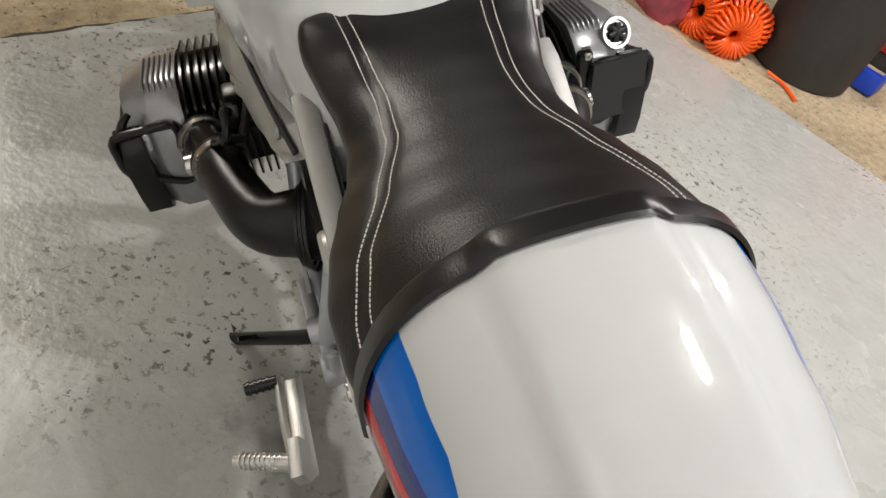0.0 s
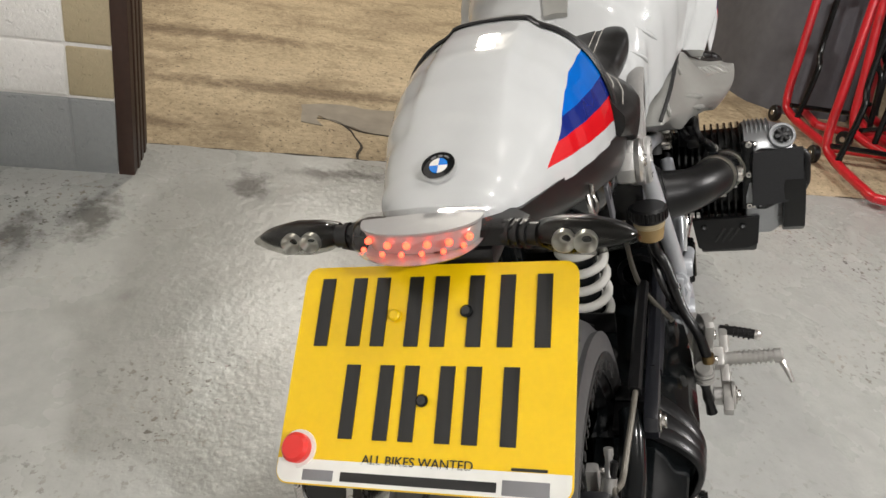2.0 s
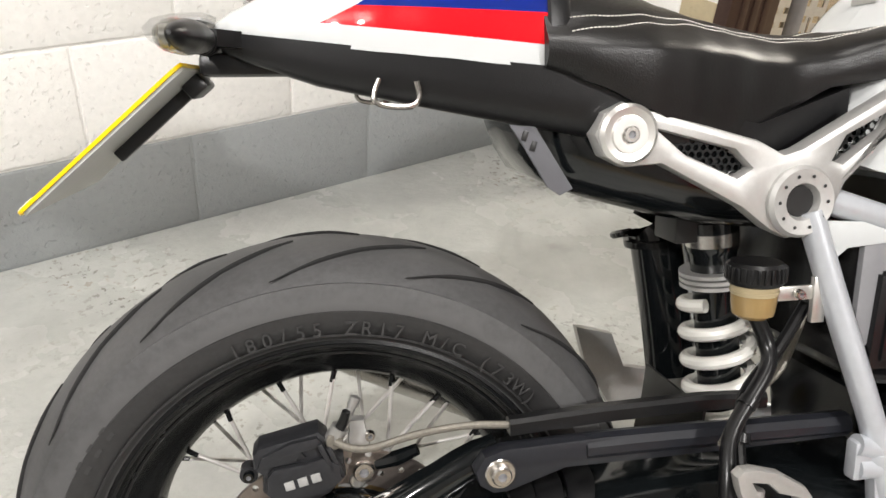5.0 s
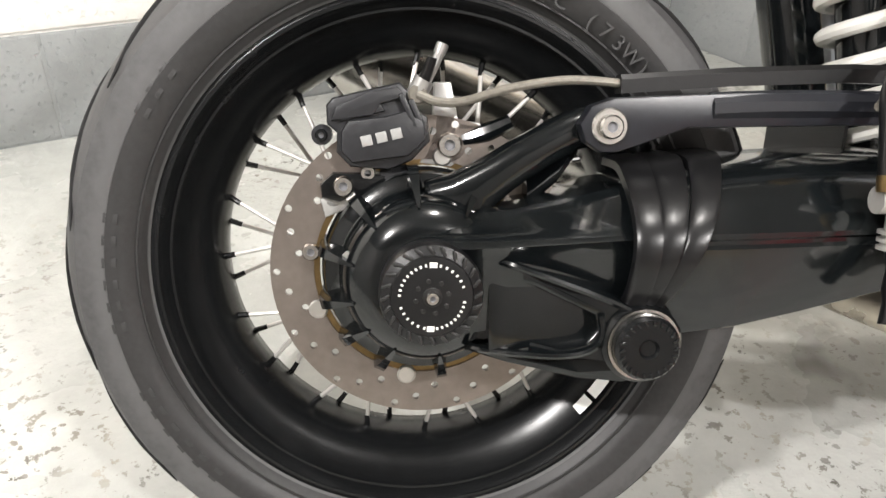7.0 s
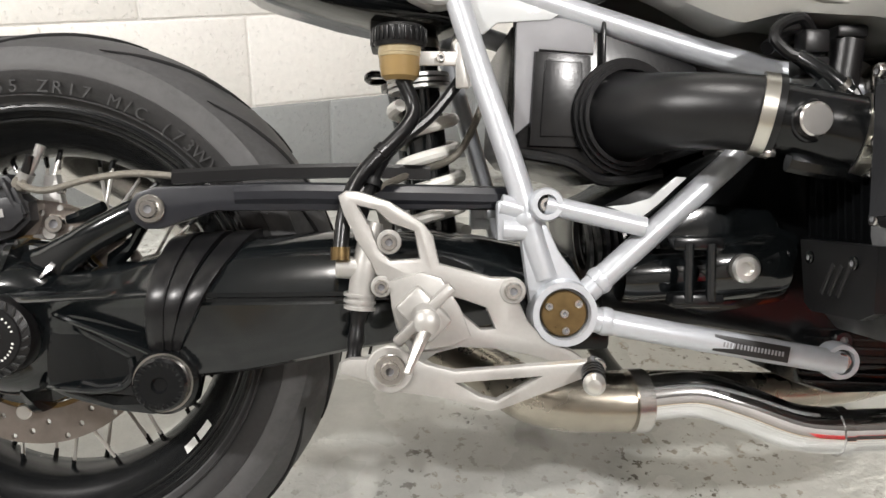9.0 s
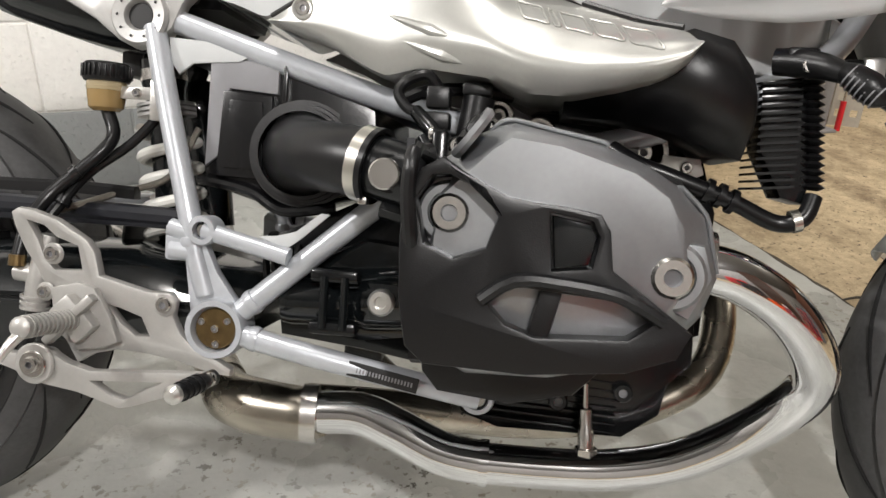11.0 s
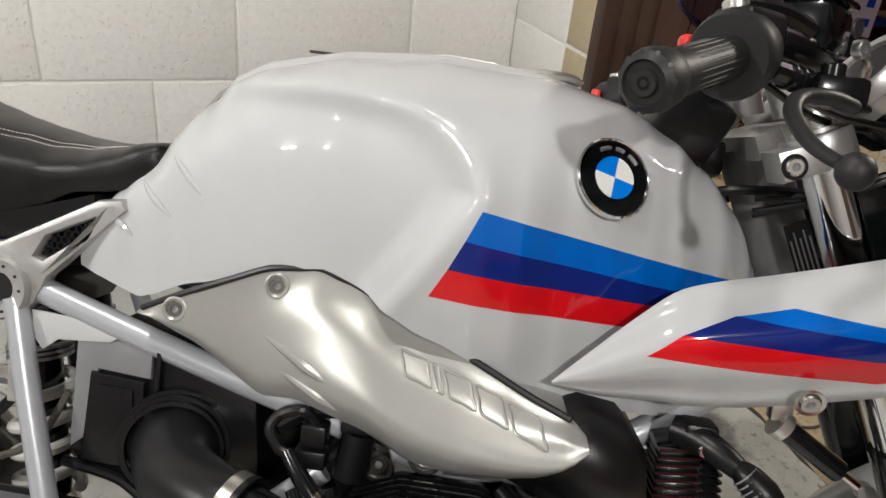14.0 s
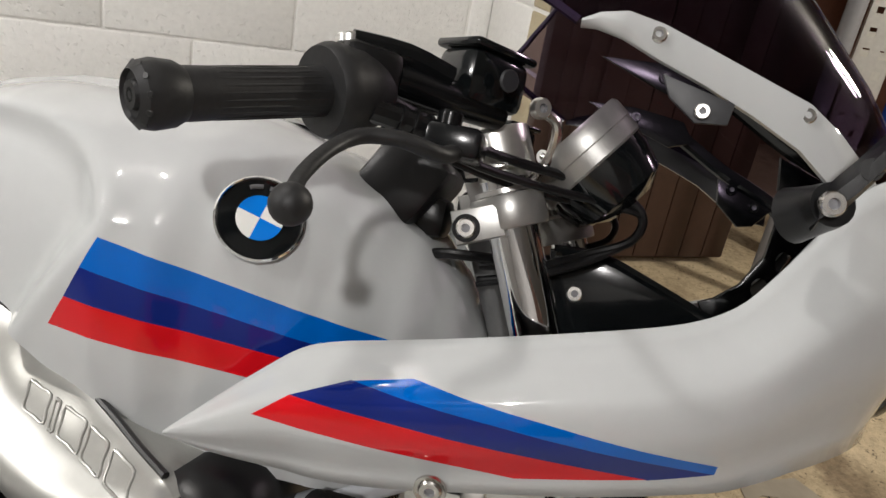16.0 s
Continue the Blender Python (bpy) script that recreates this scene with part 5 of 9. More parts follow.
part("caliper_leg", prism([(-0.086, 0.395), (-0.075, 0.405), (-0.05, 0.404), (-0.03, 0.402), (-0.04, 0.390), (-0.07, 0.380), (-0.085, 0.384)], -0.082, -0.094, 0.004), BLACK_SATIN, cal)
bolt(-0.0665, -0.094, 0.394, 0.0085, cal, STEEL, 0.007)
part("banjo", disc(0.008, 0, 0.012, (-0.004, -0.095, 0.468), (0, -1, 0), 20), BRAID, cal)
part("bleed_nipple", tube([(-0.002, -0.100, 0.472), (0.004, -0.104, 0.485), (0.008, -0.106, 0.497)], [0.006, 0.0045, 0.004], 10, 3), HOSE, cal)
part("brake_hose", tube([(-0.004, -0.106, 0.468), (0.012, -0.110, 0.462), (0.032, -0.112, 0.462), (0.069, -0.115, 0.472), (0.115, -0.118, 0.478), (0.160, -0.119, 0.475)], 0.0037, 10), BRAID, bike, "grey-brown braided brake hose")
part("sensor_lead", tube([(0.035, -0.082, 0.430), (0.055, -0.086, 0.436), (0.075, -0.09, 0.445)], [0.006, 0.008, 0.006], 8, 4), BLACK_GLOSS, cal)

# rim sticker and size marks on the tyre wall
for a0, a1 in ((-0.80, -0.72), (-0.70, -0.60)):
    bm = loft([[AX + Vector((math.cos(a) * r, -0.0555 - (r - 0.205) * 0.95, math.sin(a) * r)) for r in (0.2055, 0.2135)] for a in [a0 + (a1 - a0) * k / 4 for k in range(5)]], False, False)
    part("rim_sticker", bm, PLATE_WHITE, rear)


def wall_text(text, a0, step, r, material, size=0.0145):
    for k, ch in enumerate(text):
        if ch == " ":
            continue
        a = a0 - step * k
        p = AX + Vector((math.cos(a) * r, -0.0893, math.sin(a) * r))
        across, up = Vector((math.sin(a), 0, -math.cos(a))), Vector((math.cos(a), 0, math.sin(a)))
        m = Matrix(((across.x, up.x, 0, p.x), (across.y, up.y, -1, p.y), (across.z, up.z, 0, p.z), (0, 0, 0, 1)))
        words(ch, size, m, material, rear, "size_mark", 0.0005)


wall_text("180/55 ZR17 M/C (73W)", 1.93, 0.060, 0.2445, TYRE_MARK, 0.0185)
for a0, n in ((2.95, 6), (3.55, 6), (2.45, 3)):
    for k in range(n):
        a = a0 + 0.072 * k
        p = AX + Vector((math.cos(a) * 0.263, -0.0889, math.sin(a) * 0.263))
        part("raised_mark", block(p.x, p.y, p.z, 0.012, 0.0008, 0.0085, 0.0003, Matrix.Rotation(-a, 3, "Y")), TYRE_MARK, rear)

# ---- frame ----
TR = 0.0125


def both(name, pts, r, material, label="", n=14):
    for s in (1, -1):
        part(name, tube([(x, y if s > 0 else 2 * YC - y, z) for x, y, z in pts], r, n), material, bike, label)


both("frame_tube", [(0.442, -0.132, 0.668), (0.470, -0.148, 0.575), (0.505, -0.166, 0.466), (0.520, -0.170, 0.41), (0.532, -0.170, 0.374)], TR, FRAME, "silver painted steel frame tube")
both("frame_tube", [(0.53, -0.180, 0.446), (0.626, -0.184, 0.424)], 0.0098, FRAME)
both("frame_tube", [(0.573, -0.172, 0.360), (0.70, -0.165, 0.472), (0.78, -0.150, 0.54)], TR, FRAME)
both("frame_tube", [(0.578, -0.176, 0.333), (0.66, -0.176, 0.317), (0.838, -0.163, 0.284)], 0.0125, FRAME)
both("frame_tube", [(0.445, -0.12, 0.683), (0.60, -0.122, 0.634), (0.74, -0.125, 0.594), (0.90, -0.14, 0.56), (1.02, -0.152, 0.588), (1.089, -0.146, 0.627), (1.134, -0.123, 0.649), (1.19, -0.10, 0.682), (1.24, -0.06, 0.75)], 0.0135, FRAME)
for s in (-1, 1):
    part("frame_node", prism([(0.498, 0.47), (0.516, 0.462), (0.545, 0.40), (0.575, 0.36), (0.57, 0.32), (0.53, 0.32), (0.515, 0.35), (0.508, 0.40)], s * 0.160, s * 0.176, 0.006), FRAME, bike)
    part("frame_gusset", prism([(0.590, 0.444), (0.612, 0.446), (0.632, 0.452), (0.648, 0.465), (0.658, 0.473), (0.668, 0.472), (0.640, 0.446), (0.622, 0.432)], s * 0.176, s * 0.182, 0.001), PAINT, bike)
    for x, y, z, dx, dz in ((0.513, 0.1685, 0.432, 0.1, -1), (0.585, 0.172, 0.371, 0.75, 0.66), (0.590, 0.176, 0.331, 1, -0.19)):
        part("weld_collar", lathe([(0.011, -0.006), (0.0135, -0.005), (0.0145, 0.0), (0.0135, 0.005), (0.011, 0.006)], (x, s * y, z), (dx, 0, dz), 20, True), FRAME, bike)
    part("frame_lug", merged(tube([(0.487, s * 0.170, 0.446), (0.510, s * 0.170, 0.440)], 0.0105, 16, 0), tube([(0.489, s * 0.170, 0.422), (0.515, s * 0.170, 0.420)], 0.011, 16, 0), block(0.498, s * 0.168, 0.430, 0.030, 0.016, 0.040, 0.004)), FRAME, bike)
    # black disc paints the shade in the gap round the brass cover
    part("pivot_gap", disc(0.0246, 0.15, 0.170, (0.548, 0, 0.340), (0, s, 0)), INK, bike)
    pv = part("pivot_boss", lathe([(0.024, 0.150), (0.0325, 0.150), (0.0335, 0.178), (0.0315, 0.190), (0.0255, 0.190), (0.0245, 0.182)], (0.548, 0, 0.340), (0, s, 0), 40, True), FRAME, bike)
    part("pivot_disc", disc(0.0226, 0.160, 0.184, (0.548, 0, 0.340), (0, s, 0)), BRASS, pv, "brass coloured pivot cover")
    for a in (0.6, 2.7, 4.8):
        bolt(0.548 + math.cos(a) * 0.0165, s * 0.184, 0.340 + math.sin(a) * 0.0165, 0.0042, pv, STEEL, 0.003, (0, s, 0))
    bolt(0.548, s * 0.184, 0.340, 0.0045, pv, STEEL, 0.003, (0, s, 0))
    fb = part("frame_eye", lathe([(0.009, 0.160), (0.0155, 0.160), (0.0165, 0.186), (0.0150, 0.190), (0.0098, 0.190)], (0.530, 0, 0.446), (0, s, 0), 28, True), FRAME, bike)
    # black disc for the shade in the recess round the bolt
    part("eye_recess", disc(0.0100, 0, 0.002, (0.530, s * 0.178, 0.446), (0, s, 0), 24), INK, fb)
    bolt(0.530, s * 0.180, 0.446, 0.0072, fb, STEEL, 0.006, (0, s, 0))
    lb = part("frame_eye", lathe([(0.0, 0.150), (0.0185, 0.150), (0.0195, 0.164), (0.0175, 0.171), (0.0130, 0.171), (0.0125, 0.166), (0, 0.166)], (0.836, 0, 0.286), (0, s, 0), 28), FRAME, bike)
    # shade of this recess, again put in as a black disc
    part("eye_recess", disc(0.0124, 0, 0.0006, (0.836, s * 0.166, 0.286), (0, s, 0), 24), INK, lb)
    bolt(0.836, s * 0.1664, 0.286, 0.0096, lb, STEEL, 0.006, (0, s, 0))
vin = part("frame_label", block(0.735, -0.1835, 0.3035, 0.078, 0.002, 0.0165, 0.0008, Matrix.Rotation(0.175, 3, "Y")), INK, bike, "black frame label")
for k in range(19):
    part("label_bar", block(0.7035 + 0.0035 * k, -0.1848, 0.3090 - 0.00062 * k, 0.0019, 0.0010, 0.0050, 0.0002, Matrix.Rotation(0.175, 3, "Y")), GREY_PLASTIC, vin)

# seat frame casting, both sides
HEX = 0.0075


def honeycomb(poly, y0, y1, parent):
    def inside(x, z, pad=0.0030):
        ok, n = True, len(poly)
        area = sum(poly[i][0] * poly[(i + 1) % n][1] - poly[(i + 1) % n][0] * poly[i][1] for i in range(n))
        s = 1 if area > 0 else -1
        for i in range(n):
            (xa, za), (xb, zb) = poly[i], poly[(i + 1) % n]
            L = math.hypot(xb - xa, zb - za)
            ok &= s * ((xb - xa) * (z - za) - (zb - za) * (x - xa)) / L > pad
        return ok
    hs = []
    x0, x1, z0, z1 = min(p[0] for p in poly), max(p[0] for p in poly), min(p[1] for p in poly), max(p[1] for p in poly)
    row, z = 0, z0
    while z < z1:
        x = x0 + (HEX / 2 if row % 2 else 0)
        while x < x1:
            if inside(x, z):
                hs.append([(x + 0.0030 * math.cos(math.pi / 3 * k), z + 0.0030 * math.sin(math.pi / 3 * k)) for k in range(6)])
            x += HEX
        z += HEX * 0.85
        row += 1
    part("honeycomb_mesh", prism(poly, y0, y1, 0, hs), BLACK_GLOSS, parent, "black honeycomb mesh insert")


M1 = [(0.286, 0.746), (0.313, 0.724), (0.364, 0.702), (0.378, 0.710), (0.360, 0.727)]
M2 = [(0.460, 0.715), (0.470, 0.712), (0.511, 0.742), (0.521, 0.761), (0.472, 0.737)]
for s in (-1, 1):
    c = part("seat_frame", prism([(0.226, 0.743), (0.234, 0.762), (0.252, 0.771), (0.272, 0.765), (0.384, 0.735), (0.410, 0.722), (0.428, 0.727), (0.523, 0.779), (0.548, 0.783), (0.553, 0.772), (0.475, 0.694), (0.464, 0.668), (0.446, 0.648), (0.420, 0.643), (0.400, 0.652), (0.371, 0.674), (0.290, 0.716), (0.255, 0.714), (0.235, 0.724)], s * 0.112, s * 0.136, 0.006, [M1, M2]), CAST, bike, "pale cast aluminium seat frame")
    honeycomb([(0.280, 0.750), (0.310, 0.720), (0.364, 0.697), (0.384, 0.708), (0.364, 0.731)], s * 0.118, s * 0.122, c)
    honeycomb([(0.455, 0.716), (0.468, 0.707), (0.514, 0.740), (0.526, 0.765), (0.470, 0.741)], s * 0.118, s * 0.122, c)
    part("mesh_backing", prism([(0.275, 0.752), (0.30, 0.715), (0.36, 0.69), (0.48, 0.70), (0.53, 0.76), (0.52, 0.77), (0.42, 0.72)], s * 0.109, s * 0.1115, 0), INK, c)
    sd = part("seat_frame_cap", lathe([(0, 0.136), (0.0255, 0.136), (0.0265, 0.141), (0.023, 0.144), (0.017, 0.143), (0.016, 0.145), (0.010, 0.145), (0, 0.1445)], (0.2555, 0, 0.7435), (0, s, 0), 36), ALLOY, c)
    bolt(0.2555, s * 0.144, 0.7435, 0.0075, sd, STEEL, 0.004, (0, s, 0))
    rg = part("seat_frame_ring", lathe([(0.0135, 0.105), (0.033, 0.110), (0.0335, 0.140), (0.0305, 0.144), (0.0175, 0.1425), (0.0145, 0.136)], (0.4275, 0, 0.6785), (0, s, 0), 40, True), CAST, c)
    # flat black disc stands in for the shaded hole of the ring
    part("ring_depth", disc(0.0150, 0.1340, 0.1368, (0.4275, 0, 0.6785), (0, s, 0)), INK, rg)
    for k in range(10):
        a = 2 * math.pi * k / 10
        part("ring_dot", disc(0.0017, 0, 0.0008, (0.4275 + math.cos(a) * 0.0245, s * 0.1435, 0.6785 + math.sin(a) * 0.0245), (0, s, 0), 10), INK, rg)

# shock, canister, reservoir
A, Bt = Vector((0.402, -0.03, 0.645)), Vector((0.432, -0.03, 0.405))
ax = (Bt - A).normalized()
shock = part("shock_absorber", tube([A, A + ax * 0.03, A + ax * 0.06, Bt], [0.028, 0.028, 0.023, 0.023], 24, 2), BLACK_GLOSS, bike, "rear shock absorber with a white coil spring")
u = ax.orthogonal().normalized()
v = ax.cross(u)
coil = [A + ax * (0.086 + 0.150 * t / 100) + (u * math.cos(t / 100 * 4.6 * 2 * math.pi) + v * math.sin(t / 100 * 4.6 * 2 * math.pi)) * 0.034 for t in range(101)]
part("coil_spring", tube(coil, 0.0074, 10, 0), SPRING, shock, "white coil spring")
for k in range(3):
    part("preload_ring", lathe([(0.024, 0), (0.036, 0), (0.036, 0.004), (0.024, 0.004)], A + ax * (0.054 + 0.0062 * k), ax, 32, True), CAST, shock)
part("shock_band", lathe([(0.0281, 0.0), (0.0287, 0.0), (0.0287, 0.014), (0.0281, 0.014)], A + ax * 0.012, ax, 24, True), STEEL, shock)
part("shock_label", block(0.370, -0.02, 0.640, 0.03, 0.05, 0.035, 0.003), INK, bike)
can = part("shock_canister", tube([(0.396, 0.092, 0.615), (0.400, 0.09, 0.60), (0.418, 0.088, 0.50), (0.428, 0.086, 0.43)], 0.031, 24, 3), BLACK_GLOSS, bike, "gloss black shock canister")
part("canister_clip", lathe([(0.030, -0.004), (0.036, -0.004), (0.036, 0.004), (0.030, 0.004)], (0.398, 0.091, 0.600), (0.15, 0, -1), 28, True), BLACK_SATIN, can)
part("canister_loop", tube([(0.372, 0.080, 0.612), (0.352, 0.074, 0.612), (0.345, 0.086, 0.608), (0.352, 0.100, 0.606), (0.374, 0.104, 0.608)], 0.0045, 8, 4), BLACK_GLOSS, can)
part("canister_strap", tube([(0.385, 0.086, 0.625), (0.400, 0.082, 0.655), (0.415, 0.070, 0.69)], [0.020, 0.017, 0.016], 12, 3, 0.5), BLACK_SATIN, can)
part("splash_guard", loft([[Vector((x, y, z)) for y in (-0.075, -0.04, 0.0, 0.04, 0.062)] + [Vector((x + 0.003, y, z)) for y in (0.062, 0.04, 0.0, -0.04, -0.075)] for x, z in ((0.382, 0.45), (0.378, 0.41), (0.368, 0.36), (0.352, 0.28))]), BLACK_PLASTIC, bike)
res = part("fluid_reservoir", lathe([(0, -0.036), (0.014, -0.036), (0.019, -0.032), (0.0205, -0.022), (0.0212, -0.013), (0, -0.013)], (0.389, -0.136, 0.606), (0, 0, 1), 32), FLUID, bike, "amber brake fluid reservoir with a black cap")
part("reservoir_wall", lathe([(0, -0.0128), (0.0213, -0.0128), (0.0218, -0.011), (0.0215, 0), (0, 0)], (0.389, -0.136, 0.606), (0, 0, 1), 32), FLUID_PALE, res)
part("reservoir_mark", lathe([(0.0212, -0.0012), (0.0222, -0.0006), (0.0222, 0.0006), (0.0212, 0.0012)], (0.389, -0.136, 0.597), (0, 0, 1), 32, True), FLUID_PALE, res)
capm = part("reservoir_cap", lathe([(0, 0.018), (0.023, 0.018), (0.026, 0.015), (0.026, 0.0), (0.024, -0.003), (0, -0.003)], (0.389, -0.136, 0.606), (0, 0, 1), 40), BLACK_PLASTIC, res)
for k in range(28):
    a = 2 * math.pi * k / 28
    part("cap_rib", block(0.389 + math.cos(a) * 0.0262, -0.136 + math.sin(a) * 0.0262, 0.614, 0.003, 0.0026, 0.014, 0.0008, Matrix.Rotation(a, 3, "Z")), BLACK_PLASTIC, capm)
part("reservoir_bracket", merged(block(0.425, -0.140, 0.592, 0.045, 0.004, 0.014, 0.001), block(0.452, -0.142, 0.585, 0.014, 0.006, 0.045, 0.001)), ALLOY, res)
bolt(0.430, -0.143, 0.592, 0.005, res)
part("fluid_hose", tube([(0.391, -0.137, 0.572), (0.402, -0.142, 0.545), (0.395, -0.155, 0.522), (0.352, -0.175, 0.475), (0.338, -0.195, 0.44), (0.334, -0.205, 0.405)], 0.0075, 12), HOSE, bike, "black rubber fluid hose")
part("fluid_hose", tube([(0.452, -0.125, 0.575), (0.42, -0.135, 0.535), (0.378, -0.15, 0.498), (0.360, -0.175, 0.46), (0.352, -0.2, 0.43)], 0.0058, 10), HOSE, bike)
for p, d in (((0.372, -0.166, 0.498), (0.6, 0.2, 0.6)), ((0.363, -0.172, 0.466), (0.2, 0.3, 0.6))):
    part("hose_clip", lathe([(0.006, -0.004), (0.0088, -0.004), (0.0088, 0.004), (0.006, 0.004)], p, d, 14, True), HOSE, bike)
part("hose_end", tube([(0.334, -0.206, 0.407), (0.334, -0.207, 0.395)], 0.009, 12, 0), BRASS, bike)
part("brake_line", tube([(0.352, -0.16, 0.455), (0.40, -0.12, 0.478), (0.45, -0.10, 0.50), (0.48, -0.09, 0.56)], 0.004, 8), BRAID, bike)

# ---- foot rests ----
HANGER = mat("bead_blasted_alloy", (0.42, 0.41, 0.39), 0.42, 0.45, 240, 0.06, 0.06)


def lean_in(ob, x0, k):
    """Slants a side plate inwards towards its front."""
    for v in ob.data.vertices:
        v.co.y += (v.co.x - x0) * k


hang = part("footrest_hanger", prism([(0.333, 0.454), (0.340, 0.459), (0.353, 0.458), (0.380, 0.449), (0.411, 0.429), (0.420, 0.417), (0.426, 0.391), (0.476, 0.377), (0.500, 0.376), (0.506, 0.367), (0.504, 0.351), (0.512, 0.333), (0.528, 0.316), (0.555, 0.304), (0.567, 0.296), (0.566, 0.288), (0.546, 0.290), (0.512, 0.301), (0.479, 0.308), (0.446, 0.311), (0.423, 0.306), (0.405, 0.295), (0.395, 0.314), (0.385, 0.332), (0.381, 0.350), (0.381, 0.375), (0.367, 0.381), (0.361, 0.395), (0.349, 0.413), (0.337, 0.439)], -0.204, -0.218, 0.004, [[(0.351, 0.445), (0.367, 0.441), (0.380, 0.429), (0.402, 0.421), (0.407, 0.396), (0.380, 0.395), (0.370, 0.405), (0.362, 0.426)], [(0.435, 0.360), (0.449, 0.356), (0.470, 0.348), (0.479, 0.328), (0.465, 0.328), (0.450, 0.341)]]), HANGER, bike, "cast aluminium footrest hanger with heel guard")
lean_in(hang, 0.334, 0.15)
part("hanger_plate", prism([(0.378, 0.376), (0.409, 0.384), (0.427, 0.379), (0.445, 0.350), (0.455, 0.323), (0.437, 0.315), (0.410, 0.311), (0.389, 0.327), (0.381, 0.352)], -0.206, -0.216, 0.003), HANGER, hang)
for x, z, r in ((0.496, 0.364, 0.0095), (0.379, 0.412, 0.0085), (0.372, 0.371, 0.0075)):
    yb = -0.2175 + (x - 0.334) * 0.15
    part("bolt_boss", disc(r * 1.35, 0, 0.0035, (x, yb, z), (0, -1, 0), 24), HANGER, hang)
    bolt(x, yb - 0.003, z, r * 0.9, hang)
mc = part("brake_cylinder", tube([(0.365, -0.197, 0.430), (0.360, -0.198, 0.410), (0.356, -0.199, 0.385), (0.353, -0.200, 0.365), (0.351, -0.200, 0.349)], [0.0085, 0.011, 0.0135, 0.0125, 0.0135], 20, 3), HANGER, bike, "silver rear brake cylinder")
for k in range(3):
    part("cylinder_groove", lathe([(0.0125, -0.0015), (0.0152, -0.0015), (0.0152, 0.0015), (0.0125, 0.0015)], (0.351, -0.200, 0.350 + 0.006 * k), (0.1, 0, 1), 22, True), HANGER, mc)
part("cylinder_port", tube([(0.330, -0.199, 0.388), (0.354, -0.200, 0.387)], [0.0105, 0.0105], 16, 0), HANGER, mc)
part("push_rod", tube([(0.351, -0.200, 0.350), (0.349, -0.202, 0.335), (0.3475, -0.204, 0.320), (0.346, -0.206, 0.310), (0.344, -0.209, 0.294)], [0.010, 0.0065, 0.0080, 0.0065, 0.0085], 14, 3), HOSE, mc)
PEG0, PEG1 = Vector((0.4105, -0.224, 0.346)), Vector((0.4115, -0.312, 0.353))
peg = part("footrest", tube([PEG0, PEG0.lerp(PEG1, 0.15), PEG0.lerp(PEG1, 0.5), PEG1], [0.0125, 0.0100, 0.0096, 0.0088], 16, 4), HANGER, bike, "ridged alloy footrest with a feeler pin")
d = (PEG1 - PEG0).normalized()
for k in range(11):
    part("footrest_ridge", lathe([(0.009, -0.0014), (0.0115, -0.0014), (0.0115, 0.0014), (0.009, 0.0014)], PEG0 + d * (0.008 + 0.0072 * k), d, 14, True), HANGER, peg)
part("peg_end", lathe([(0, 0.004), (0.007, 0.003), (0.0105, 0.0), (0.0105, -0.008), (0, -0.008)], PEG1, d, 18), HANGER, peg)
part("feeler_pin", tube([PEG1 + Vector((0.0, 0.004, -0.006)), (0.4055, -0.316, 0.338), (0.395, -0.3265, 0.3153)], [0.0056, 0.0052, 0.0030], 12, 3), ALLOY, peg)
TURN = Matrix.Rotation(0.80, 3, "Y")
part("footrest_fork", merged(block(0.4105, -0.221, 0.347, 0.046, 0.020, 0.030, 0.004, TURN), block(0.397, -0.231, 0.333, 0.010, 0.014, 0.034, 0.003, TURN), block(0.424, -0.231, 0.361, 0.010, 0.014, 0.034, 0.003, TURN)), HANGER, hang)
part("fork_pin", tube([(0.390, -0.234, 0.326), (0.431, -0.234, 0.368)], 0.0042, 10, 0), STEEL, hang)
ped = part("brake_pedal", prism([(0.336, 0.296), (0.336, 0.306), (0.344, 0.309), (0.362, 0.309), (0.370, 0.314), (0.382, 0.317), (0.396, 0.313), (0.412, 0.304), (0.438, 0.297), (0.548, 0.304), (0.566, 0.306), (0.572, 0.296), (0.550, 0.287), (0.482, 0.262), (0.470, 0.260), (0.425, 0.273), (0.396, 0.277), (0.376, 0.280), (0.362, 0.288)], -0.226, -0.240, 0.003, [[(0.440, 0.286), (0.515, 0.291), (0.476, 0.270), (0.460, 0.274)]]), HANGER, bike, "cast alloy brake pedal")
part("pedal_boss", disc(0.0215, 0, 0.006, (0.380, -0.238, 0.300), (0, -1, 0)), HANGER, ped)
part("pedal_washer", disc(0.0145, 0, 0.003, (0.380, -0.244, 0.300), (0, -1, 0)), STEEL, ped)
bolt(0.380, -0.246, 0.300, 0.0085, ped, STEEL, 0.006)
part("pedal_spacer", disc(0.014, 0, 0.03, (0.380, -0.212, 0.298), (0, -1, 0)), CAST, ped)
tip = part("pedal_tip", tube([(0.566, -0.228, 0.299), (0.560, -0.255, 0.298), (0.553, -0.286, 0.296)], 0.0085, 14, 2), HOSE, ped, "ribbed black rubber pedal tip")
for k in range(4):
    part("tip_ring", lathe([(0.008, -0.0016), (0.0104, -0.0016), (0.0104, 0.0016), (0.008, 0.0016)], Vector((0.560, -0.252, 0.298)) + Vector((-0.0018, -0.008, -0.0006)) * k, (0.1, 0.98, 0.15), 14, True), HOSE, tip)
part("tip_knob", lathe([(0, 0.008), (0.006, 0.0065), (0.0095, 0.002), (0.0095, -0.003), (0, -0.003)], (0.552, -0.288, 0.2955), (-0.2, -0.97, -0.05), 18), ALLOY, ped)
bolt(0.567, -0.238, 0.300, 0.0075, ped)
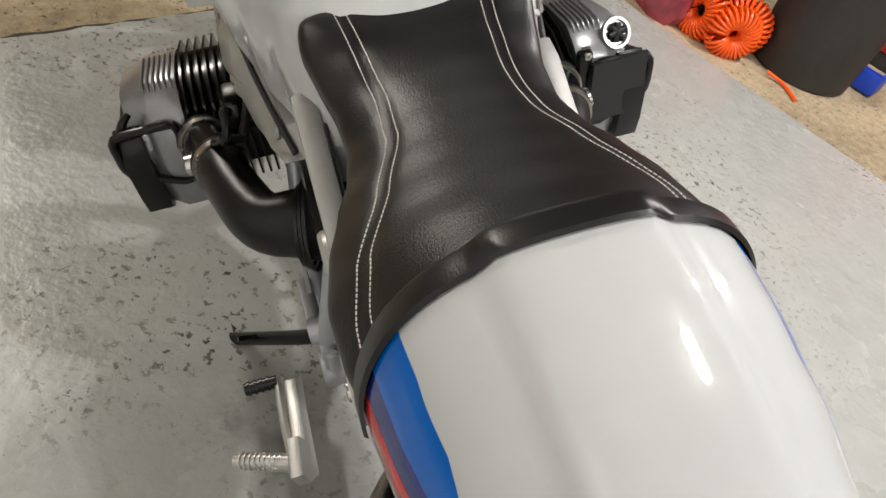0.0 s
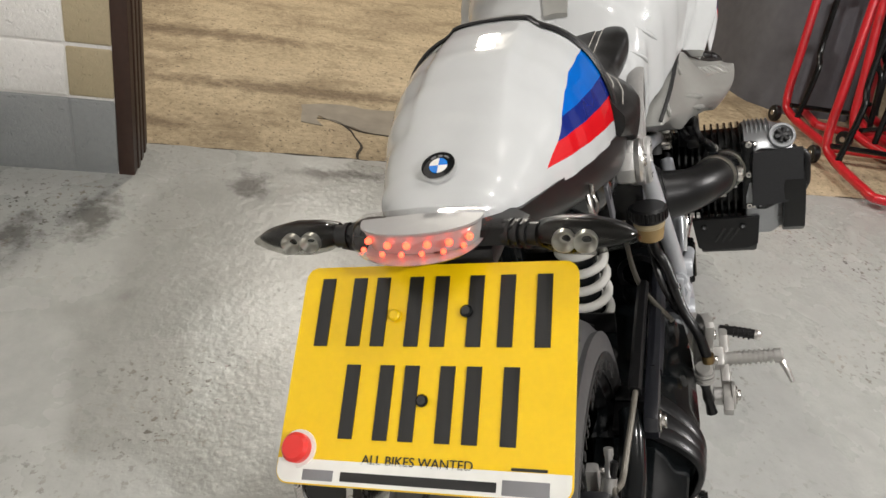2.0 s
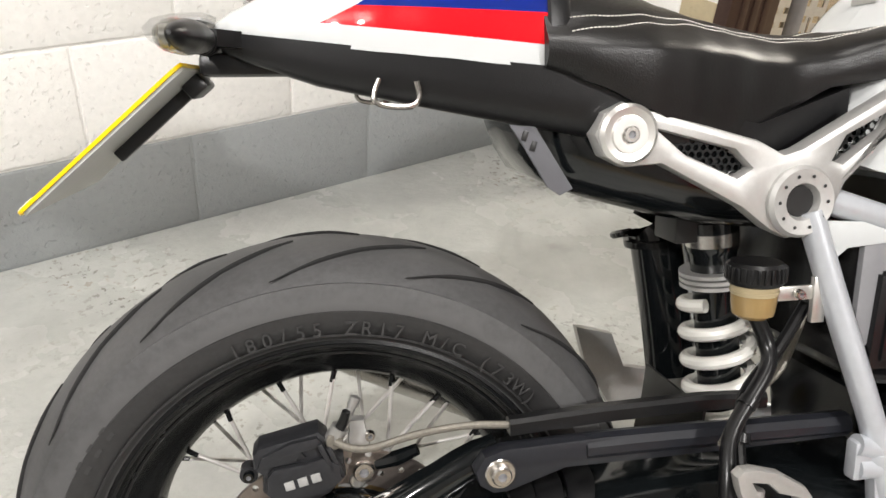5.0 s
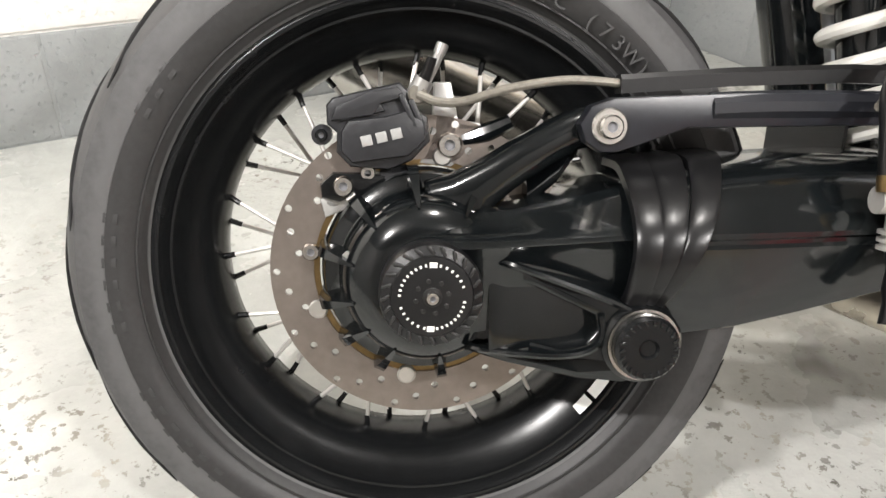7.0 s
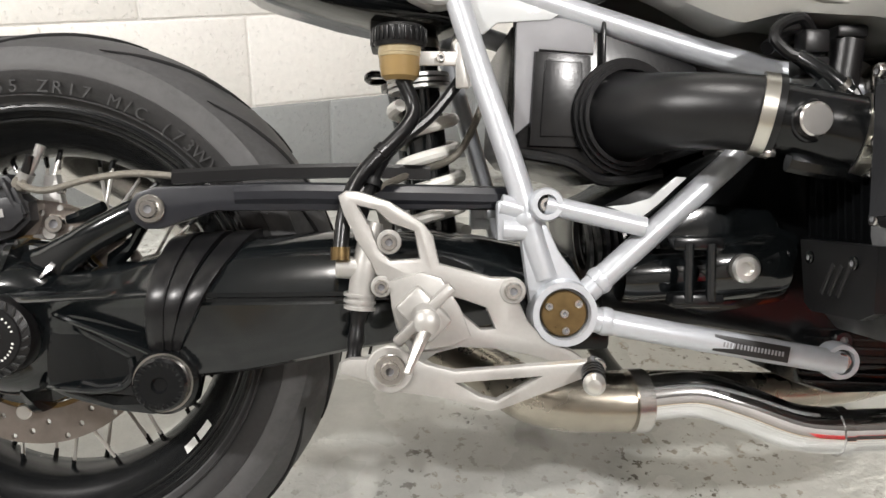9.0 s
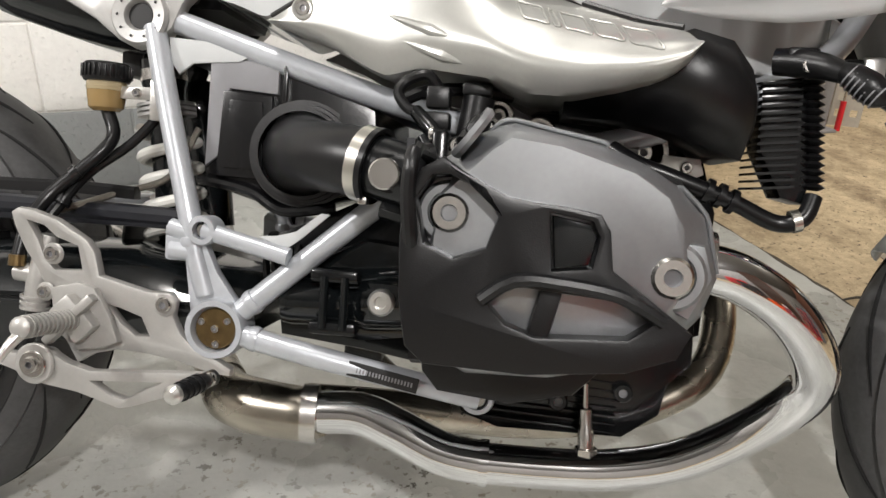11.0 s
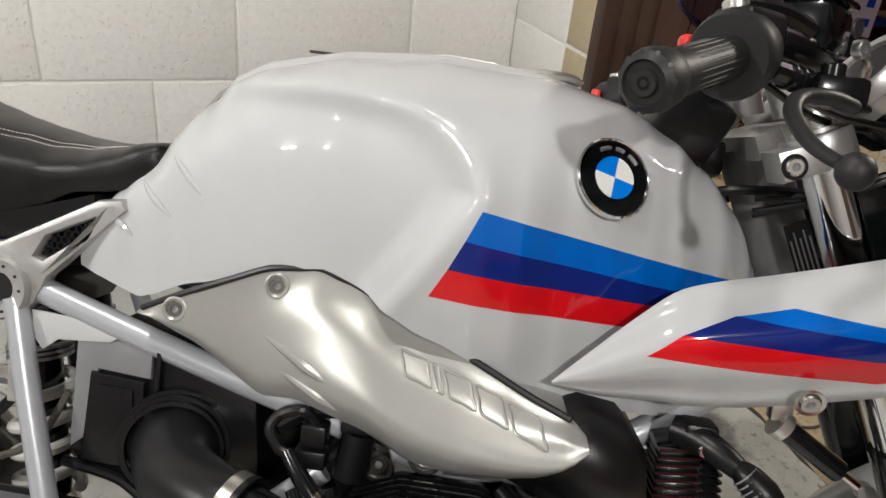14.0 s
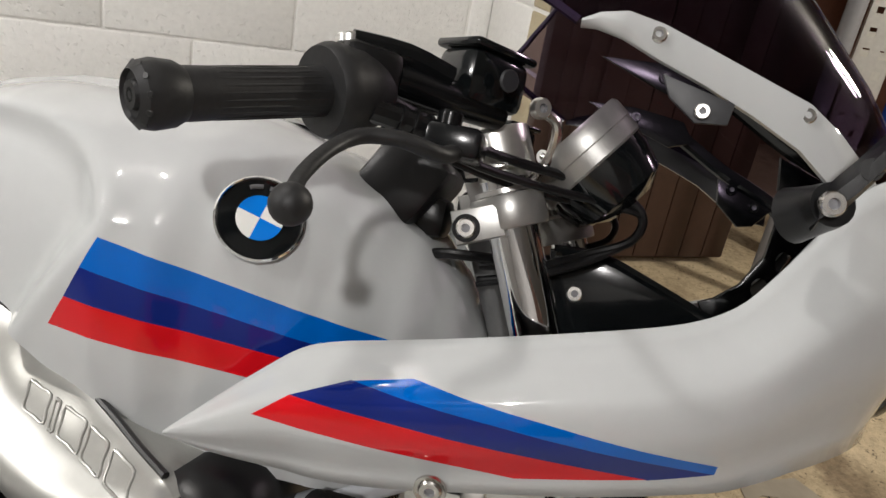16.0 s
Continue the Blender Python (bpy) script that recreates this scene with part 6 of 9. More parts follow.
# left foot rest, gear lever and side stand
part("footrest_hanger", prism([(0.345, 0.455), (0.40, 0.44), (0.42, 0.39), (0.52, 0.37), (0.57, 0.30), (0.50, 0.315), (0.41, 0.31), (0.36, 0.40)], 0.206, 0.222, 0.003), CAST, bike)
pegl = part("footrest", tube([(0.412, 0.220, 0.350), (0.420, 0.240, 0.347), (0.448, 0.302, 0.334)], [0.013, 0.011, 0.0088], 14, 3), ALLOY, bike)
for k in range(9):
    part("footrest_ridge", lathe([(0.009, -0.0014), (0.0118, -0.0014), (0.0118, 0.0014), (0.009, 0.0014)], Vector((0.422, 0.244, 0.346)) + Vector((0.0028, 0.0062, -0.0013)) * k, (0.4, 0.9, -0.18), 14, True), ALLOY, pegl)
gl = part("gear_lever", tube([(0.42, 0.235, 0.30), (0.50, 0.24, 0.295), (0.57, 0.238, 0.305)], 0.007, 10, 4), ALLOY, bike, "alloy gear lever with a rubber tip")
part("lever_tip", tube([(0.565, 0.240, 0.305), (0.565, 0.285, 0.305)], 0.009, 12, 0), HOSE, gl)
for k in range(4):
    part("tip_ring", lathe([(0.008, -0.0016), (0.0106, -0.0016), (0.0106, 0.0016), (0.008, 0.0016)], (0.565, 0.252 + 0.009 * k, 0.305), (0, 1, 0), 14, True), HOSE, gl)
ss = part("side_stand", tube([(0.66, 0.150, 0.25), (0.70, 0.20, 0.20), (0.80, 0.315, 0.105), (0.826, 0.345, 0.082)], [0.014, 0.013, 0.012, 0.012], 14, 4), BLACK_SATIN, bike, "black steel side stand, folded out")
part("stand_foot", loft([[Vector((x, y, z)) for x, y, z in ((0.80 + t, 0.335 + t * 0.6, 0.078 + t * 0.05), (0.83 + t, 0.322 + t * 0.6, 0.082 + t * 0.05), (0.835 + t, 0.328 + t * 0.6, 0.098), (0.805 + t, 0.34 + t * 0.6, 0.095))] for t in (0.0, 0.018, 0.036)]), BLACK_PLASTIC, ss)
part("stand_peg", tube([(0.77, 0.285, 0.14), (0.765, 0.315, 0.155)], 0.005, 10, 0), BLACK_SATIN, ss)
part("stand_bracket", block(0.65, 0.145, 0.27, 0.06, 0.03, 0.06, 0.008), BLACK_SATIN, ss)

# ---- engine ----
engine = part("engine_block", prism([(0.585, 0.44), (0.66, 0.475), (0.75, 0.52), (0.88, 0.60), (1.02, 0.60), (1.065, 0.52), (1.07, 0.33), (1.01, 0.27), (0.86, 0.262), (0.80, 0.30), (0.70, 0.315), (0.60, 0.325)], 0.125, -0.125, 0.015), BLACK_SATIN, bike, "black engine and gearbox casing")
part("starter_motor", merged(tube([(0.615, -0.142, 0.372), (0.622, -0.142, 0.372), (0.705, -0.142, 0.376), (0.712, -0.142, 0.377)], [0.024, 0.028, 0.028, 0.027], 28, 2), tube([(0.700, -0.138, 0.380), (0.708, -0.138, 0.380), (0.772, -0.138, 0.386), (0.782, -0.138, 0.386)], [0.034, 0.037, 0.038, 0.034], 32, 2)), BLACK_GLOSS, engine)
part("gearbox_cover", prism([(0.655, 0.345), (0.645, 0.42), (0.70, 0.447), (0.77, 0.44), (0.79, 0.41), (0.792, 0.345), (0.70, 0.330)], -0.12, -0.150, 0.012), BLACK_GLOSS, engine)
bz = part("filler_plug", lathe([(0, 0), (0.0145, 0), (0.0145, 0.008), (0.012, 0.011), (0.007, 0.011), (0.006, 0.005), (0, 0.005)], (0.728, -0.176, 0.383), (0, -1, 0), 28), ALLOY, engine, "silver filler plug")
for z in (0.408, 0.352):
    part("starter_clamp", block(0.678, -0.180, z, 0.052, 0.024, 0.014, 0.004), BLACK_SATIN, engine)
for x in (0.668, 0.690):
    part("starter_rod", tube([(x, -0.190, 0.352), (x, -0.190, 0.408)], 0.005, 10, 0), BLACK_GLOSS, engine)
for k in range(7):
    part("shaft_gaiter", lathe([(0.030, -0.003), (0.040 - 0.002 * (k % 2), -0.002), (0.040 - 0.002 * (k % 2), 0.002), (0.030, 0.003)], (0.585 + 0.009 * k, -0.10, 0.405), (1, 0, 0.1), 28, True), HOSE, engine)
sump = part("sump", prism([(0.80, 0.31), (0.82, 0.25), (0.86, 0.238), (1.0, 0.24), (1.04, 0.27), (1.05, 0.33)], 0.11, -0.118, 0.01), BLACK_SATIN, bike, "finned black engine sump")
for k in range(7):
    part("sump_fin", block(0.905, -0.120, 0.252 + 0.0095 * k, 0.17, 0.012, 0.003, 0.001, Matrix.Rotation(0.05, 3, "Y")), BLACK_SATIN, sump)
for x, z in ((0.995, 0.296), (0.925, 0.280), (0.86, 0.30)):
    bolt(x, -0.126, z, 0.011, sump, BLACK_GLOSS, 0.006)
part("engine_front_cover", prism([(0.98, 0.60), (1.06, 0.58), (1.085, 0.50), (1.08, 0.36), (1.02, 0.33), (0.98, 0.40)], 0.10, -0.10, 0.012), BLACK_SATIN, engine)
# bolts and lugs above the cylinder
lugs = part("cylinder_bracket", prism([(0.815, 0.56), (0.825, 0.60), (0.85, 0.602), (0.878, 0.588), (0.96, 0.575), (0.965, 0.556), (0.885, 0.552), (0.85, 0.535), (0.82, 0.538)], -0.12, -0.142, 0.006), DARK_SILVER, engine)
for x, z, r in ((0.837, 0.588, 0.0165), (0.835, 0.555, 0.0165), (0.881, 0.571, 0.0185)):
    part("bracket_eye", lathe([(r * 0.62, 0.135), (r, 0.137), (r * 1.02, 0.156), (r * 0.9, 0.160), (r * 0.68, 0.160), (r * 0.62, 0.152)], (x, 0, z), (0, -1, 0), 28, True), STEEL, lugs)
    bolt(x, -0.146, z, r * 0.55, lugs, STEEL, 0.008)
tr = part("bracket_eye", lathe([(0.019, 0.120), (0.024, 0.122), (0.024, 0.146), (0.019, 0.146)], (0.994, 0, 0.560), (0, -1, 0), 28, True), STEEL, lugs)
bolt(0.994, -0.13, 0.560, 0.010, lugs)
part("bracket_tab", prism([(1.012, 0.558), (1.05, 0.556), (1.055, 0.54), (1.03, 0.528), (1.010, 0.535)], -0.145, -0.150, 0.001), ALLOY, lugs)
bolt(1.036, -0.150, 0.546, 0.006, lugs)
part("bracket_rod", tube([(0.90, -0.150, 0.566), (0.96, -0.150, 0.562), (0.985, -0.15, 0.56)], [0.012, 0.008, 0.008], 12, 3), DARK_SILVER, lugs)

# air box, intake, throttle
box = part("air_box", prism([(0.505, 0.630), (0.56, 0.640), (0.61, 0.630), (0.70, 0.590), (0.71, 0.500), (0.64, 0.480), (0.60, 0.468), (0.515, 0.492), (0.50, 0.51)], 0.13, -0.125, 0.012), AIRBOX, bike, "black plastic air box")
part("box_panel", prism([(0.526, 0.602), (0.584, 0.598), (0.588, 0.503), (0.520, 0.505)], -0.122, -0.136, 0.005), AIRBOX, box)
part("box_panel_inset", prism([(0.536, 0.592), (0.574, 0.590), (0.577, 0.514), (0.531, 0.515)], -0.134, -0.1395, 0.0025), AIRBOX, box)
part("box_lip", tube([(0.50, -0.13, 0.500), (0.56, -0.132, 0.490), (0.60, -0.132, 0.470), (0.66, -0.13, 0.478)], 0.006, 8), AIRBOX, box)
part("side_plate", prism([(0.459, 0.658), (0.503, 0.655), (0.551, 0.639), (0.543, 0.634), (0.488, 0.630), (0.472, 0.617), (0.462, 0.630)], -0.127, -0.131, 0.001), PAINT, bike, "thin white side plate")
part("battery_cover", prism([(0.508, 0.640), (0.588, 0.634), (0.588, 0.60), (0.532, 0.604), (0.523, 0.53), (0.505, 0.515)], -0.10, -0.1295, 0.003), GREY_PLASTIC, box)
part("box_rib", block(0.597, -0.128, 0.606, 0.005, 0.014, 0.055, 0.0015), AIRBOX, box)
for s in (-1, 1):
    o = 0.06 if s > 0 else 0.0
    it = part("intake_pipe", tube([(0.618, s * 0.115, 0.536), (0.628, s * 0.150, 0.535), (0.648, s * 0.192, 0.534), (0.688 + o * 0.6, s * 0.222, 0.531), (0.718 + o, s * 0.234, 0.527)], [0.050, 0.043, 0.037, 0.0345, 0.034], 28, 5), BLACK_PLASTIC, bike, "black rubber intake pipe")
    for r, y in ((0.060, 0.132), (0.0555, 0.138), (0.051, 0.144)):
        part("pipe_flange", lathe([(r - 0.004, -0.002), (r, -0.002), (r, 0.002), (r - 0.004, 0.002)], (0.622, s * y, 0.5355), (0.25, s, 0), 44, True), BLACK_PLASTIC, it)
    tb = part("throttle_body", tube([(0.716 + o, s * 0.233, 0.527), (0.76 + o, s * 0.246, 0.517), (0.806 + o, s * 0.258, 0.505)], [0.0315, 0.031, 0.033], 28, 3), BLACK_SATIN, bike, "black throttle body with steel clamps")
    for x, y, z, r in ((0.716 + o, 0.2335, 0.527, 0.0375), (0.797 + o, 0.256, 0.507, 0.036)):
        cl = part("hose_clamp", lathe([(r - 0.003, -0.006), (r, -0.006), (r, 0.006), (r - 0.003, 0.006)], (x, s * y, z), (0.94, s * 0.27, -0.2), 36, True), GOLD_BAND, tb)
        part("clamp_edge", lathe([(r - 0.004, 0.006), (r + 0.0005, 0.006), (r + 0.0005, 0.012), (r - 0.004, 0.012)], (x, s * y, z), (0.94, s * 0.27, -0.2), 36, True), HOSE, cl)
        part("clamp_screw", block(x, s * (y + 0.012), z - r * 0.95, 0.010, 0.014, 0.008, 0.002), STEEL, cl)
    part("throttle_cap", disc(0.0148, 0, 0.016, (0.741 + o, s * 0.266, 0.518), (0, s, 0), 32), STEEL, tb)
    part("throttle_cap_seat", disc(0.019, 0, 0.012, (0.744 + o, s * 0.258, 0.518), (0, s, 0), 28), BLACK_SATIN, tb)
    part("throttle_rail", tube([(0.735, s * 0.245, 0.485), (0.77, s * 0.25, 0.478), (0.80, s * 0.25, 0.476)], 0.010, 8, 3), BLACK_SATIN, tb)
    part("injector", tube([(0.795, s * 0.235, 0.545), (0.775, s * 0.228, 0.565), (0.757, s * 0.215, 0.583)], [0.009, 0.0085, 0.007], 12, 3), BLACK_SATIN, tb)
    part("injector", tube([(0.778, s * 0.24, 0.540), (0.768, s * 0.232, 0.556)], 0.0065, 12, 0), BLACK_GLOSS, tb)
    part("injector_band", lathe([(0.009, -0.003), (0.0105, -0.003), (0.0105, 0.003), (0.009, 0.003)], (0.788, s * 0.233, 0.552), (-0.6, 0, 0.6), 16, True), STEEL, tb)
    part("connector", merged(block(0.778, s * 0.20, 0.598, 0.024, 0.024, 0.022, 0.003), block(0.776, s * 0.20, 0.575, 0.030, 0.022, 0.018, 0.003)), BLACK_PLASTIC, tb)
    part("coil_unit", merged(tube([(0.812, s * 0.19, 0.556), (0.818, s * 0.19, 0.602)], 0.0165, 18, 0), block(0.816, s * 0.19, 0.609, 0.03, 0.03, 0.012, 0.003)), BLACK_PLASTIC, bike, "black ignition coil unit")
    part("wiring", tube([(0.778, s * 0.2, 0.608), (0.765, s * 0.205, 0.620), (0.745, s * 0.205, 0.613), (0.738, s * 0.21, 0.600), (0.748, s * 0.215, 0.586), (0.757, s * 0.217, 0.582)], 0.0055, 10), HOSE, tb)
    part("wiring", tube([(0.74, s * 0.19, 0.595), (0.76, s * 0.18, 0.606), (0.80, s * 0.17, 0.612), (0.85, s * 0.15, 0.610)], 0.007, 8), HOSE, tb)
    part("wiring", tube([(0.79, s * 0.22, 0.540), (0.81, s * 0.232, 0.530), (0.80, s * 0.225, 0.558)], 0.005, 8), HOSE, tb)


# cylinders: side -1 is the right one
def cylinder(s):
    fin = [(0.800, 0.510), (0.815, 0.535), (0.86, 0.553), (0.935, 0.552), (1.005, 0.528), (1.025, 0.50), (1.02, 0.43), (0.97, 0.385), (0.86, 0.372), (0.805, 0.39)]
    barrel = part("cylinder_barrel", prism([(0.815, 0.505), (0.87, 0.540), (0.935, 0.540), (0.99, 0.515), (1.005, 0.46), (0.97, 0.40), (0.86, 0.385), (0.82, 0.41)], s * 0.11, s * 0.30, 0.006), BLACK_SATIN, bike, "black finned engine cylinder")
    for k in range(11):
        y = s * (0.158 + 0.0125 * k)
        part("cooling_fin", prism(fin, y, y + s * 0.0035, 0.0), BLACK_SATIN, barrel)
    rim_o = [(0.798, 0.530), (0.822, 0.552), (0.845, 0.563), (0.858, 0.566), (0.933, 0.552), (0.967, 0.538), (0.992, 0.523), (1.016, 0.499), (1.030, 0.450), (1.020, 0.418), (1.000, 0.393), (0.965, 0.372), (0.90, 0.356), (0.83, 0.354), (0.795, 0.372), (0.784, 0.42), (0.786, 0.48)]
    face = [(0.806, 0.506), (0.822, 0.522), (0.844, 0.543), (0.857, 0.552), (0.898, 0.547), (0.954, 0.530), (0.980, 0.513), (0.993, 0.490), (0.996, 0.462), (0.990, 0.432), (0.975, 0.410), (0.945, 0.392), (0.89, 0.380), (0.835, 0.378), (0.810, 0.390), (0.800, 0.42), (0.800, 0.47)]
    blend = lambda y, f: [Vector((a[0] + (b[0] - a[0]) * f, s * y, a[1] + (b[1] - a[1]) * f)) for a, b in zip(rim_o, face)]
    shell = loft([blend(0.290, 0.06), blend(0.296, 0.0), blend(0.334, 0.0), blend(0.340, 0.16), blend(0.352, 0.50), blend(0.3715, 0.96), blend(0.3735, 1.06)])
    bmesh.ops.bevel(shell, geom=[e for e in shell.edges if len(e.link_faces) == 2 and e.calc_face_angle(0) > 0.3], offset=0.0022, segments=2, affect="EDGES", profile=0.5)
    cov = part("head_cover", shell, HEADCOVER, barrel, "silver grey cast cylinder head cover", 40)
    for k in range(6):
        y = s * (0.297 + 0.0078 * k)
        part("cover_rib", tube([Vector((x, y, z + 0.0022)) for x, z in ((0.838, 0.556), (0.846, 0.5635), (0.858, 0.566), (0.895, 0.559), (0.931, 0.5524), (0.934, 0.548))], [0.0012, 0.0018, 0.0019, 0.0019, 0.0019, 0.0014], 8, 3), HEADCOVER, cov)
    for k in range(5):
        y = s * (0.301 + 0.0075 * k)
        part("cover_rib", tube([Vector((x + 0.002, y, z + 0.002)) for x, z in ((0.994, 0.5215), (1.016, 0.499), (1.023, 0.474), (1.029, 0.452))], [0.0012, 0.0020, 0.0020, 0.0014], 8, 3), HEADCOVER, cov)
    gd = part("cylinder_guard", prism([(0.776, 0.470), (0.778, 0.500), (0.790, 0.524), (0.806, 0.533), (0.820, 0.524), (0.858, 0.506), (0.881, 0.503), (0.905, 0.501), (0.928, 0.497), (0.936, 0.485), (0.940, 0.455), (0.968, 0.436), (1.002, 0.412), (0.992, 0.392), (0.955, 0.378), (0.88, 0.370), (0.80, 0.372), (0.785, 0.385), (0.778, 0.42)], s * 0.354, s * 0.392, 0.003,
                                          [[(0.787, 0.500), (0.799, 0.519), (0.812, 0.520), (0.838, 0.509), (0.851, 0.490), (0.843, 0.466), (0.818, 0.456), (0.795, 0.466)], [(0.890, 0.496), (0.922, 0.491), (0.928, 0.480), (0.924, 0.456), (0.894, 0.452)], [(0.846, 0.424), (0.868, 0.438), (0.945, 0.432), (0.972, 0.417), (0.955, 0.404), (0.885, 0.400), (0.862, 0.408)]]), BLACK_PLASTIC, barrel, "black plastic cylinder guard")
    part("guard_bar", prism([(0.888, 0.442), (0.906, 0.442), (0.895, 0.396), (0.878, 0.398)], s * 0.350, s * 0.386, 0.004), BLACK_PLASTIC, gd)
    part("guard_brow", tube([(0.842, s * 0.394, 0.426), (0.867, s * 0.396, 0.443), (0.905, s * 0.397, 0.443), (0.946, s * 0.396, 0.437), (0.980, s * 0.394, 0.420)], 0.0055, 8, 3), BLACK_PLASTIC, gd)
    part("guard_inset", prism([(0.892, 0.494), (0.921, 0.489), (0.926, 0.479), (0.922, 0.458), (0.896, 0.454)], s * 0.372, s * 0.388, 0.003), BLACK_GLOSS, gd)
    loop = [(0.786, 0.306, 0.536), (0.784, 0.345, 0.538), (0.783, 0.388, 0.535), (0.781, 0.393, 0.505), (0.785, 0.389, 0.466), (0.784, 0.350, 0.446), (0.784, 0.312, 0.432), (0.785, 0.305, 0.48)]
    part("guard_back", tube([(x, s * y, z) for x, y, z in loop + loop[:2]], 0.0062, 10, 3), BLACK_PLASTIC, gd)
    if s > 0:
        part("guard_strap", tube([(0.815, s * 0.362, 0.548), (0.806, s * 0.374, 0.540), (0.799, s * 0.381, 0.524), (0.793, s * 0.382, 0.502)], [0.0045, 0.0065, 0.007, 0.006], 10, 4), BLACK_PLASTIC, gd)
    if s < 0:
        part("guard_panel", loft([[Vector((x, s * y, z)) for y, z in ((0.300, 0.436), (0.303, 0.542), (0.386, 0.546), (0.388, 0.470), (0.360, 0.440))] for x in (0.777, 0.783)]), CALIPER, gd)
        edge = part("guard_edge", block(0.793, s * 0.294, 0.492, 0.014, 0.022, 0.135, 0.004), BLACK_SATIN, gd)
        for x, z in ((0.786, 0.556), (0.786, 0.497), (0.786, 0.434)):
            bolt(x, s * 0.295, z, 0.0062, edge, STEEL, 0.004, (-1, 0, 0))
        # slotted plate under the cylinder
        sk = part("guard_skid", loft([[Vector((x + dx, s * y, z)) for y, z in ((0.190, 0.412), (0.200, 0.352), (0.212, 0.345), (0.290, 0.348), (0.309, 0.356), (0.312, 0.412))] for x, dx in ((0.778, 0.0), (0.790, 0.0))]), BLACK_PLASTIC, gd, "black plastic plate with slots")
        for k in range(3):
            part("skid_slot", block(0.7775, s * (0.240 + 0.013 * k), 0.378, 0.002, 0.005, 0.034, 0.001, Matrix.Rotation(0.6, 3, "X")), INK, sk)
        for y, z in ((0.212, 0.396), (0.282, 0.396)):
            bolt(0.777, s * y, z, 0.006, sk, BLACK_GLOSS, 0.003, (-1, 0, 0))
        part("skid_side", prism([(0.780, 0.412), (0.790, 0.345), (0.805, 0.328), (0.870, 0.322), (0.925, 0.335), (0.960, 0.372), (0.880, 0.378), (0.80, 0.40)], s * 0.205, s * 0.309, 0.006), BLACK_PLASTIC, sk)
    for x, z, r in ((0.812, 0.490, 0.0155), (0.987, 0.452, 0.0165)):
        b = part("cover_boss", lathe([(0, 0.350), (r * 1.75, 0.350), (r * 1.7, 0.366), (r * 1.5, 0.370), (r * 1.15, 0.370), (r * 1.1, 0.366), (0, 0.366)], (x, 0, z), (0, s, 0), 32), HEADCOVER, cov)
        bolt(x, s * 0.368, z, r, b, STEEL, 0.009, (0, s, 0))
    part("boss_pad", prism([(0.955, 0.470), (0.968, 0.482), (1.012, 0.478), (1.020, 0.452), (1.004, 0.418), (0.975, 0.430)], s * 0.345, s * 0.366, 0.006), HEADCOVER, cov)
    part("bolt_pocket", prism([(0.788, 0.498), (0.799, 0.518), (0.812, 0.519), (0.838, 0.508), (0.850, 0.490), (0.843, 0.466), (0.818, 0.456), (0.795, 0.466)], s * 0.345, s * 0.366, 0.004), HEADCOVER, cov)
    if s > 0:
        return barrel
    oc = part("oil_cap", lathe([(0.0, 0), (0.023, 0), (0.0245, 0.004), (0.023, 0.008), (0.0185, 0.008), (0.0175, 0.003), (0, 0.003)], (0.828, s * 0.355, 0.552), (-0.80, s * 0.14, 0.58), 32), HEADCOVER, cov)
    for k in range(3):
        a = math.pi * k / 3
        n = Vector((-0.80, s * 0.14, 0.58)).normalized()
        u = n.orthogonal().normalized()
        v = n.cross(u)
        c = Vector((0.828, s * 0.355, 0.552)) + n * 0.006
        dv = (u * math.cos(a) + v * math.sin(a)) * 0.014
        part("cap_star", tube([c - dv, c + dv], 0.0055, 10, 0), BLACK_PLASTIC, oc)
    for x, z in ((0.79, 0.432), (0.809, 0.546), (0.99, 0.395)):
        bolt(x, s * 0.298, z, 0.007, cov, STEEL, 0.012, (0, s, 0))
    return barrel


cylinder(-1)
left_barrel = cylinder(1)
left_barrel.matrix_basis = Matrix.Translation((0.088, -0.015, 0))

# exhaust
hd = part("exhaust_header", tube([(1.015, -0.275, 0.455), (1.06, -0.275, 0.448), (1.11, -0.262, 0.42), (1.150, -0.235, 0.375), (1.160, -0.205, 0.335), (1.125, -0.175, 0.285), (1.06, -0.158, 0.238), (0.99, -0.150, 0.216), (0.92, -0.147, 0.209), (0.845, -0.145, 0.207)], 0.0225, 24, 6), CHROME, bike, "chromed exhaust header, blued by heat")
part("exhaust_pipe", tube([(0.85, -0.145, 0.207), (0.80, -0.142, 0.212), (0.745, -0.134, 0.232), (0.70, -0.125, 0.243), (0.64, -0.118, 0.236)], 0.0245, 24, 5), CHROME, hd)
part("pipe_joint", lathe([(0.0225, -0.005), (0.0262, -0.005), (0.0262, 0.005), (0.0225, 0.005)], (0.848, -0.145, 0.207), (1, 0, 0), 32, True), CHROME, hd)
part("exhaust_flange", lathe([(0.0225, -0.006), (0.034, -0.006), (0.034, 0.006), (0.0225, 0.006)], (1.028, -0.275, 0.454), (0.97, 0, -0.2), 32, True), STEEL, hd)
part("lambda_sensor", merged(lathe([(0, 0), (0.0125, 0), (0.0125, 0.010), (0, 0.010)], (0.958, -0.150, 0.228), (-0.08, -0.06, 1), 6), lathe([(0, 0.008), (0.0088, 0.008), (0.0088, 0.030), (0.0068, 0.033), (0.0068, 0.054), (0.0030, 0.055), (0.0028, 0.082), (0, 0.082)], (0.958, -0.150, 0.228), (-0.08, -0.06, 1), 16)), STEEL, hd, "steel exhaust sensor")
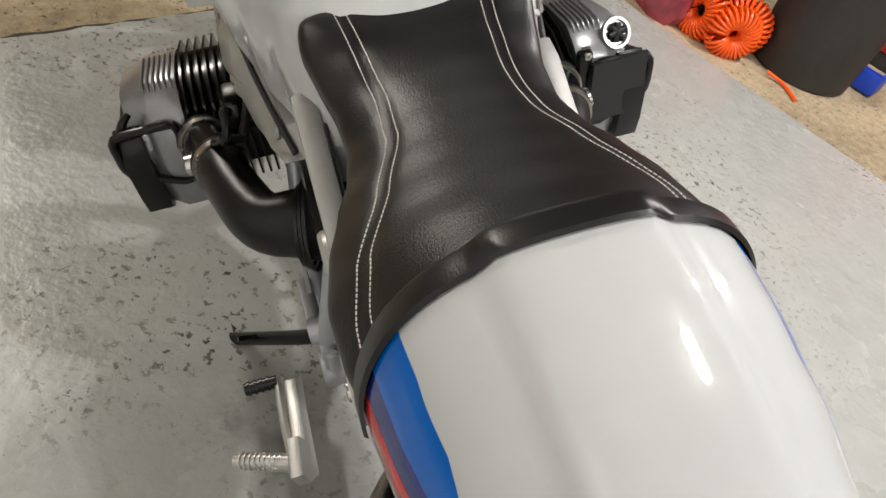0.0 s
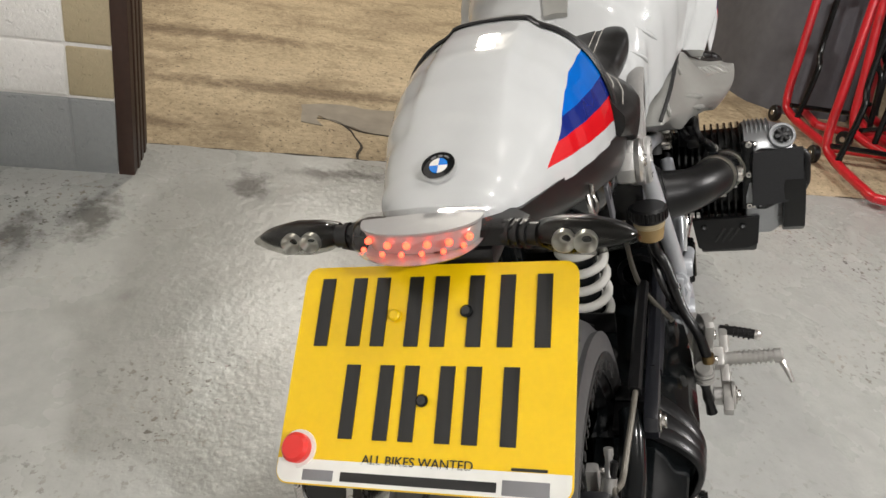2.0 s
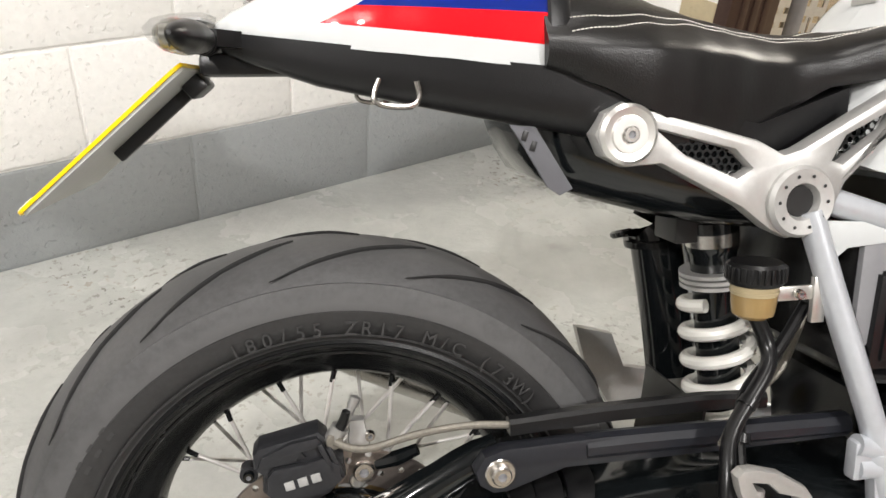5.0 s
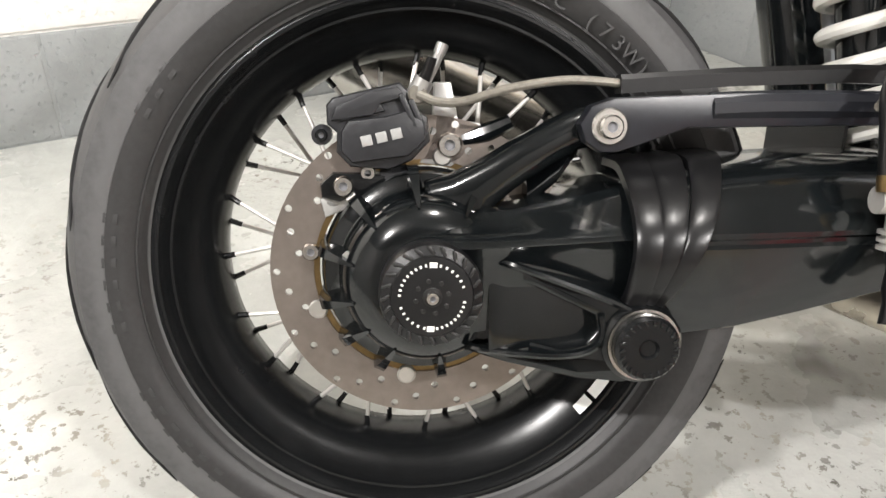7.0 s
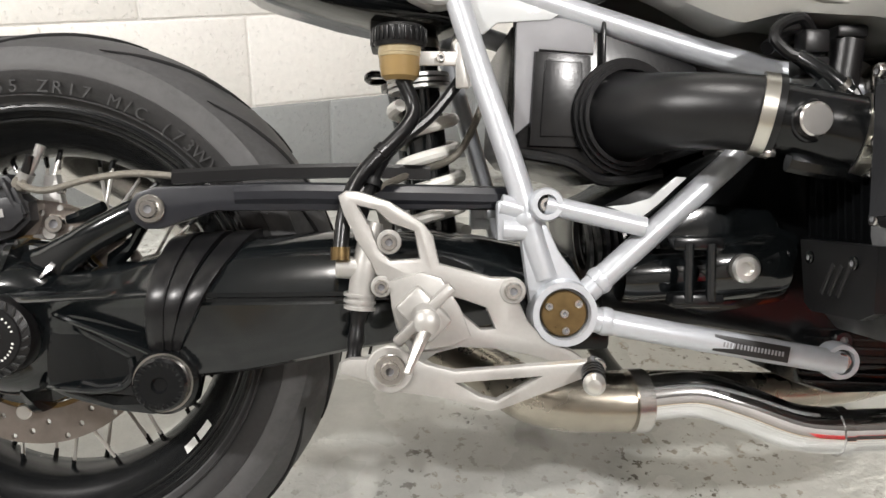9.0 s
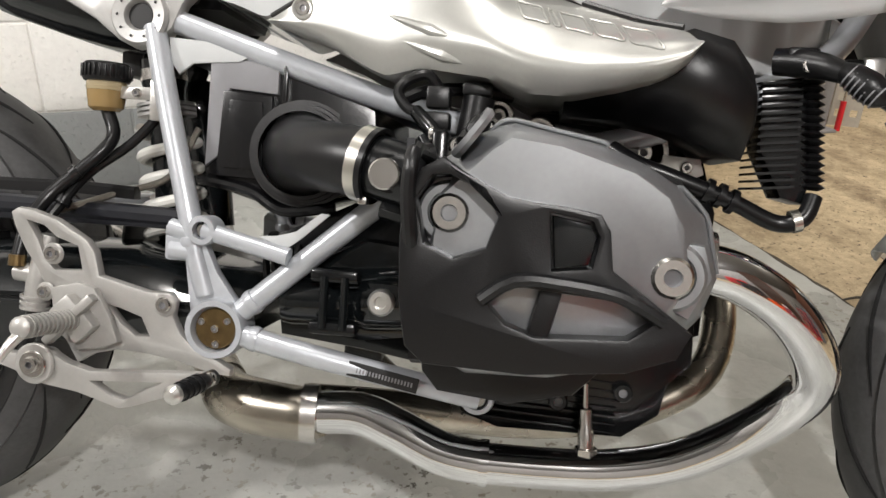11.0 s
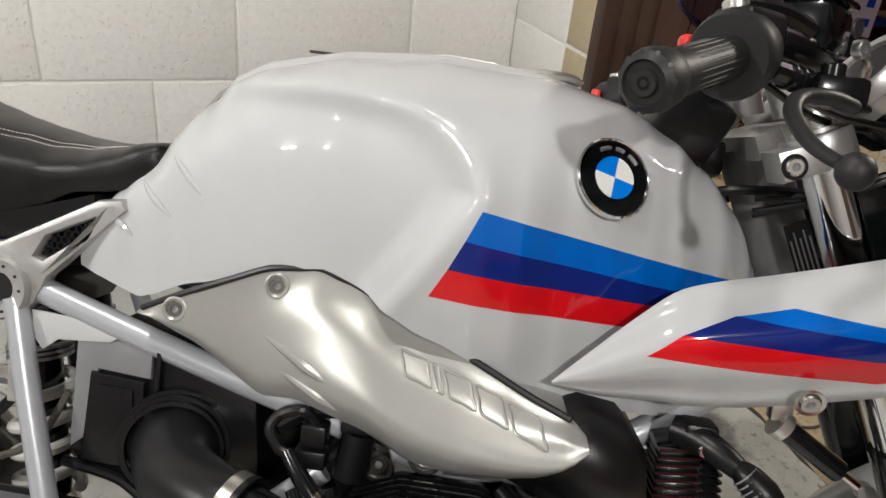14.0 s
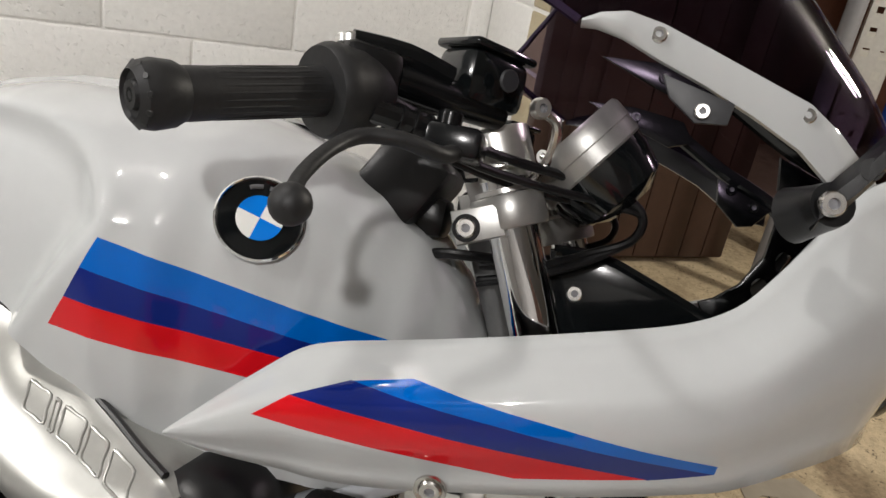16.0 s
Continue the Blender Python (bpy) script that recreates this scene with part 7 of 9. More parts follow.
cat = part("catalyst", tube([(0.655, -0.118, 0.236), (0.63, -0.112, 0.232), (0.57, -0.10, 0.232), (0.53, -0.08, 0.235), (0.505, -0.05, 0.243)], [0.026, 0.032, 0.034, 0.032, 0.028], 26, 5), HEATED, bike, "heat-stained exhaust collector box")
part("collector_band", lathe([(0.030, -0.009), (0.0345, -0.009), (0.0345, 0.009), (0.030, 0.009)], (0.640, -0.114, 0.234), (1, 0.15, 0), 32, True), STEEL, cat)
part("collector_tail", tube([(0.51, -0.05, 0.243), (0.46, 0.02, 0.26), (0.38, 0.10, 0.30), (0.30, 0.15, 0.345)], 0.028, 20, 5), HEATED, cat)
part("exhaust_header", tube([(1.075, 0.265, 0.455), (1.10, 0.26, 0.448), (1.13, 0.22, 0.43), (1.155, 0.13, 0.38), (1.13, 0.06, 0.29), (1.04, 0.03, 0.235), (0.90, 0.0, 0.215), (0.72, -0.03, 0.225), (0.62, -0.06, 0.232)], 0.0225, 20, 5), HEATED, bike)
muf = part("silencer", tube([(0.31, 0.148, 0.345), (0.24, 0.165, 0.375), (0.10, 0.183, 0.437), (-0.03, 0.193, 0.497), (-0.068, 0.196, 0.514)], [0.03, 0.045, 0.047, 0.046, 0.043], 32, 5), STEEL, bike, "brushed steel silencer with a dark outlet")
n = Vector((-0.88, 0.05, 0.42)).normalized()
e = Vector((-0.070, 0.196, 0.515))
part("silencer_cap", lathe([(0.026, -0.03), (0.043, -0.004), (0.043, 0.004), (0.036, 0.010), (0.028, 0.010), (0.026, 0.004)], e, n, 36, True), STEEL, muf)
# black disc on the closed end paints the shade of the outlet
part("silencer_outlet", disc(0.027, 0.0, 0.006, e, n, 30), INK, muf)
for a in (0.6, 2.2, 3.9, 5.4):
    u = n.orthogonal().normalized()
    p = e + (u * math.cos(a) + n.cross(u) * math.sin(a)) * 0.035 + n * 0.008
    bolt(p.x, p.y, p.z, 0.0048, muf, STEEL, 0.004, n)
part("silencer_stay", tube([(0.30, 0.16, 0.46), (0.20, 0.18, 0.455), (0.17, 0.19, 0.43)], 0.009, 10), FRAME, bike)

# oil cooler on the front of the frame
oc = part("oil_cooler", prism([(1.090, 0.632), (1.138, 0.640), (1.150, 0.552), (1.140, 0.515), (1.118, 0.520), (1.094, 0.566)], -0.150, -0.196, 0.005), BLACK_SATIN, bike, "black finned oil cooler")
for k in range(15):
    z = 0.630 - 0.0072 * k
    part("cooler_fin", prism([(1.090, z), (1.128, z + 0.004), (1.128, z + 0.0015), (1.090, z - 0.0025)], -0.15, -0.203, 0), BLACK_GLOSS, oc)
for k in range(15):
    part("cooler_tube", lathe([(0.006, -0.0034), (0.0115, 0), (0.006, 0.0034)], (1.138 + 0.0007 * k, -0.195, 0.634 - 0.0072 * k), (0.05, 0, 1), 14, True), HOSE, oc)
part("cooler_hose", tube([(0.955, -0.18, 0.560), (0.98, -0.195, 0.545), (1.016, -0.20, 0.533), (1.072, -0.20, 0.514), (1.115, -0.20, 0.496), (1.138, -0.205, 0.502), (1.148, -0.20, 0.524)], 0.0085, 12), HOSE, oc)
for x, z in ((1.072, 0.514), (1.06, 0.519), (1.048, 0.523)):
    part("hose_ring", lathe([(0.008, -0.003), (0.0125, -0.003), (0.0125, 0.003), (0.008, 0.003)], (x, -0.20, z), (0.9, 0, -0.35), 14, True), HOSE, oc)
part("hose_band", lathe([(0.009, -0.004), (0.0112, -0.004), (0.0112, 0.004), (0.009, 0.004)], (1.132, -0.203, 0.499), (0.6, 0, 0.2), 16, True), GOLD_BAND, oc)
fi = part("indicator", merged(tube([(1.100, -0.200, 0.650), (1.118, -0.212, 0.648), (1.136, -0.230, 0.642), (1.150, -0.242, 0.634)], [0.013, 0.014, 0.012, 0.009], 14, 3), block(1.120, -0.205, 0.655, 0.030, 0.03, 0.014, 0.004)), BLACK_PLASTIC, bike, "front indicator on a black stem")
bolt(1.122, -0.226, 0.643, 0.0065, fi, STEEL, 0.004)
part("indicator_lens", tube([(1.146, -0.240, 0.638), (1.154, -0.246, 0.632), (1.166, -0.252, 0.622), (1.176, -0.256, 0.613), (1.181, -0.258, 0.608)], [0.008, 0.0125, 0.0145, 0.0115, 0.003], 18, 4), BLACK_PLASTIC, fi)
for k in range(7):
    p = Vector((1.152, -0.245, 0.633)) + Vector((0.0036, -0.0018, -0.0032)) * k
    part("lens_rib", lathe([(0.0115, -0.0007), (0.0143 - 0.0006 * abs(k - 3), -0.0007), (0.0143 - 0.0006 * abs(k - 3), 0.0007), (0.0115, 0.0007)], p, (0.7, -0.35, -0.62), 18, True), GREY_PLASTIC, fi)

# silver intake shroud and its black mouth, both sides
STOP = [(0.580, 0.678), (0.634, 0.704), (0.716, 0.740), (0.764, 0.747), (0.803, 0.736), (0.853, 0.713), (0.936, 0.681), (0.967, 0.669), (1.000, 0.661), (1.020, 0.652), (1.028, 0.644)]
SLOW = [(0.580, 0.676), (0.628, 0.661), (0.716, 0.619), (0.750, 0.624), (0.812, 0.611), (0.865, 0.591), (0.905, 0.588), (0.946, 0.593), (0.986, 0.607), (1.014, 0.624), (1.028, 0.640)]
SOUT = [(0.580, 0.160), (0.622, 0.172), (0.70, 0.187), (0.78, 0.202), (0.86, 0.214), (0.95, 0.217), (1.0, 0.211), (1.028, 0.198)]


# the right one swells far out towards its mouth: upper edge, lower edge, outline in plan, upper edge in plan
SWELL_TOP = [(0.582, 0.6782), (0.634, 0.704), (0.7159, 0.74), (0.7641, 0.747), (0.8033, 0.7359), (0.8535, 0.713), (0.9355, 0.6823), (0.9641, 0.6718), (0.9925, 0.6659), (1.0086, 0.659), (1.0148, 0.6524)]
SWELL_LOW = [(0.582, 0.6762), (0.6291, 0.6612), (0.7192, 0.6204), (0.7562, 0.627), (0.8203, 0.6183), (0.8704, 0.6018), (0.907, 0.6003), (0.9436, 0.6064), (0.9783, 0.615), (0.9965, 0.624), (1.008, 0.635), (1.0128, 0.643), (1.0148, 0.6500)]
SWELL_OUT = [(p.x, p.y) for p in spline([(x, y, 0) for x, y in ((0.58, 0.156), (0.62, 0.166), (0.68, 0.179), (0.73, 0.197), (0.79, 0.226), (0.85, 0.250), (0.905, 0.266), (0.957, 0.280), (1.0, 0.286), (1.028, 0.284))], 5)]
SWELL_EDGE = [(p.x, p.y) for p in spline([(x, y, 0) for x, y in ((0.58, 0.152), (0.62, 0.164), (0.70, 0.178), (0.76, 0.184), (0.80, 0.190), (0.85, 0.200), (0.90, 0.214), (0.936, 0.228), (0.967, 0.243), (1.0, 0.260), (1.03, 0.270))], 5)]


def shroud_ring(x, s):
    if s < 0:
        zt, zb, yo, ye = lerp(SWELL_TOP, x)[0], lerp(SWELL_LOW, x)[0], lerp(SWELL_OUT, x)[0], lerp(SWELL_EDGE, x)[0]
    else:
        zt, zb, yo = lerp(STOP, x)[0], lerp(SLOW, x)[0], lerp(SOUT, x)[0]
        ye = yo - 0.022
    pts = [(0.115, zt), (0.115, zb)]
    n = 22
    for k in range(n + 1):
        t = k / n
        z = zb + (zt - zb) * t
        # full and round below, then a long slope in to the upper edge
        y = yo - (yo - ye) * sstep(0.18, 1.15, t) / sstep(0.18, 1.15, 1.0)
        y -= (0.010 + 0.006 * sstep(0.70, 0.85, x)) * (1 - min(1, t / 0.30)) ** 2
        y += 0.004 * math.exp(-((t - 0.70) / 0.16) ** 2) * sstep(0.70, 0.80, x)
        pts.append((y, z))
    return [Vector((x, s * y, z)) for y, z in pts]


def shroud_y(x, z, s):
    r = shroud_ring(x, s)[2:]
    for p, q in zip(r, r[1:]):
        if p.z <= z <= q.z:
            return abs(p.y + (q.y - p.y) * (z - p.z) / max(1e-6, q.z - p.z))
    return abs(r[len(r) // 2].y)


for s in (-1, 1):
    sh = part("intake_shroud", loft([shroud_ring(0.580 + (1.0140 - 0.580 if s < 0 else 0.448) * k / 46, s) for k in range(47)]), SHROUD, bike, "champagne silver intake shroud with raised lettering bars", 45)
    for x, z in ((0.623, 0.688), (0.7255, 0.7275)):
        y = shroud_y(x, z, s) - 0.0015
        b = part("shroud_cup", lathe([(0.0085, 0), (0.0125, 0), (0.0125, 0.0035), (0.0105, 0.0045), (0.0085, 0.003)], (x, s * y, z), (0, s, 0.1), 24, True), SHROUD, sh)
        bolt(x, s * y, z, 0.0082, b, STEEL, 0.004, (0, s, 0.1))
    for x0, z0, x1, z1 in ((0.714, 0.682, 0.790, 0.654), (0.728, 0.657, 0.804, 0.630)):
        pts = [(x0 + (x1 - x0) * t, s * (shroud_y(x0 + (x1 - x0) * t, z0 + (z1 - z0) * t, s) - 0.0025), z0 + (z1 - z0) * t) for t in (0, 0.35, 0.7, 1)]
        part("shroud_rib", tube(pts, [0.001, 0.0045, 0.0065, 0.0015], 10, 4), SHROUD, sh)
    # raised lettering as plain outlined bars
    for x0, w in ((0.850, 0.023), (0.879, 0.005), (0.890, 0.023), (0.919, 0.022), (0.948, 0.026)):
        cz = lambda x: 0.684 - 0.26 * (x - 0.853)
        loop = []
        for dx, dz in ((0.0, 0.0080), (w * 0.5, 0.0080), (w, 0.0080), (w + 0.004, 0.0), (w + 0.008, -0.0080), (w * 0.5 + 0.008, -0.0080), (0.008, -0.0080), (0.004, 0.0)):
            z = cz(x0 + dx) + dz
            loop.append((x0 + dx, s * (shroud_y(x0 + dx, z, s) + 0.0004), z))
        part("letter_bar", tube(loop + [loop[0], loop[1]], 0.0013, 8, 3), SHROUD, sh)
    part("shroud_mouth", loft([[Vector((x, s * y, z)) for y, z in ((0.10, zt), (0.10, zb), (yo - 0.035, zb), (yo - 0.006, zb + (zt - zb) * 0.35), (yo, zb + (zt - zb) * 0.7), (yo - 0.02, zt))]
                                for x, zt, zb, yo in (((0.902, 0.640, 0.588, 0.225), (0.957, 0.645, 0.585, 0.245), (0.995, 0.662, 0.577, 0.262), (1.0119, 0.668, 0.5726, 0.267), (1.0492, 0.6594, 0.558, 0.263), (1.0712, 0.6361, 0.5526, 0.253), (1.076, 0.6082, 0.5663, 0.24)) if s < 0 else ((0.90, 0.68, 0.572, 0.185), (0.96, 0.674, 0.569, 0.198), (1.02, 0.666, 0.560, 0.205), (1.06, 0.655, 0.545, 0.205), (1.083, 0.630, 0.540, 0.198), (1.088, 0.60, 0.555, 0.185)))]), BLACK_PLASTIC, sh, "black plastic air intake mouth", 50)
    edge_z, edge_y = (SWELL_TOP, SWELL_EDGE) if s < 0 else (STOP, [(x, y - 0.014) for x, y in SOUT])
    # black tube paints the shade in the thin gap between tank and shroud
    seal = [(x, s * (lerp(edge_y, x)[0] - 0.001), lerp(edge_z, x)[0] + 0.0025) for x in (0.585, 0.634, 0.68, 0.716, 0.745, 0.764, 0.785, 0.803, 0.853, 0.90, 0.936, 0.967, 1.0)]
    part("tank_gap_seal", tube(seal, 0.0034, 8, 3), INK, bike)

# ---- fairing and screen ----
# plan line from the right tail round the nose: x, y, lower edge, upper edge
FPLAN = [(0.982, 0.241, 0.688, 0.691), (1.010, 0.247, 0.683, 0.721), (1.040, 0.252, 0.681, 0.751), (1.070, 0.256, 0.681, 0.777), (1.101, 0.258, 0.681, 0.790), (1.15, 0.259, 0.687, 0.803), (1.22, 0.257, 0.701, 0.822), (1.30, 0.250, 0.717, 0.845),
         (1.35, 0.242, 0.728, 0.861), (1.385, 0.234, 0.736, 0.880), (1.412, 0.226, 0.742, 0.910), (1.440, 0.215, 0.752, 0.948), (1.470, 0.200, 0.764, 0.985), (1.505, 0.176, 0.775, 1.005), (1.54, 0.140, 0.785, 1.012), (1.57, 0.085, 0.79, 1.015), (1.585, 0.0, 0.79, 1.015)]
line = spline([(x, -y, 0) for x, y, a, b in FPLAN] , 4)
zz = spline([(a, b, 0) for x, y, a, b in FPLAN], 4)
half_rows = list(zip(line, zz))
LEFT_TOP = [(0.98, 2.0), (1.29, 2.0), (1.30, 0.843), (1.35, 0.849), (1.385, 0.851), (1.43, 0.858), (1.46, 0.870), (1.486, 0.890), (1.505, 0.915), (1.519, 0.947), (1.535, 0.985), (1.56, 1.012), (1.60, 1.02)]
rows_f = [(p.x, p.y, q.x, q.y) for p, q in half_rows] + [(p.x, -p.y, q.x, min(q.y, lerp(LEFT_TOP, p.x)[0])) for p, q in reversed(half_rows[:-1])]


def fair_strip(i):
    x, y, zb, zt = rows_f[i]
    a, b = rows_f[max(0, i - 1)], rows_f[min(len(rows_f) - 1, i + 1)]
    t = Vector((b[0] - a[0], b[1] - a[1], 0)).normalized()
    n = Vector((t.y, -t.x, 0))
    if n.dot(Vector((x - 1.2, y, 0))) < 0:
        n = -n
    out = []
    for k in range(13):
        v = k / 12
        # under-turned lower edge, full middle, and a ledge that leans inward above the crease
        off = -0.030 * (1 - sstep(0.0, 0.45, v)) - 0.024 * sstep(0.60, 1.0, v) + 0.004 * math.exp(-((v - 0.62) / 0.10) ** 2)
        out.append(Vector((x, y, zb + (zt - zb) * v)) + n * off * min(1.0, (zt - zb) / 0.10))
    return out


strips = [fair_strip(i) for i in range(len(rows_f))]
fairing = part("fairing", loft(strips, False, False), FAIR_PAINT, bike, "white half fairing with blue, navy and red stripes", 60)
inner = BLACK_PLASTIC
fairing.data.materials.append(inner)
sol = fairing.modifiers.new("thickness", "SOLIDIFY")
sol.thickness, sol.offset, sol.material_offset, sol.material_offset_rim = 0.004, -1.0, 1, 0
fbm = bmesh.new()
fbm.from_mesh(fairing.data)
bmesh.ops.recalc_face_normals(fbm, faces=fbm.faces)
test = min(fbm.faces, key=lambda f: (f.calc_center_median() - Vector((1.2, -0.257, 0.76))).length)
if test.normal.y > 0:
    bmesh.ops.reverse_faces(fbm, faces=fbm.faces)
fbm.to_mesh(fairing.data)
fbm.free()
lip = [strips[k][-1] for k in range(len(rows_f)) if rows_f[k][1] > 0 and 1.28 < rows_f[k][0] < 1.56]
part("fairing_lip", loft([[q, q + Vector((-0.004, -0.012, 0.001)), q + Vector((-0.006, -0.014, -0.003)), q + Vector((0.0, -0.003, -0.008))] for q in lip]), PAINT, fairing, "", 50)
fs = part("fairing_cup", lathe([(0.009, 0), (0.0125, 0), (0.0125, 0.003), (0.009, 0.002)], (1.193, -0.243, 0.703), (0, -1, -0.4), 24, True), STEEL, fairing)
bolt(1.193, -0.242, 0.703, 0.009, fs, STEEL, 0.005, (0, -1, -0.4))

# screen: arches from the nose back to the rear edge, each from base to crest
BASE = [(1.475, 0.150, 0.988), (1.440, 0.172, 1.010), (1.399, 0.186, 1.030), (1.353, 0.202, 1.045), (1.30, 0.216, 1.058), (1.255, 0.228, 1.062), (1.222, 0.234, 1.056)]
CREST = [(1.520, 1.036), (1.470, 1.098), (1.407, 1.165), (1.350, 1.218), (1.300, 1.255), (1.255, 1.280), (1.215, 1.296)]


def screen_arch(k, n=36):
    (bx, bw, bz), (cx, cz) = BASE[k], CREST[k]
    pts = []
    for j in range(n + 1):
        a = math.pi * j / n
        f = max(0.0, math.sin(a)) ** 0.95
        y = -bw * math.cos(a) * (1.0 + 0.10 * math.sin(a) ** 2)
        hook = -0.082 * sstep(4.2, 6.0, k) * sstep(0.0, 0.14, f) * (1 - 0.75 * sstep(0.18, 0.75, f))
        pts.append(Vector((bx + (cx - bx) * f + hook, y, bz + (cz - bz) * f)))
    return pts


def between(k, t):
    return [p + (q - p) * t for p, q in zip(screen_arch(k), screen_arch(k + 1))]


rings_s = [between(k, t) for k in range(6) for t in (0.0, 0.33, 0.67)] + [screen_arch(6)]
screen = part("screen", loft(rings_s, False, False), SCREEN, bike, "smoked clear plastic wind screen", 70)
ss2 = screen.modifiers.new("thickness", "SOLIDIFY")
ss2.thickness = 0.003
part("screen_edge", tube(screen_arch(6)[::2], 0.0036, 8, 4), SCREEN_RIM, screen)
for s in (-1, 1):
    tr = part("screen_trim", loft([[Vector((x, s * (y + dy), z + dz)) for dy, dz in ((0.004, 0.0), (0.006, -h * 0.5), (0.001, -h), (-0.006, -h), (-0.004, -h * 0.5), (-0.004, 0.002))]
                                   for x, y, z, h in ((1.224, 0.240, 1.055, 0.004), (1.236, 0.239, 1.062, 0.010), (1.255, 0.233, 1.068, 0.018), (1.282, 0.224, 1.066, 0.024), (1.32, 0.214, 1.057, 0.025), (1.36, 0.204, 1.047, 0.028), (1.40, 0.194, 1.037, 0.034), (1.428, 0.184, 1.022, 0.037), (1.455, 0.170, 1.004, 0.034), (1.478, 0.156, 0.988, 0.020))]), PAINT, bike, "white trim along the screen", 60)
    # its inner face is bare black plastic
    tr.data.materials.append(BLACK_PLASTIC)
    for f in tr.data.polygons:
        if f.normal.y * s < -0.25:
            f.material_index = 1
    for x, y, z in ((1.279, 0.228, 1.057), (1.399, 0.196, 1.028)):
        bolt(x, s * y, z, 0.0062, tr, STEEL, 0.004, (0, s, 0.2))
    part("screen_bracket", prism([(1.290, 1.036), (1.345, 1.024), (1.343, 1.008), (1.320, 1.005), (1.298, 1.020)], s * 0.206, s * 0.210, 0.001), CALIPER, bike)
    bolt(1.323, s * 0.210, 1.014, 0.006, bike, STEEL, 0.004, (0, s, 0))
    # inner stays of the fairing
    part("fairing_stay", tube([(1.345, s * 0.120, 1.046), (1.357, s * 0.120, 1.046), (1.410, s * 0.120, 1.018), (1.470, s * 0.120, 0.992), (1.500, s * 0.118, 0.965), (1.515, s * 0.115, 0.925)], 0.0085, 10), BLACK_GLOSS, bike, "gloss black fairing stay")
    part("stay_plate", prism([(1.408, 1.008), (1.474, 0.985), (1.456, 0.962), (1.440, 0.958), (1.412, 0.980)], s * 0.112, s * 0.120, 0.003), BLACK_SATIN, bike)
    for x, z in ((1.424, 0.998), (1.452, 0.983)):
        bolt(x, s * 0.110, z, 0.006, bike, BLACK_GLOSS, 0.004, (0, -1, 0))
    part("cockpit_panel", prism([(1.245, 1.064), (1.300, 1.068), (1.356, 1.062), (1.372, 1.040), (1.345, 1.030), (1.300, 1.044)], s * 0.108, s * 0.113, 0.002), BLACK_SATIN, bike, "dark inner cockpit panel")
    bolt(1.302, s * 0.108 - 0.004, 1.056, 0.006, bike, BLACK_GLOSS, 0.004, (0, -1, 0))


def round_hole(x, z, rx, rz):
    return [(x + rx * math.cos(k * math.pi / 7), z + rz * math.sin(k * math.pi / 7)) for k in range(14)]


part("lamp_carrier", prism([(1.405, 0.868), (1.420, 0.876), (1.442, 0.896), (1.460, 0.930), (1.464, 0.975), (1.500, 0.976), (1.545, 0.965), (1.545, 0.84), (1.467, 0.835), (1.420, 0.842)], 0.050, 0.058, 0.002, [round_hole(1.449, 0.856, 0.019, 0.011), round_hole(1.463, 0.896, 0.009, 0.011), round_hole(1.480, 0.928, 0.008, 0.011)]), BLACK_SATIN, bike, "black lamp carrier plate with round holes")

# ---- front end ----
FTOP, FBOT = Vector((1.188, 0, 0.938)), Vector((1.500, 0, 0.265))
fd = (FBOT - FTOP).normalized()
for s in (-1, 1):
    y = s * 0.140 - 0.012
    FTOP = Vector((1.188 + (0.055 if s > 0 else 0), 0, 0.938))
    FBOT = Vector((1.500 + (0.055 if s > 0 else 0), 0, 0.265))
    fk = part("fork_leg", tube([FTOP + Vector((0, y, 0)), FTOP + fd * 0.10 + Vector((0, y, 0)), FTOP + fd * 0.34 + Vector((0, y, 0))], 0.0215, 28, 2), CHROME, bike, "chromed fork leg")
    part("fork_slider", tube([FTOP + fd * 0.33 + Vector((0, y, 0)), FTOP + fd * 0.36 + Vector((0, y, 0)), FBOT + Vector((0, y, 0))], [0.027, 0.0275, 0.026], 24, 2), BLACK_GLOSS, fk)
    part("fork_cap", lathe([(0, 0.024), (0.010, 0.024), (0.010, 0.012), (0.019, 0.010), (0.021, 0.0), (0, 0.0)], FTOP + Vector((0, y, 0)), -fd, 24), ALLOY, fk)
    ya, yb = (y - s * 0.030, y + s * 0.030)
    cl = part("fork_clamp", lathe([(0.0212, -0.013), (0.0300, -0.013), (0.0312, -0.011), (0.0312, 0.013), (0.0300, 0.015), (0.0212, 0.015)], FTOP + fd * 0.026 + Vector((0, y, 0)), fd, 36, True), CLAMP, fk, "machined alloy fork clamp")
    part("clamp_lug", prism([(1.154, 0.903), (1.192, 0.919), (1.203, 0.894), (1.165, 0.877)], ya + s * 0.012, yb, 0.004), CLAMP, cl)
    part("clamp_seat", lathe([(0.0205, 0.0), (0.0265, 0.0), (0.0265, 0.004), (0.0205, 0.004)], FTOP + fd * 0.012 + Vector((0, y, 0)), -fd, 32, True), ALLOY, cl)
    bolt(1.170, yb, 0.893, 0.0082, cl, STEEL, 0.004, (0, s, 0))
    part("bolt_seat", disc(0.0115, 0, 0.0015, (1.170, yb, 0.893), (0, s, 0), 24), BLACK_SATIN, cl)
    part("yoke_riser", prism([(1.158, 0.929), (1.186, 0.937), (1.198, 0.908), (1.176, 0.898)], y - s * 0.05, y + s * 0.010, 0.003), CLAMP, cl)
    part("lower_clamp", block(FTOP.x + fd.x * 0.21, y * 0.8, FTOP.z + fd.z * 0.21, 0.07, 0.09, 0.035, 0.01, Matrix.Rotation(0.42, 3, "Y")), DARK_SILVER, bike)
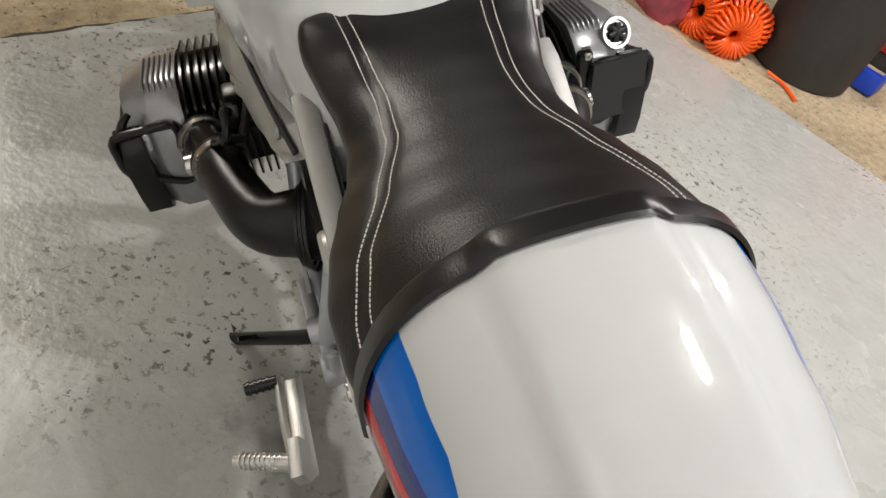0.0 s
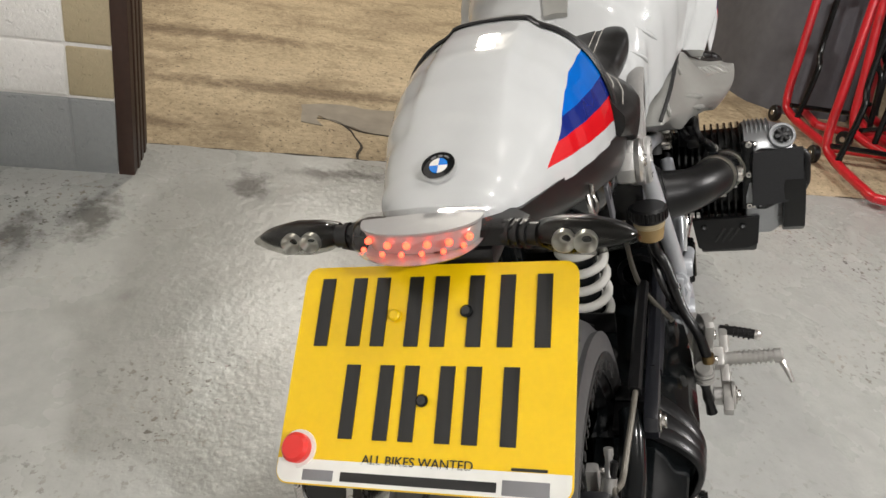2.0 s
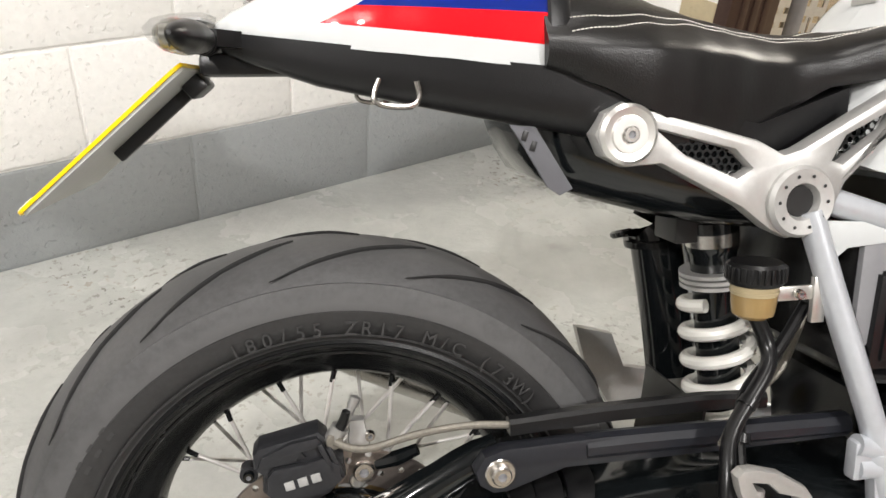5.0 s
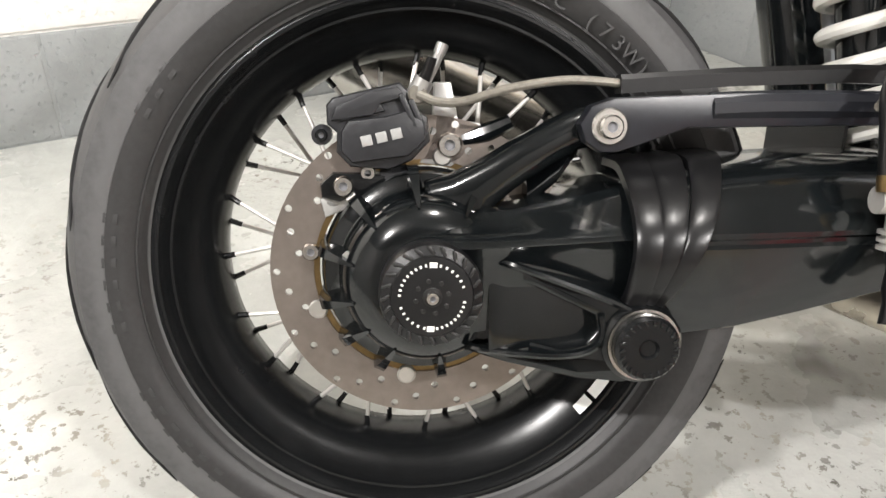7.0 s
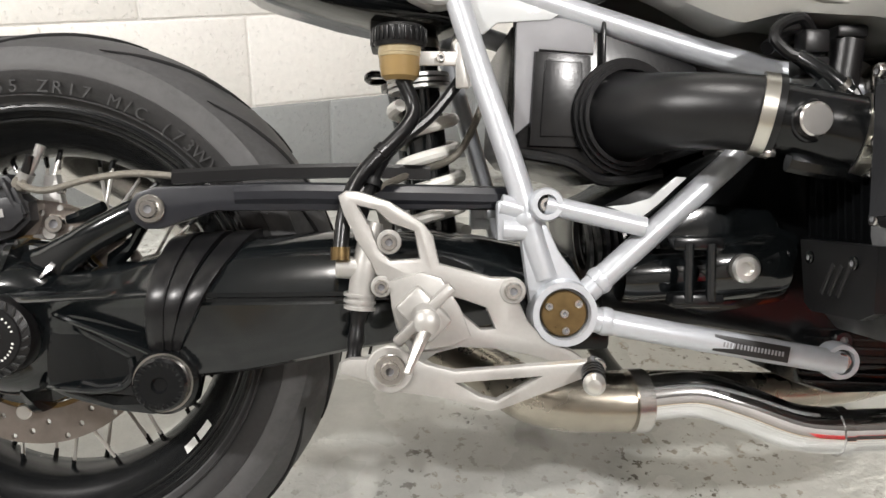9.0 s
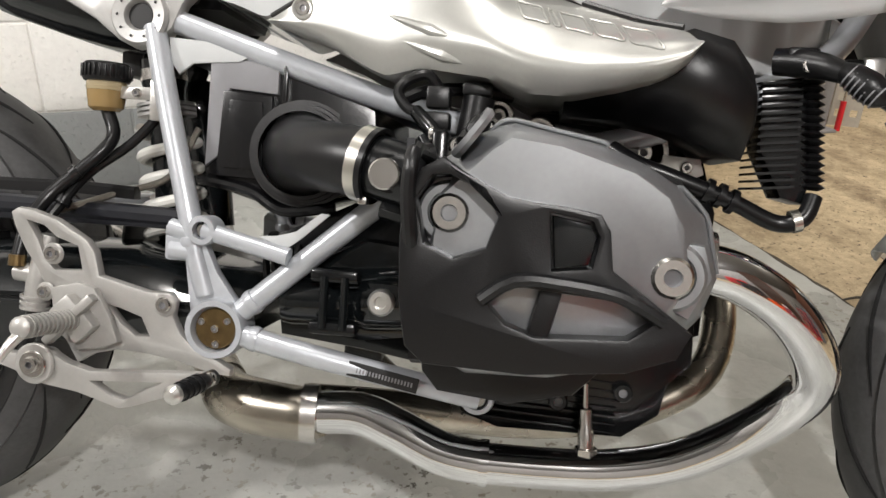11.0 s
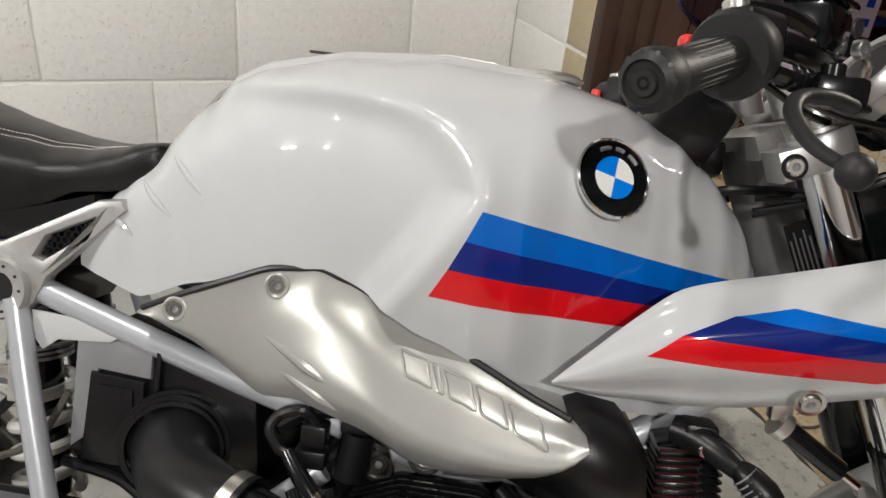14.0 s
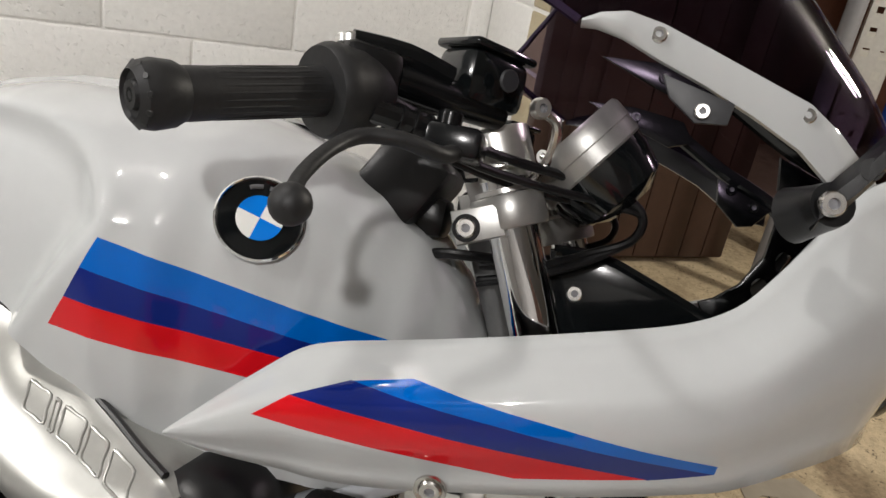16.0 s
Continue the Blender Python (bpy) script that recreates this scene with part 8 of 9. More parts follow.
part("top_yoke", prism([(1.150, 0.918), (1.215, 0.944), (1.226, 0.922), (1.160, 0.896)], -0.125, 0.105, 0.005), CLAMP, bike, "alloy top yoke")
part("steering_head", tube([(1.178, -0.028, 0.915), (1.20, -0.028, 0.868), (1.285, -0.028, 0.69)], 0.034, 28, 3), DARK_SILVER, bike, "grey steering head")
hl = part("head_label", block(1.243, -0.0625, 0.806, 0.026, 0.002, 0.075, 0.001, Matrix.Rotation(-0.445, 3, "Y")), INK, bike, "small black data plate")
for k in range(5):
    part("label_bar", block(1.234 + 0.0045 * k, -0.0638, 0.802 + 0.0021 * k, 0.0018, 0.0012, 0.055 if k % 2 else 0.040, 0.0003, Matrix.Rotation(-0.445, 3, "Y")), GREY_PLASTIC, hl)
damper = part("steering_damper", tube([(1.228, -0.122, 0.640), (1.262, -0.122, 0.619), (1.290, -0.121, 0.602)], 0.0115, 20, 2), BLACK_GLOSS, bike, "black steering damper with a silver end clamp")
part("damper_clamp", merged(tube([(1.220, -0.122, 0.645), (1.230, -0.122, 0.639)], 0.0150, 24, 0), block(1.222, -0.122, 0.660, 0.022, 0.016, 0.026, 0.003)), ALLOY, damper)
part("damper_rod", tube([(1.290, -0.121, 0.602), (1.318, -0.119, 0.585)], 0.0048, 12, 0), CHROME, damper)
part("damper_eye", lathe([(0, -0.006), (0.009, -0.006), (0.009, 0.006), (0, 0.006)], (1.320, -0.119, 0.584), (0, 1, 0), 20), CLAMP, damper)
part("damper_stay", tube([(1.150, -0.118, 0.662), (1.19, -0.120, 0.664), (1.222, -0.122, 0.666)], 0.006, 10), BLACK_SATIN, damper)
part("head_frame_tube", tube([(1.06, -0.10, 0.83), (1.10, -0.08, 0.835), (1.15, -0.05, 0.85)], 0.012, 12), FRAME, bike)
part("head_cable", tube([(1.10, -0.05, 0.845), (1.135, -0.09, 0.862), (1.17, -0.10, 0.868), (1.22, -0.08, 0.870), (1.26, -0.05, 0.86)], 0.005, 10), HOSE, bike)
part("head_cover_box", merged(block(1.095, -0.05, 0.925, 0.07, 0.13, 0.07, 0.012, Matrix.Rotation(0.5, 3, "Y")), block(1.120, -0.06, 0.895, 0.04, 0.06, 0.04, 0.01)), BLACK_PLASTIC, bike, "black plastic cover behind the yoke")
FTOP = Vector((1.188, 0, 0.938))
for s in (-1, 1):
    y = YC + s * 0.068
    part("lamp_bracket", prism([(1.240, 0.889), (1.287, 0.892), (1.330, 0.880), (1.397, 0.858), (1.400, 0.835), (1.36, 0.80), (1.262, 0.79)], y - 0.003, y + 0.003, 0.002), BLACK_GLOSS, bike, "gloss black head lamp bracket")
    part("bracket_rim", tube([(1.245, y, 0.889), (1.287, y, 0.892), (1.330, y, 0.880), (1.397, y, 0.857)], 0.005, 8, 3), BLACK_GLOSS, bike)
    for x, z in ((1.270, 0.855), (1.290, 0.815), (1.372, 0.838)):
        bolt(x, y + s * 0.003, z, 0.0075, bike, STEEL, 0.004, (0, s, 0))
part("head_lamp", lathe([(0, 0.10), (0.08, 0.10), (0.086, 0.09), (0.086, 0.06), (0.06, 0.0), (0, -0.02)], (1.475, 0, 0.885), (1, 0, -0.1), 40), BLACK_GLOSS, bike, "round black head lamp shell")

# clip-on bars
def bar(s):
    e, g, c = Vector((1.0005, s * 0.3795, 0.9305)), Vector((1.068, s * 0.290, 0.963)), Vector((1.135, s * 0.200, 0.985))
    d = (g - e).normalized()
    grip = part("handlebar_grip", tube([e + d * 0.008, e + d * 0.02, e + d * 0.07, g], [0.0155, 0.0165, 0.0160, 0.0172], 24, 3), GRIP, bike, "black rubber handlebar grip")
    u = d.orthogonal().normalized()
    v = d.cross(u)
    for k in range(22):
        a = 2 * math.pi * k / 22
        o = (u * math.cos(a) + v * math.sin(a)) * 0.0162
        part("grip_ridge", tube([e + d * 0.034 + o * 0.95, e + d * 0.045 + o * 0.965, e + d * 0.100 + o * 0.99, e + d * 0.110 + o * 0.98], 0.0010, 6, 2), GRIP, grip)
    be = part("bar_end", lathe([(0, -0.014), (0.008, -0.014), (0.009, -0.011), (0.0135, -0.011), (0.0145, -0.014), (0.0190, -0.010), (0.0208, -0.002), (0.0195, 0.010), (0.0165, 0.016), (0, 0.016)], e, d, 32), GRIP, grip, "black bar end weight with round holes")
    for k in range(11):
        a = 2 * math.pi * k / 11
        part("end_dimple", disc(0.0021, 0, 0.0012, e - d * 0.0095 + (u * math.cos(a) + v * math.sin(a)) * 0.0181, (-d + (u * math.cos(a) + v * math.sin(a)) * 0.8), 10), INK, be)
    bolt(*(e - d * 0.010), 0.0052, be, BLACK_GLOSS, 0.004, -d)
    part("bar_tube", tube([g, c, c + (c - g) * 0.5], 0.011, 16, 2), BLACK_SATIN, bike)
    part("bar_clamp", lathe([(0.021, -0.016), (0.030, -0.016), (0.030, 0.016), (0.021, 0.016)], FTOP - fd * 0.025 + Vector((0, s * 0.140 - 0.012, 0)), fd, 28, True), ALLOY, bike, "alloy clip-on bar clamp")
    sw = part("switch_housing", tube([g - d * 0.004, g + d * 0.004, g + d * 0.022, g + d * 0.045], [0.030, 0.033, 0.031, 0.023], 28, 3), GRIP, bike, "black switch housing")
    part("switch_block", block(*(g + d * 0.03 + Vector((0.0, 0, 0.010))), 0.045, 0.040, 0.042, 0.008, Matrix.Rotation(0.6 * -s, 3, "Z")), BLACK_PLASTIC, sw)
    part("switch_button", disc(0.010, 0, 0.008, g + d * 0.022 + Vector((-0.008, 0, 0.030)), (-0.2, 0, 1), 18), ALLOY, sw)
    part("red_switch", block(*(g + d * 0.014 + Vector((-0.032, s * -0.02, 0.006))), 0.012, 0.018, 0.014, 0.003), RED_PLASTIC, sw)
    lp = Vector((1.160, s * 0.262, 0.945))
    lev = part("brake_lever" if s < 0 else "clutch_lever", tube([lp, (1.156, s * 0.298, 0.937), (1.132, s * 0.315, 0.940), (1.109, s * 0.326, 0.936), (1.098, s * 0.350, 0.922), (1.098, s * 0.390, 0.902), (1.108, s * 0.420, 0.890)], [0.0075, 0.0075, 0.007, 0.0065, 0.0058, 0.0052, 0.0048], 14, 4, 0.8), GRIP, bike, "satin black hand lever with a ball end")
    part("lever_ball", lathe([(0.0112 * math.sin(math.pi * k / 12), -0.0112 * math.cos(math.pi * k / 12)) for k in range(13)], (1.109, s * 0.426, 0.8885), (0, 1, 0), 20), GRIP, lev)
    part("lever_pivot", merged(block(1.158, s * 0.255, 0.950, 0.04, 0.05, 0.022, 0.005), disc(0.009, 0, 0.012, (1.152, s * 0.268, 0.958), (0, 0, 1), 16)), BLACK_SATIN, lev)
    mcyl = part("master_cylinder", tube([(1.105, s * 0.262, 0.985), (1.14, s * 0.225, 0.985), (1.175, s * 0.185, 0.985)], [0.012, 0.014, 0.012], 14, 3), BLACK_SATIN, bike, "black front brake master cylinder")
    part("cylinder_strap", tube([(1.075, s * 0.275, 1.002), (1.11, s * 0.255, 1.004), (1.14, s * 0.235, 0.998)], 0.009, 10, 3), BLACK_SATIN, mcyl)
    rz = Matrix.Rotation(0.85 * -s, 3, "Z")
    pot = part("fluid_pot", merged(block(1.158, s * 0.197, 1.006, 0.060, 0.046, 0.042, 0.009, rz), block(1.158, s * 0.197, 1.029, 0.064, 0.050, 0.007, 0.003, rz)), BLACK_GLOSS, bike, "black brake fluid pot with a sight glass")
    part("sight_glass", disc(0.0085, 0, 0.003, (1.181, s * 0.224, 1.006), (0.6, s * 0.7, 0), 18), CALIPER, pot)
    bolt(1.205, s * 0.178, 0.998, 0.0085, pot, ALLOY, 0.008, (0.5, s * 0.8, 0))
    part("banjo_hose", tube([(1.205, s * 0.175, 0.998), (1.222, s * 0.165, 0.990), (1.222, s * 0.155, 0.965), (1.21, s * 0.15, 0.94)], 0.0045, 10), STEEL, pot)
    for k, (dy, dz) in enumerate(((0, 0), (0.014, -0.014), (-0.010, -0.018))):
        part("control_cable", tube([(1.105, s * (0.27 + dy), 0.970 + dz), (1.173, s * (0.20 + dy), 0.955 + dz), (1.239, s * (0.15 + dy), 0.952 + dz), (1.290, s * 0.135, 0.946 + dz * 0.5), (1.309, s * 0.13, 0.932), (1.303, s * 0.125, 0.911), (1.271, s * 0.12, 0.893 + dz * 0.4), (1.235, s * 0.10, 0.874 + dz * 0.5), (1.18, s * 0.07, 0.86 + dz)], 0.0042 - 0.0005 * k, 10), HOSE, bike)
    part("cable_sleeve", tube([(1.10, s * 0.285, 0.958), (1.13, s * 0.262, 0.956), (1.16, s * 0.245, 0.95)], 0.0085, 10, 3), HOSE, bike)
    for k in range(4):
        part("sleeve_rib", lathe([(0.008, -0.0015), (0.0105, -0.0015), (0.0105, 0.0015), (0.008, 0.0015)], (1.118 + 0.009 * k, s * (0.271 - 0.006 * k), 0.957 - 0.0008 * k), (0.8, -s * 0.55, -0.1), 12, True), HOSE, bike)


bar(-1)
bar(1)
for s, y0 in ((-1, -0.118), (1, 0.100)):
    ax2 = Vector((0.81, -0.06 * s, -0.585)).normalized()
    c = Vector((1.234, y0, 0.990))
    ga = part("instrument", lathe([(0, 0.012), (0.043, 0.012), (0.046, 0.016), (0.046, 0.045), (0.040, 0.068), (0.024, 0.078), (0, 0.078)], c, ax2, 40), BLACK_GLOSS, bike, "round black instrument with a silver bezel")
    part("bezel", lathe([(0.041, 0.002), (0.047, 0.0), (0.0495, 0.004), (0.0495, 0.018), (0.0485, 0.019), (0.0485, 0.032), (0.047, 0.034), (0.041, 0.012)], c, ax2, 40, True), CLAMP, ga)
    part("dial", disc(0.042, 0.006, 0.011, c, ax2, 36), INK, ga)
part("steering_nut", lathe([(0, 0.02), (0.012, 0.02), (0.013, 0.0), (0, 0.0)], (1.150, -0.005, 0.958), (-0.42, 0, 0.9), 6), ALLOY, bike)
part("ignition_lock", tube([(1.175, -0.02, 0.945), (1.165, -0.02, 0.975)], 0.016, 18, 0), ALLOY, bike)
# mirror arm on the fairing
mr = part("mirror_arm", loft([[Vector((x, y + dy * w, z + dz * w)) for dy, dz in ((-1, -0.4), (-1, 0.4), (-0.3, 0.9), (0.6, 0.5), (0.6, -0.5), (-0.3, -0.9))] for x, y, z, w in ((1.400, -0.256, 0.955, 0.015), (1.415, -0.262, 0.975, 0.018), (1.44, -0.28, 1.02, 0.017), (1.465, -0.295, 1.07, 0.014))]), BLACK_PLASTIC, bike, "black fairing mirror arm")
bolt(1.404, -0.274, 0.960, 0.0085, mr, STEEL, 0.006)
part("mirror_seat", tube([(1.395, -0.232, 0.952), (1.405, -0.25, 0.958), (1.408, -0.266, 0.961)], [0.020, 0.0165, 0.015], 18, 3), BLACK_PLASTIC, mr)
for k in range(3):
    part("arm_dimple", disc(0.0075, 0, 0.001, (1.420 + 0.013 * k, -0.2815 - 0.006 * k, 0.985 + 0.022 * k), (0, -1, 0.05), 16), INK, mr)
# front mudguard
def guard_ring(a, w, r):
    c = Vector((1.575, 0, 0.292))
    return [c + Vector((math.cos(a) * (r - 0.030 * (t / 8) ** 2 * 1.0), w * t / 8, math.sin(a) * (r - 0.030 * (t / 8) ** 2))) for t in range(-8, 9)]


mg = part("mudguard", loft([guard_ring(a, 0.072 * min(1, 0.75 + 0.5 * (1 - abs(a - 1.75) / 0.95)), 0.325) for a in [0.85 + 1.72 * k / 24 for k in range(25)]], False, False), PAINT, bike, "white front mudguard")
mgs = mg.modifiers.new("thickness", "SOLIDIFY")
mgs.thickness = 0.003
for s in (-1, 1):
    part("mudguard_stay", tube([(1.47, s * 0.070, 0.60), (1.45, s * 0.10, 0.52), (1.45, s * 0.12, 0.42)], 0.008, 8), BLACK_SATIN, bike)
    part("front_disc", annulus(0.11, 0.155, s * 0.075, s * 0.080, Vector((1.575, 0, 0.292))), DISC, front)
part("front_axle", tube([(1.575, -0.15, 0.292), (1.575, 0.15, 0.292)], 0.014, 16, 0), STEEL, front)

# the left-hand castings lie about the bike's own middle plane
for ob in bike.children:
    if ob.name.split(".")[0] in ("seat_frame", "frame_node", "frame_gusset", "frame_lug", "pivot_boss", "frame_eye", "weld_collar", "intake_shroud", "tank_gap_seal") and ob.data.vertices[0].co.y > 0.05:
        ob.location.y = 2 * YC

# ---- things round the bay ----
def bay_pose(x, y, z=0.0, rz=0.0):
    return BAYM @ pose(x, y, z, 0, 0, rz)


def world_pose(x, y, z=0.0, rz=0.0):
    return pose(x, y, z, 0, 0, rz)


# timber door post and open leaf at the end of the left wall
door = thing("door_1", "open brown stained timber garage door on its frame", "door", bay_pose(0, 0), kind="structure")
part("door_frame", block(1.715, 0.722, 1.1, 0.235, 0.045, 2.3, 0.004), DOOR_BROWN, door)
for k in range(3):
    part("frame_bead", block(1.66 + 0.055 * k, 0.6985, 1.1, 0.030, 0.008, 2.28, 0.003), DOOR_BROWN, door)
yard_door = thing("door_3", "brown stained boarded timber door standing in the yard", "door", bay_pose(1.90, 1.42, 0, 5), kind="structure")
part("door_leaf", block(0.51, 0.022, 1.05, 1.02, 0.04, 2.06, 0.004), DOOR_BROWN, yard_door)
for k in range(9):
    part("door_board", block(0.058 + 0.1125 * k, -0.004, 1.05, 0.108, 0.014, 2.04, 0.003), DOOR_BROWN, yard_door)
# right-hand pier with its door
pier = thing("door_2", "brown stained timber door, open beside a narrow brick pier", "door", bay_pose(0, 0), kind="structure")
part("pier_core", block(1.985, -2.70, 1.0, 0.085, 0.20, 2.1, 0), MORTAR, pier)
for k in range(27):
    part("brick", block(1.982, -2.695, 0.034 + 0.075 * k, 0.102, 0.216, 0.065, 0.006), BRICK, pier)
part("door_leaf", block(1.555, -2.64, 1.02, 0.74, 0.03, 2.04, 0.004), DOOR_BROWN, pier)
for k in range(6):
    part("door_board", block(1.868 - 0.1235 * k, -2.619, 1.02, 0.119, 0.014, 2.03, 0.003), DOOR_BROWN, pier)


def paddock_stand(m, h=0.75, group="paddock stands"):
    st = thing("paddock_stand", "red tubular paddock stand with black castors on concrete", "stand", m, group)
    for s in (-1, 1):
        part("side_tube", tube([(0.42, s * 0.20, 0.05), (0.10, s * 0.20, 0.06), (0.0, s * 0.20, 0.12), (-0.06, s * 0.19, 0.35), (-0.16, s * 0.17, h)], 0.020, 12), RED_PAINT, st)
        part("upright", tube([(0.14, s * 0.20, 0.06), (0.10, s * 0.17, 0.30), (0.02, s * 0.15, 0.42), (-0.08, s * 0.13, 0.95)], 0.014, 10), BLACK_SATIN, st)
        cst = part("castor", lathe([(0, -0.016), (0.035, -0.016), (0.040, -0.010), (0.040, 0.010), (0.035, 0.016), (0, 0.016)], (0.02, s * 0.245, 0.042), (0, 1, 0), 24), HOSE, st)
        part("castor_hub", disc(0.014, -0.018, 0.018, (0.02, s * 0.245, 0.042), (0, 1, 0), 16), STEEL, cst)
    part("cross_tube", tube([(0.42, -0.20, 0.05), (0.46, -0.16, 0.05), (0.46, 0.16, 0.05), (0.42, 0.20, 0.05)], 0.020, 12, 3), RED_PAINT, st)
    part("cross_tube", tube([(-0.16, -0.17, h), (-0.17, 0.17, h)], 0.017, 12, 0), RED_PAINT, st)
    part("brace", tube([(0.05, -0.20, 0.10), (0.05, 0.20, 0.10)], 0.012, 10, 0), BLACK_SATIN, st)
    return st


stand = paddock_stand(world_pose(2.92, -1.16, -0.006, 196))
copy_thing(stand, world_pose(3.35, -1.30, -0.006, 222))
copy_thing(stand, world_pose(3.45, -1.05, -0.006, 200))
copy_thing(stand, world_pose(3.75, -1.15, -0.006, 188))

# coiled orange air hose on the floor
coil = thing("air_hose", "coiled bright orange plastic air hose lying on concrete", "hose", world_pose(2.16, -1.74, -0.006))
for cx, cy, cz, ra, rw, tilt in ((0.02, 0.02, 0.10, 0.070, 0.040, 0.3), (-0.12, -0.05, 0.09, 0.062, 0.040, 1.2), (0.06, -0.16, 0.12, 0.095, 0.045, -0.5), (-0.06, -0.13, 0.10, 0.07, 0.042, 0.7)):
    turn = Matrix.Rotation(tilt, 3, "Z")
    pts = []
    for k in range(381):
        a = 2 * math.pi * k / 14
        b = 2 * math.pi * k / 380 * 0.94
        r = ra + rw * math.cos(a)
        p = Vector((r * math.cos(b), rw * math.sin(a), r * math.sin(b)))
        pts.append(Vector((cx, cy, max(cz, ra + rw - 0.03))) + turn @ p)
    part("hose_coil", tube(pts, 0.0068, 7, 0), ORANGE, coil)
part("hose_end", tube([(-0.25, -0.18, 0.02), (-0.32, -0.22, 0.01), (-0.42, -0.2, 0.008)], 0.007, 8), ORANGE, coil)

bin_ = thing("waste_bin", "large dusty black plastic waste bin on bare concrete", "bin", world_pose(1.99, -2.16, -0.006))
part("bin_body", lathe([(0, 0), (0.19, 0), (0.20, 0.01), (0.235, 0.60), (0.235, 0.62), (0.225, 0.62), (0.19, 0.03), (0, 0.03)], (0, 0, 0), (0, 0, 1), 40), BIN_BLACK, bin_)
part("bin_rim", lathe([(0.225, 0.60), (0.25, 0.60), (0.25, 0.63), (0.225, 0.63)], (0, 0, 0), (0, 0, 1), 40, True), BIN_BLACK, bin_)
tray = thing("parts_tray", "small blue plastic parts tray, tipped on the floor", "tray", world_pose(1.905, -2.42, 0.0, 25))
part("tray_body", merged(block(0, 0, 0.008, 0.16, 0.11, 0.012, 0.004), block(-0.075, 0, 0.05, 0.012, 0.11, 0.09, 0.004), block(0.075, 0, 0.035, 0.012, 0.11, 0.06, 0.004), block(0, 0.052, 0.045, 0.15, 0.010, 0.085, 0.004), block(0, -0.052, 0.035, 0.15, 0.010, 0.06, 0.004)), BLUE_PLASTIC, tray)
part("tray_slot", block(0.082, 0, 0.03, 0.004, 0.05, 0.02, 0.001), INK, tray)
cabinet = thing("tool_cabinet", "red steel tool cabinet with a black plinth", "cabinet", world_pose(2.08, -2.92, -0.006, 24))
part("cabinet_body", block(0, 0, 0.46, 0.62, 0.44, 0.78, 0.012), RED_PAINT, cabinet)
part("plinth", block(0, 0, 0.035, 0.60, 0.42, 0.07, 0.006), BIN_BLACK, cabinet)
for k in range(4):
    dr = part("drawer", block(-0.005, 0.222, 0.20 + 0.17 * k, 0.57, 0.012, 0.155, 0.004), RED_PAINT, cabinet)
    part("drawer_handle", tube([(-0.22, 0.236, 0.245 + 0.17 * k), (0.22, 0.236, 0.245 + 0.17 * k)], 0.007, 8, 0), STEEL, dr)
bag = thing("plastic_bag", "printed plastic bag of bottles standing on the floor", "bag", world_pose(2.36, -1.66, -0.006, -8))
part("bag_body", loft([[Vector((math.cos(2 * math.pi * k / 20) * w * (1 + 0.08 * math.sin(k * 2.3 + z * 40)), math.sin(2 * math.pi * k / 20) * d * (1 + 0.10 * math.cos(k * 1.7 + z * 31)), z)) for k in range(20)] for z, w, d in ((0, 0.15, 0.09), (0.05, 0.17, 0.10), (0.16, 0.165, 0.10), (0.27, 0.15, 0.085), (0.33, 0.135, 0.06))]), BAG, bag)
for x, c in ((-0.07, YELLOW), (0.02, BLUE_PLASTIC), (0.08, YELLOW)):
    bt = part("bottle", lathe([(0, 0.24), (0.035, 0.24), (0.035, 0.34), (0.014, 0.37), (0.014, 0.40), (0, 0.40)], (x, 0, 0), (0, 0, 1), 18), PLATE_WHITE, bag)
    part("bottle_cap", disc(0.017, 0, 0.022, (x, 0, 0.395), (0, 0, 1), 16), c, bt)
part("bag_print", block(0.0, 0.101, 0.19, 0.16, 0.003, 0.05, 0.001), PLATE_WHITE, bag)

# beyond the opening: racking, posts, board
rack = thing("shelf_rack", "blue steel shelf rack with timber shelves and clutter", "rack", bay_pose(4.35, 1.85, -0.006, 0))
for x in (0.0, 1.3):
    for y in (0.0, 0.5):
        part("rack_upright", block(x, y, 1.0, 0.055, 0.05, 2.0, 0.004), RACK_BLUE, rack)
for z in (0.45, 1.0, 1.55):
    part("rack_beam", block(0.65, 0.0, z, 1.28, 0.04, 0.07, 0.004), RACK_BLUE, rack)
    part("rack_beam", block(0.65, 0.5, z, 1.28, 0.04, 0.07, 0.004), RACK_BLUE, rack)
    part("rack_shelf", block(0.65, 0.25, z + 0.045, 1.26, 0.5, 0.018, 0.003), TIMBER, rack)
for x, z, w, h, mt in ((0.2, 1.054, 0.25, 0.16, BIN_BLACK), (0.55, 1.054, 0.22, 0.06, PLATE_WHITE), (0.95, 1.054, 0.30, 0.22, BIN_BLACK), (0.3, 0.504, 0.35, 0.25, CARD), (0.85, 0.504, 0.30, 0.18, BIN_BLACK)):
    t = thing("storage_box" if h > 0.1 else "paper_stack", "dark box kept on the rack shelf" if h > 0.1 else "loose pile of white paper on the shelf", "box" if h > 0.1 else "paper", bay_pose(4.35 + x, 2.08, z - 0.006, 8 * math.sin(x * 9)))
    part("box_body", block(0, 0, h / 2, w, 0.28, h, 0.008), mt, t)
    part("box_lid", block(0, 0, h + 0.004, w + 0.01, 0.29, 0.012, 0.003), mt, t)


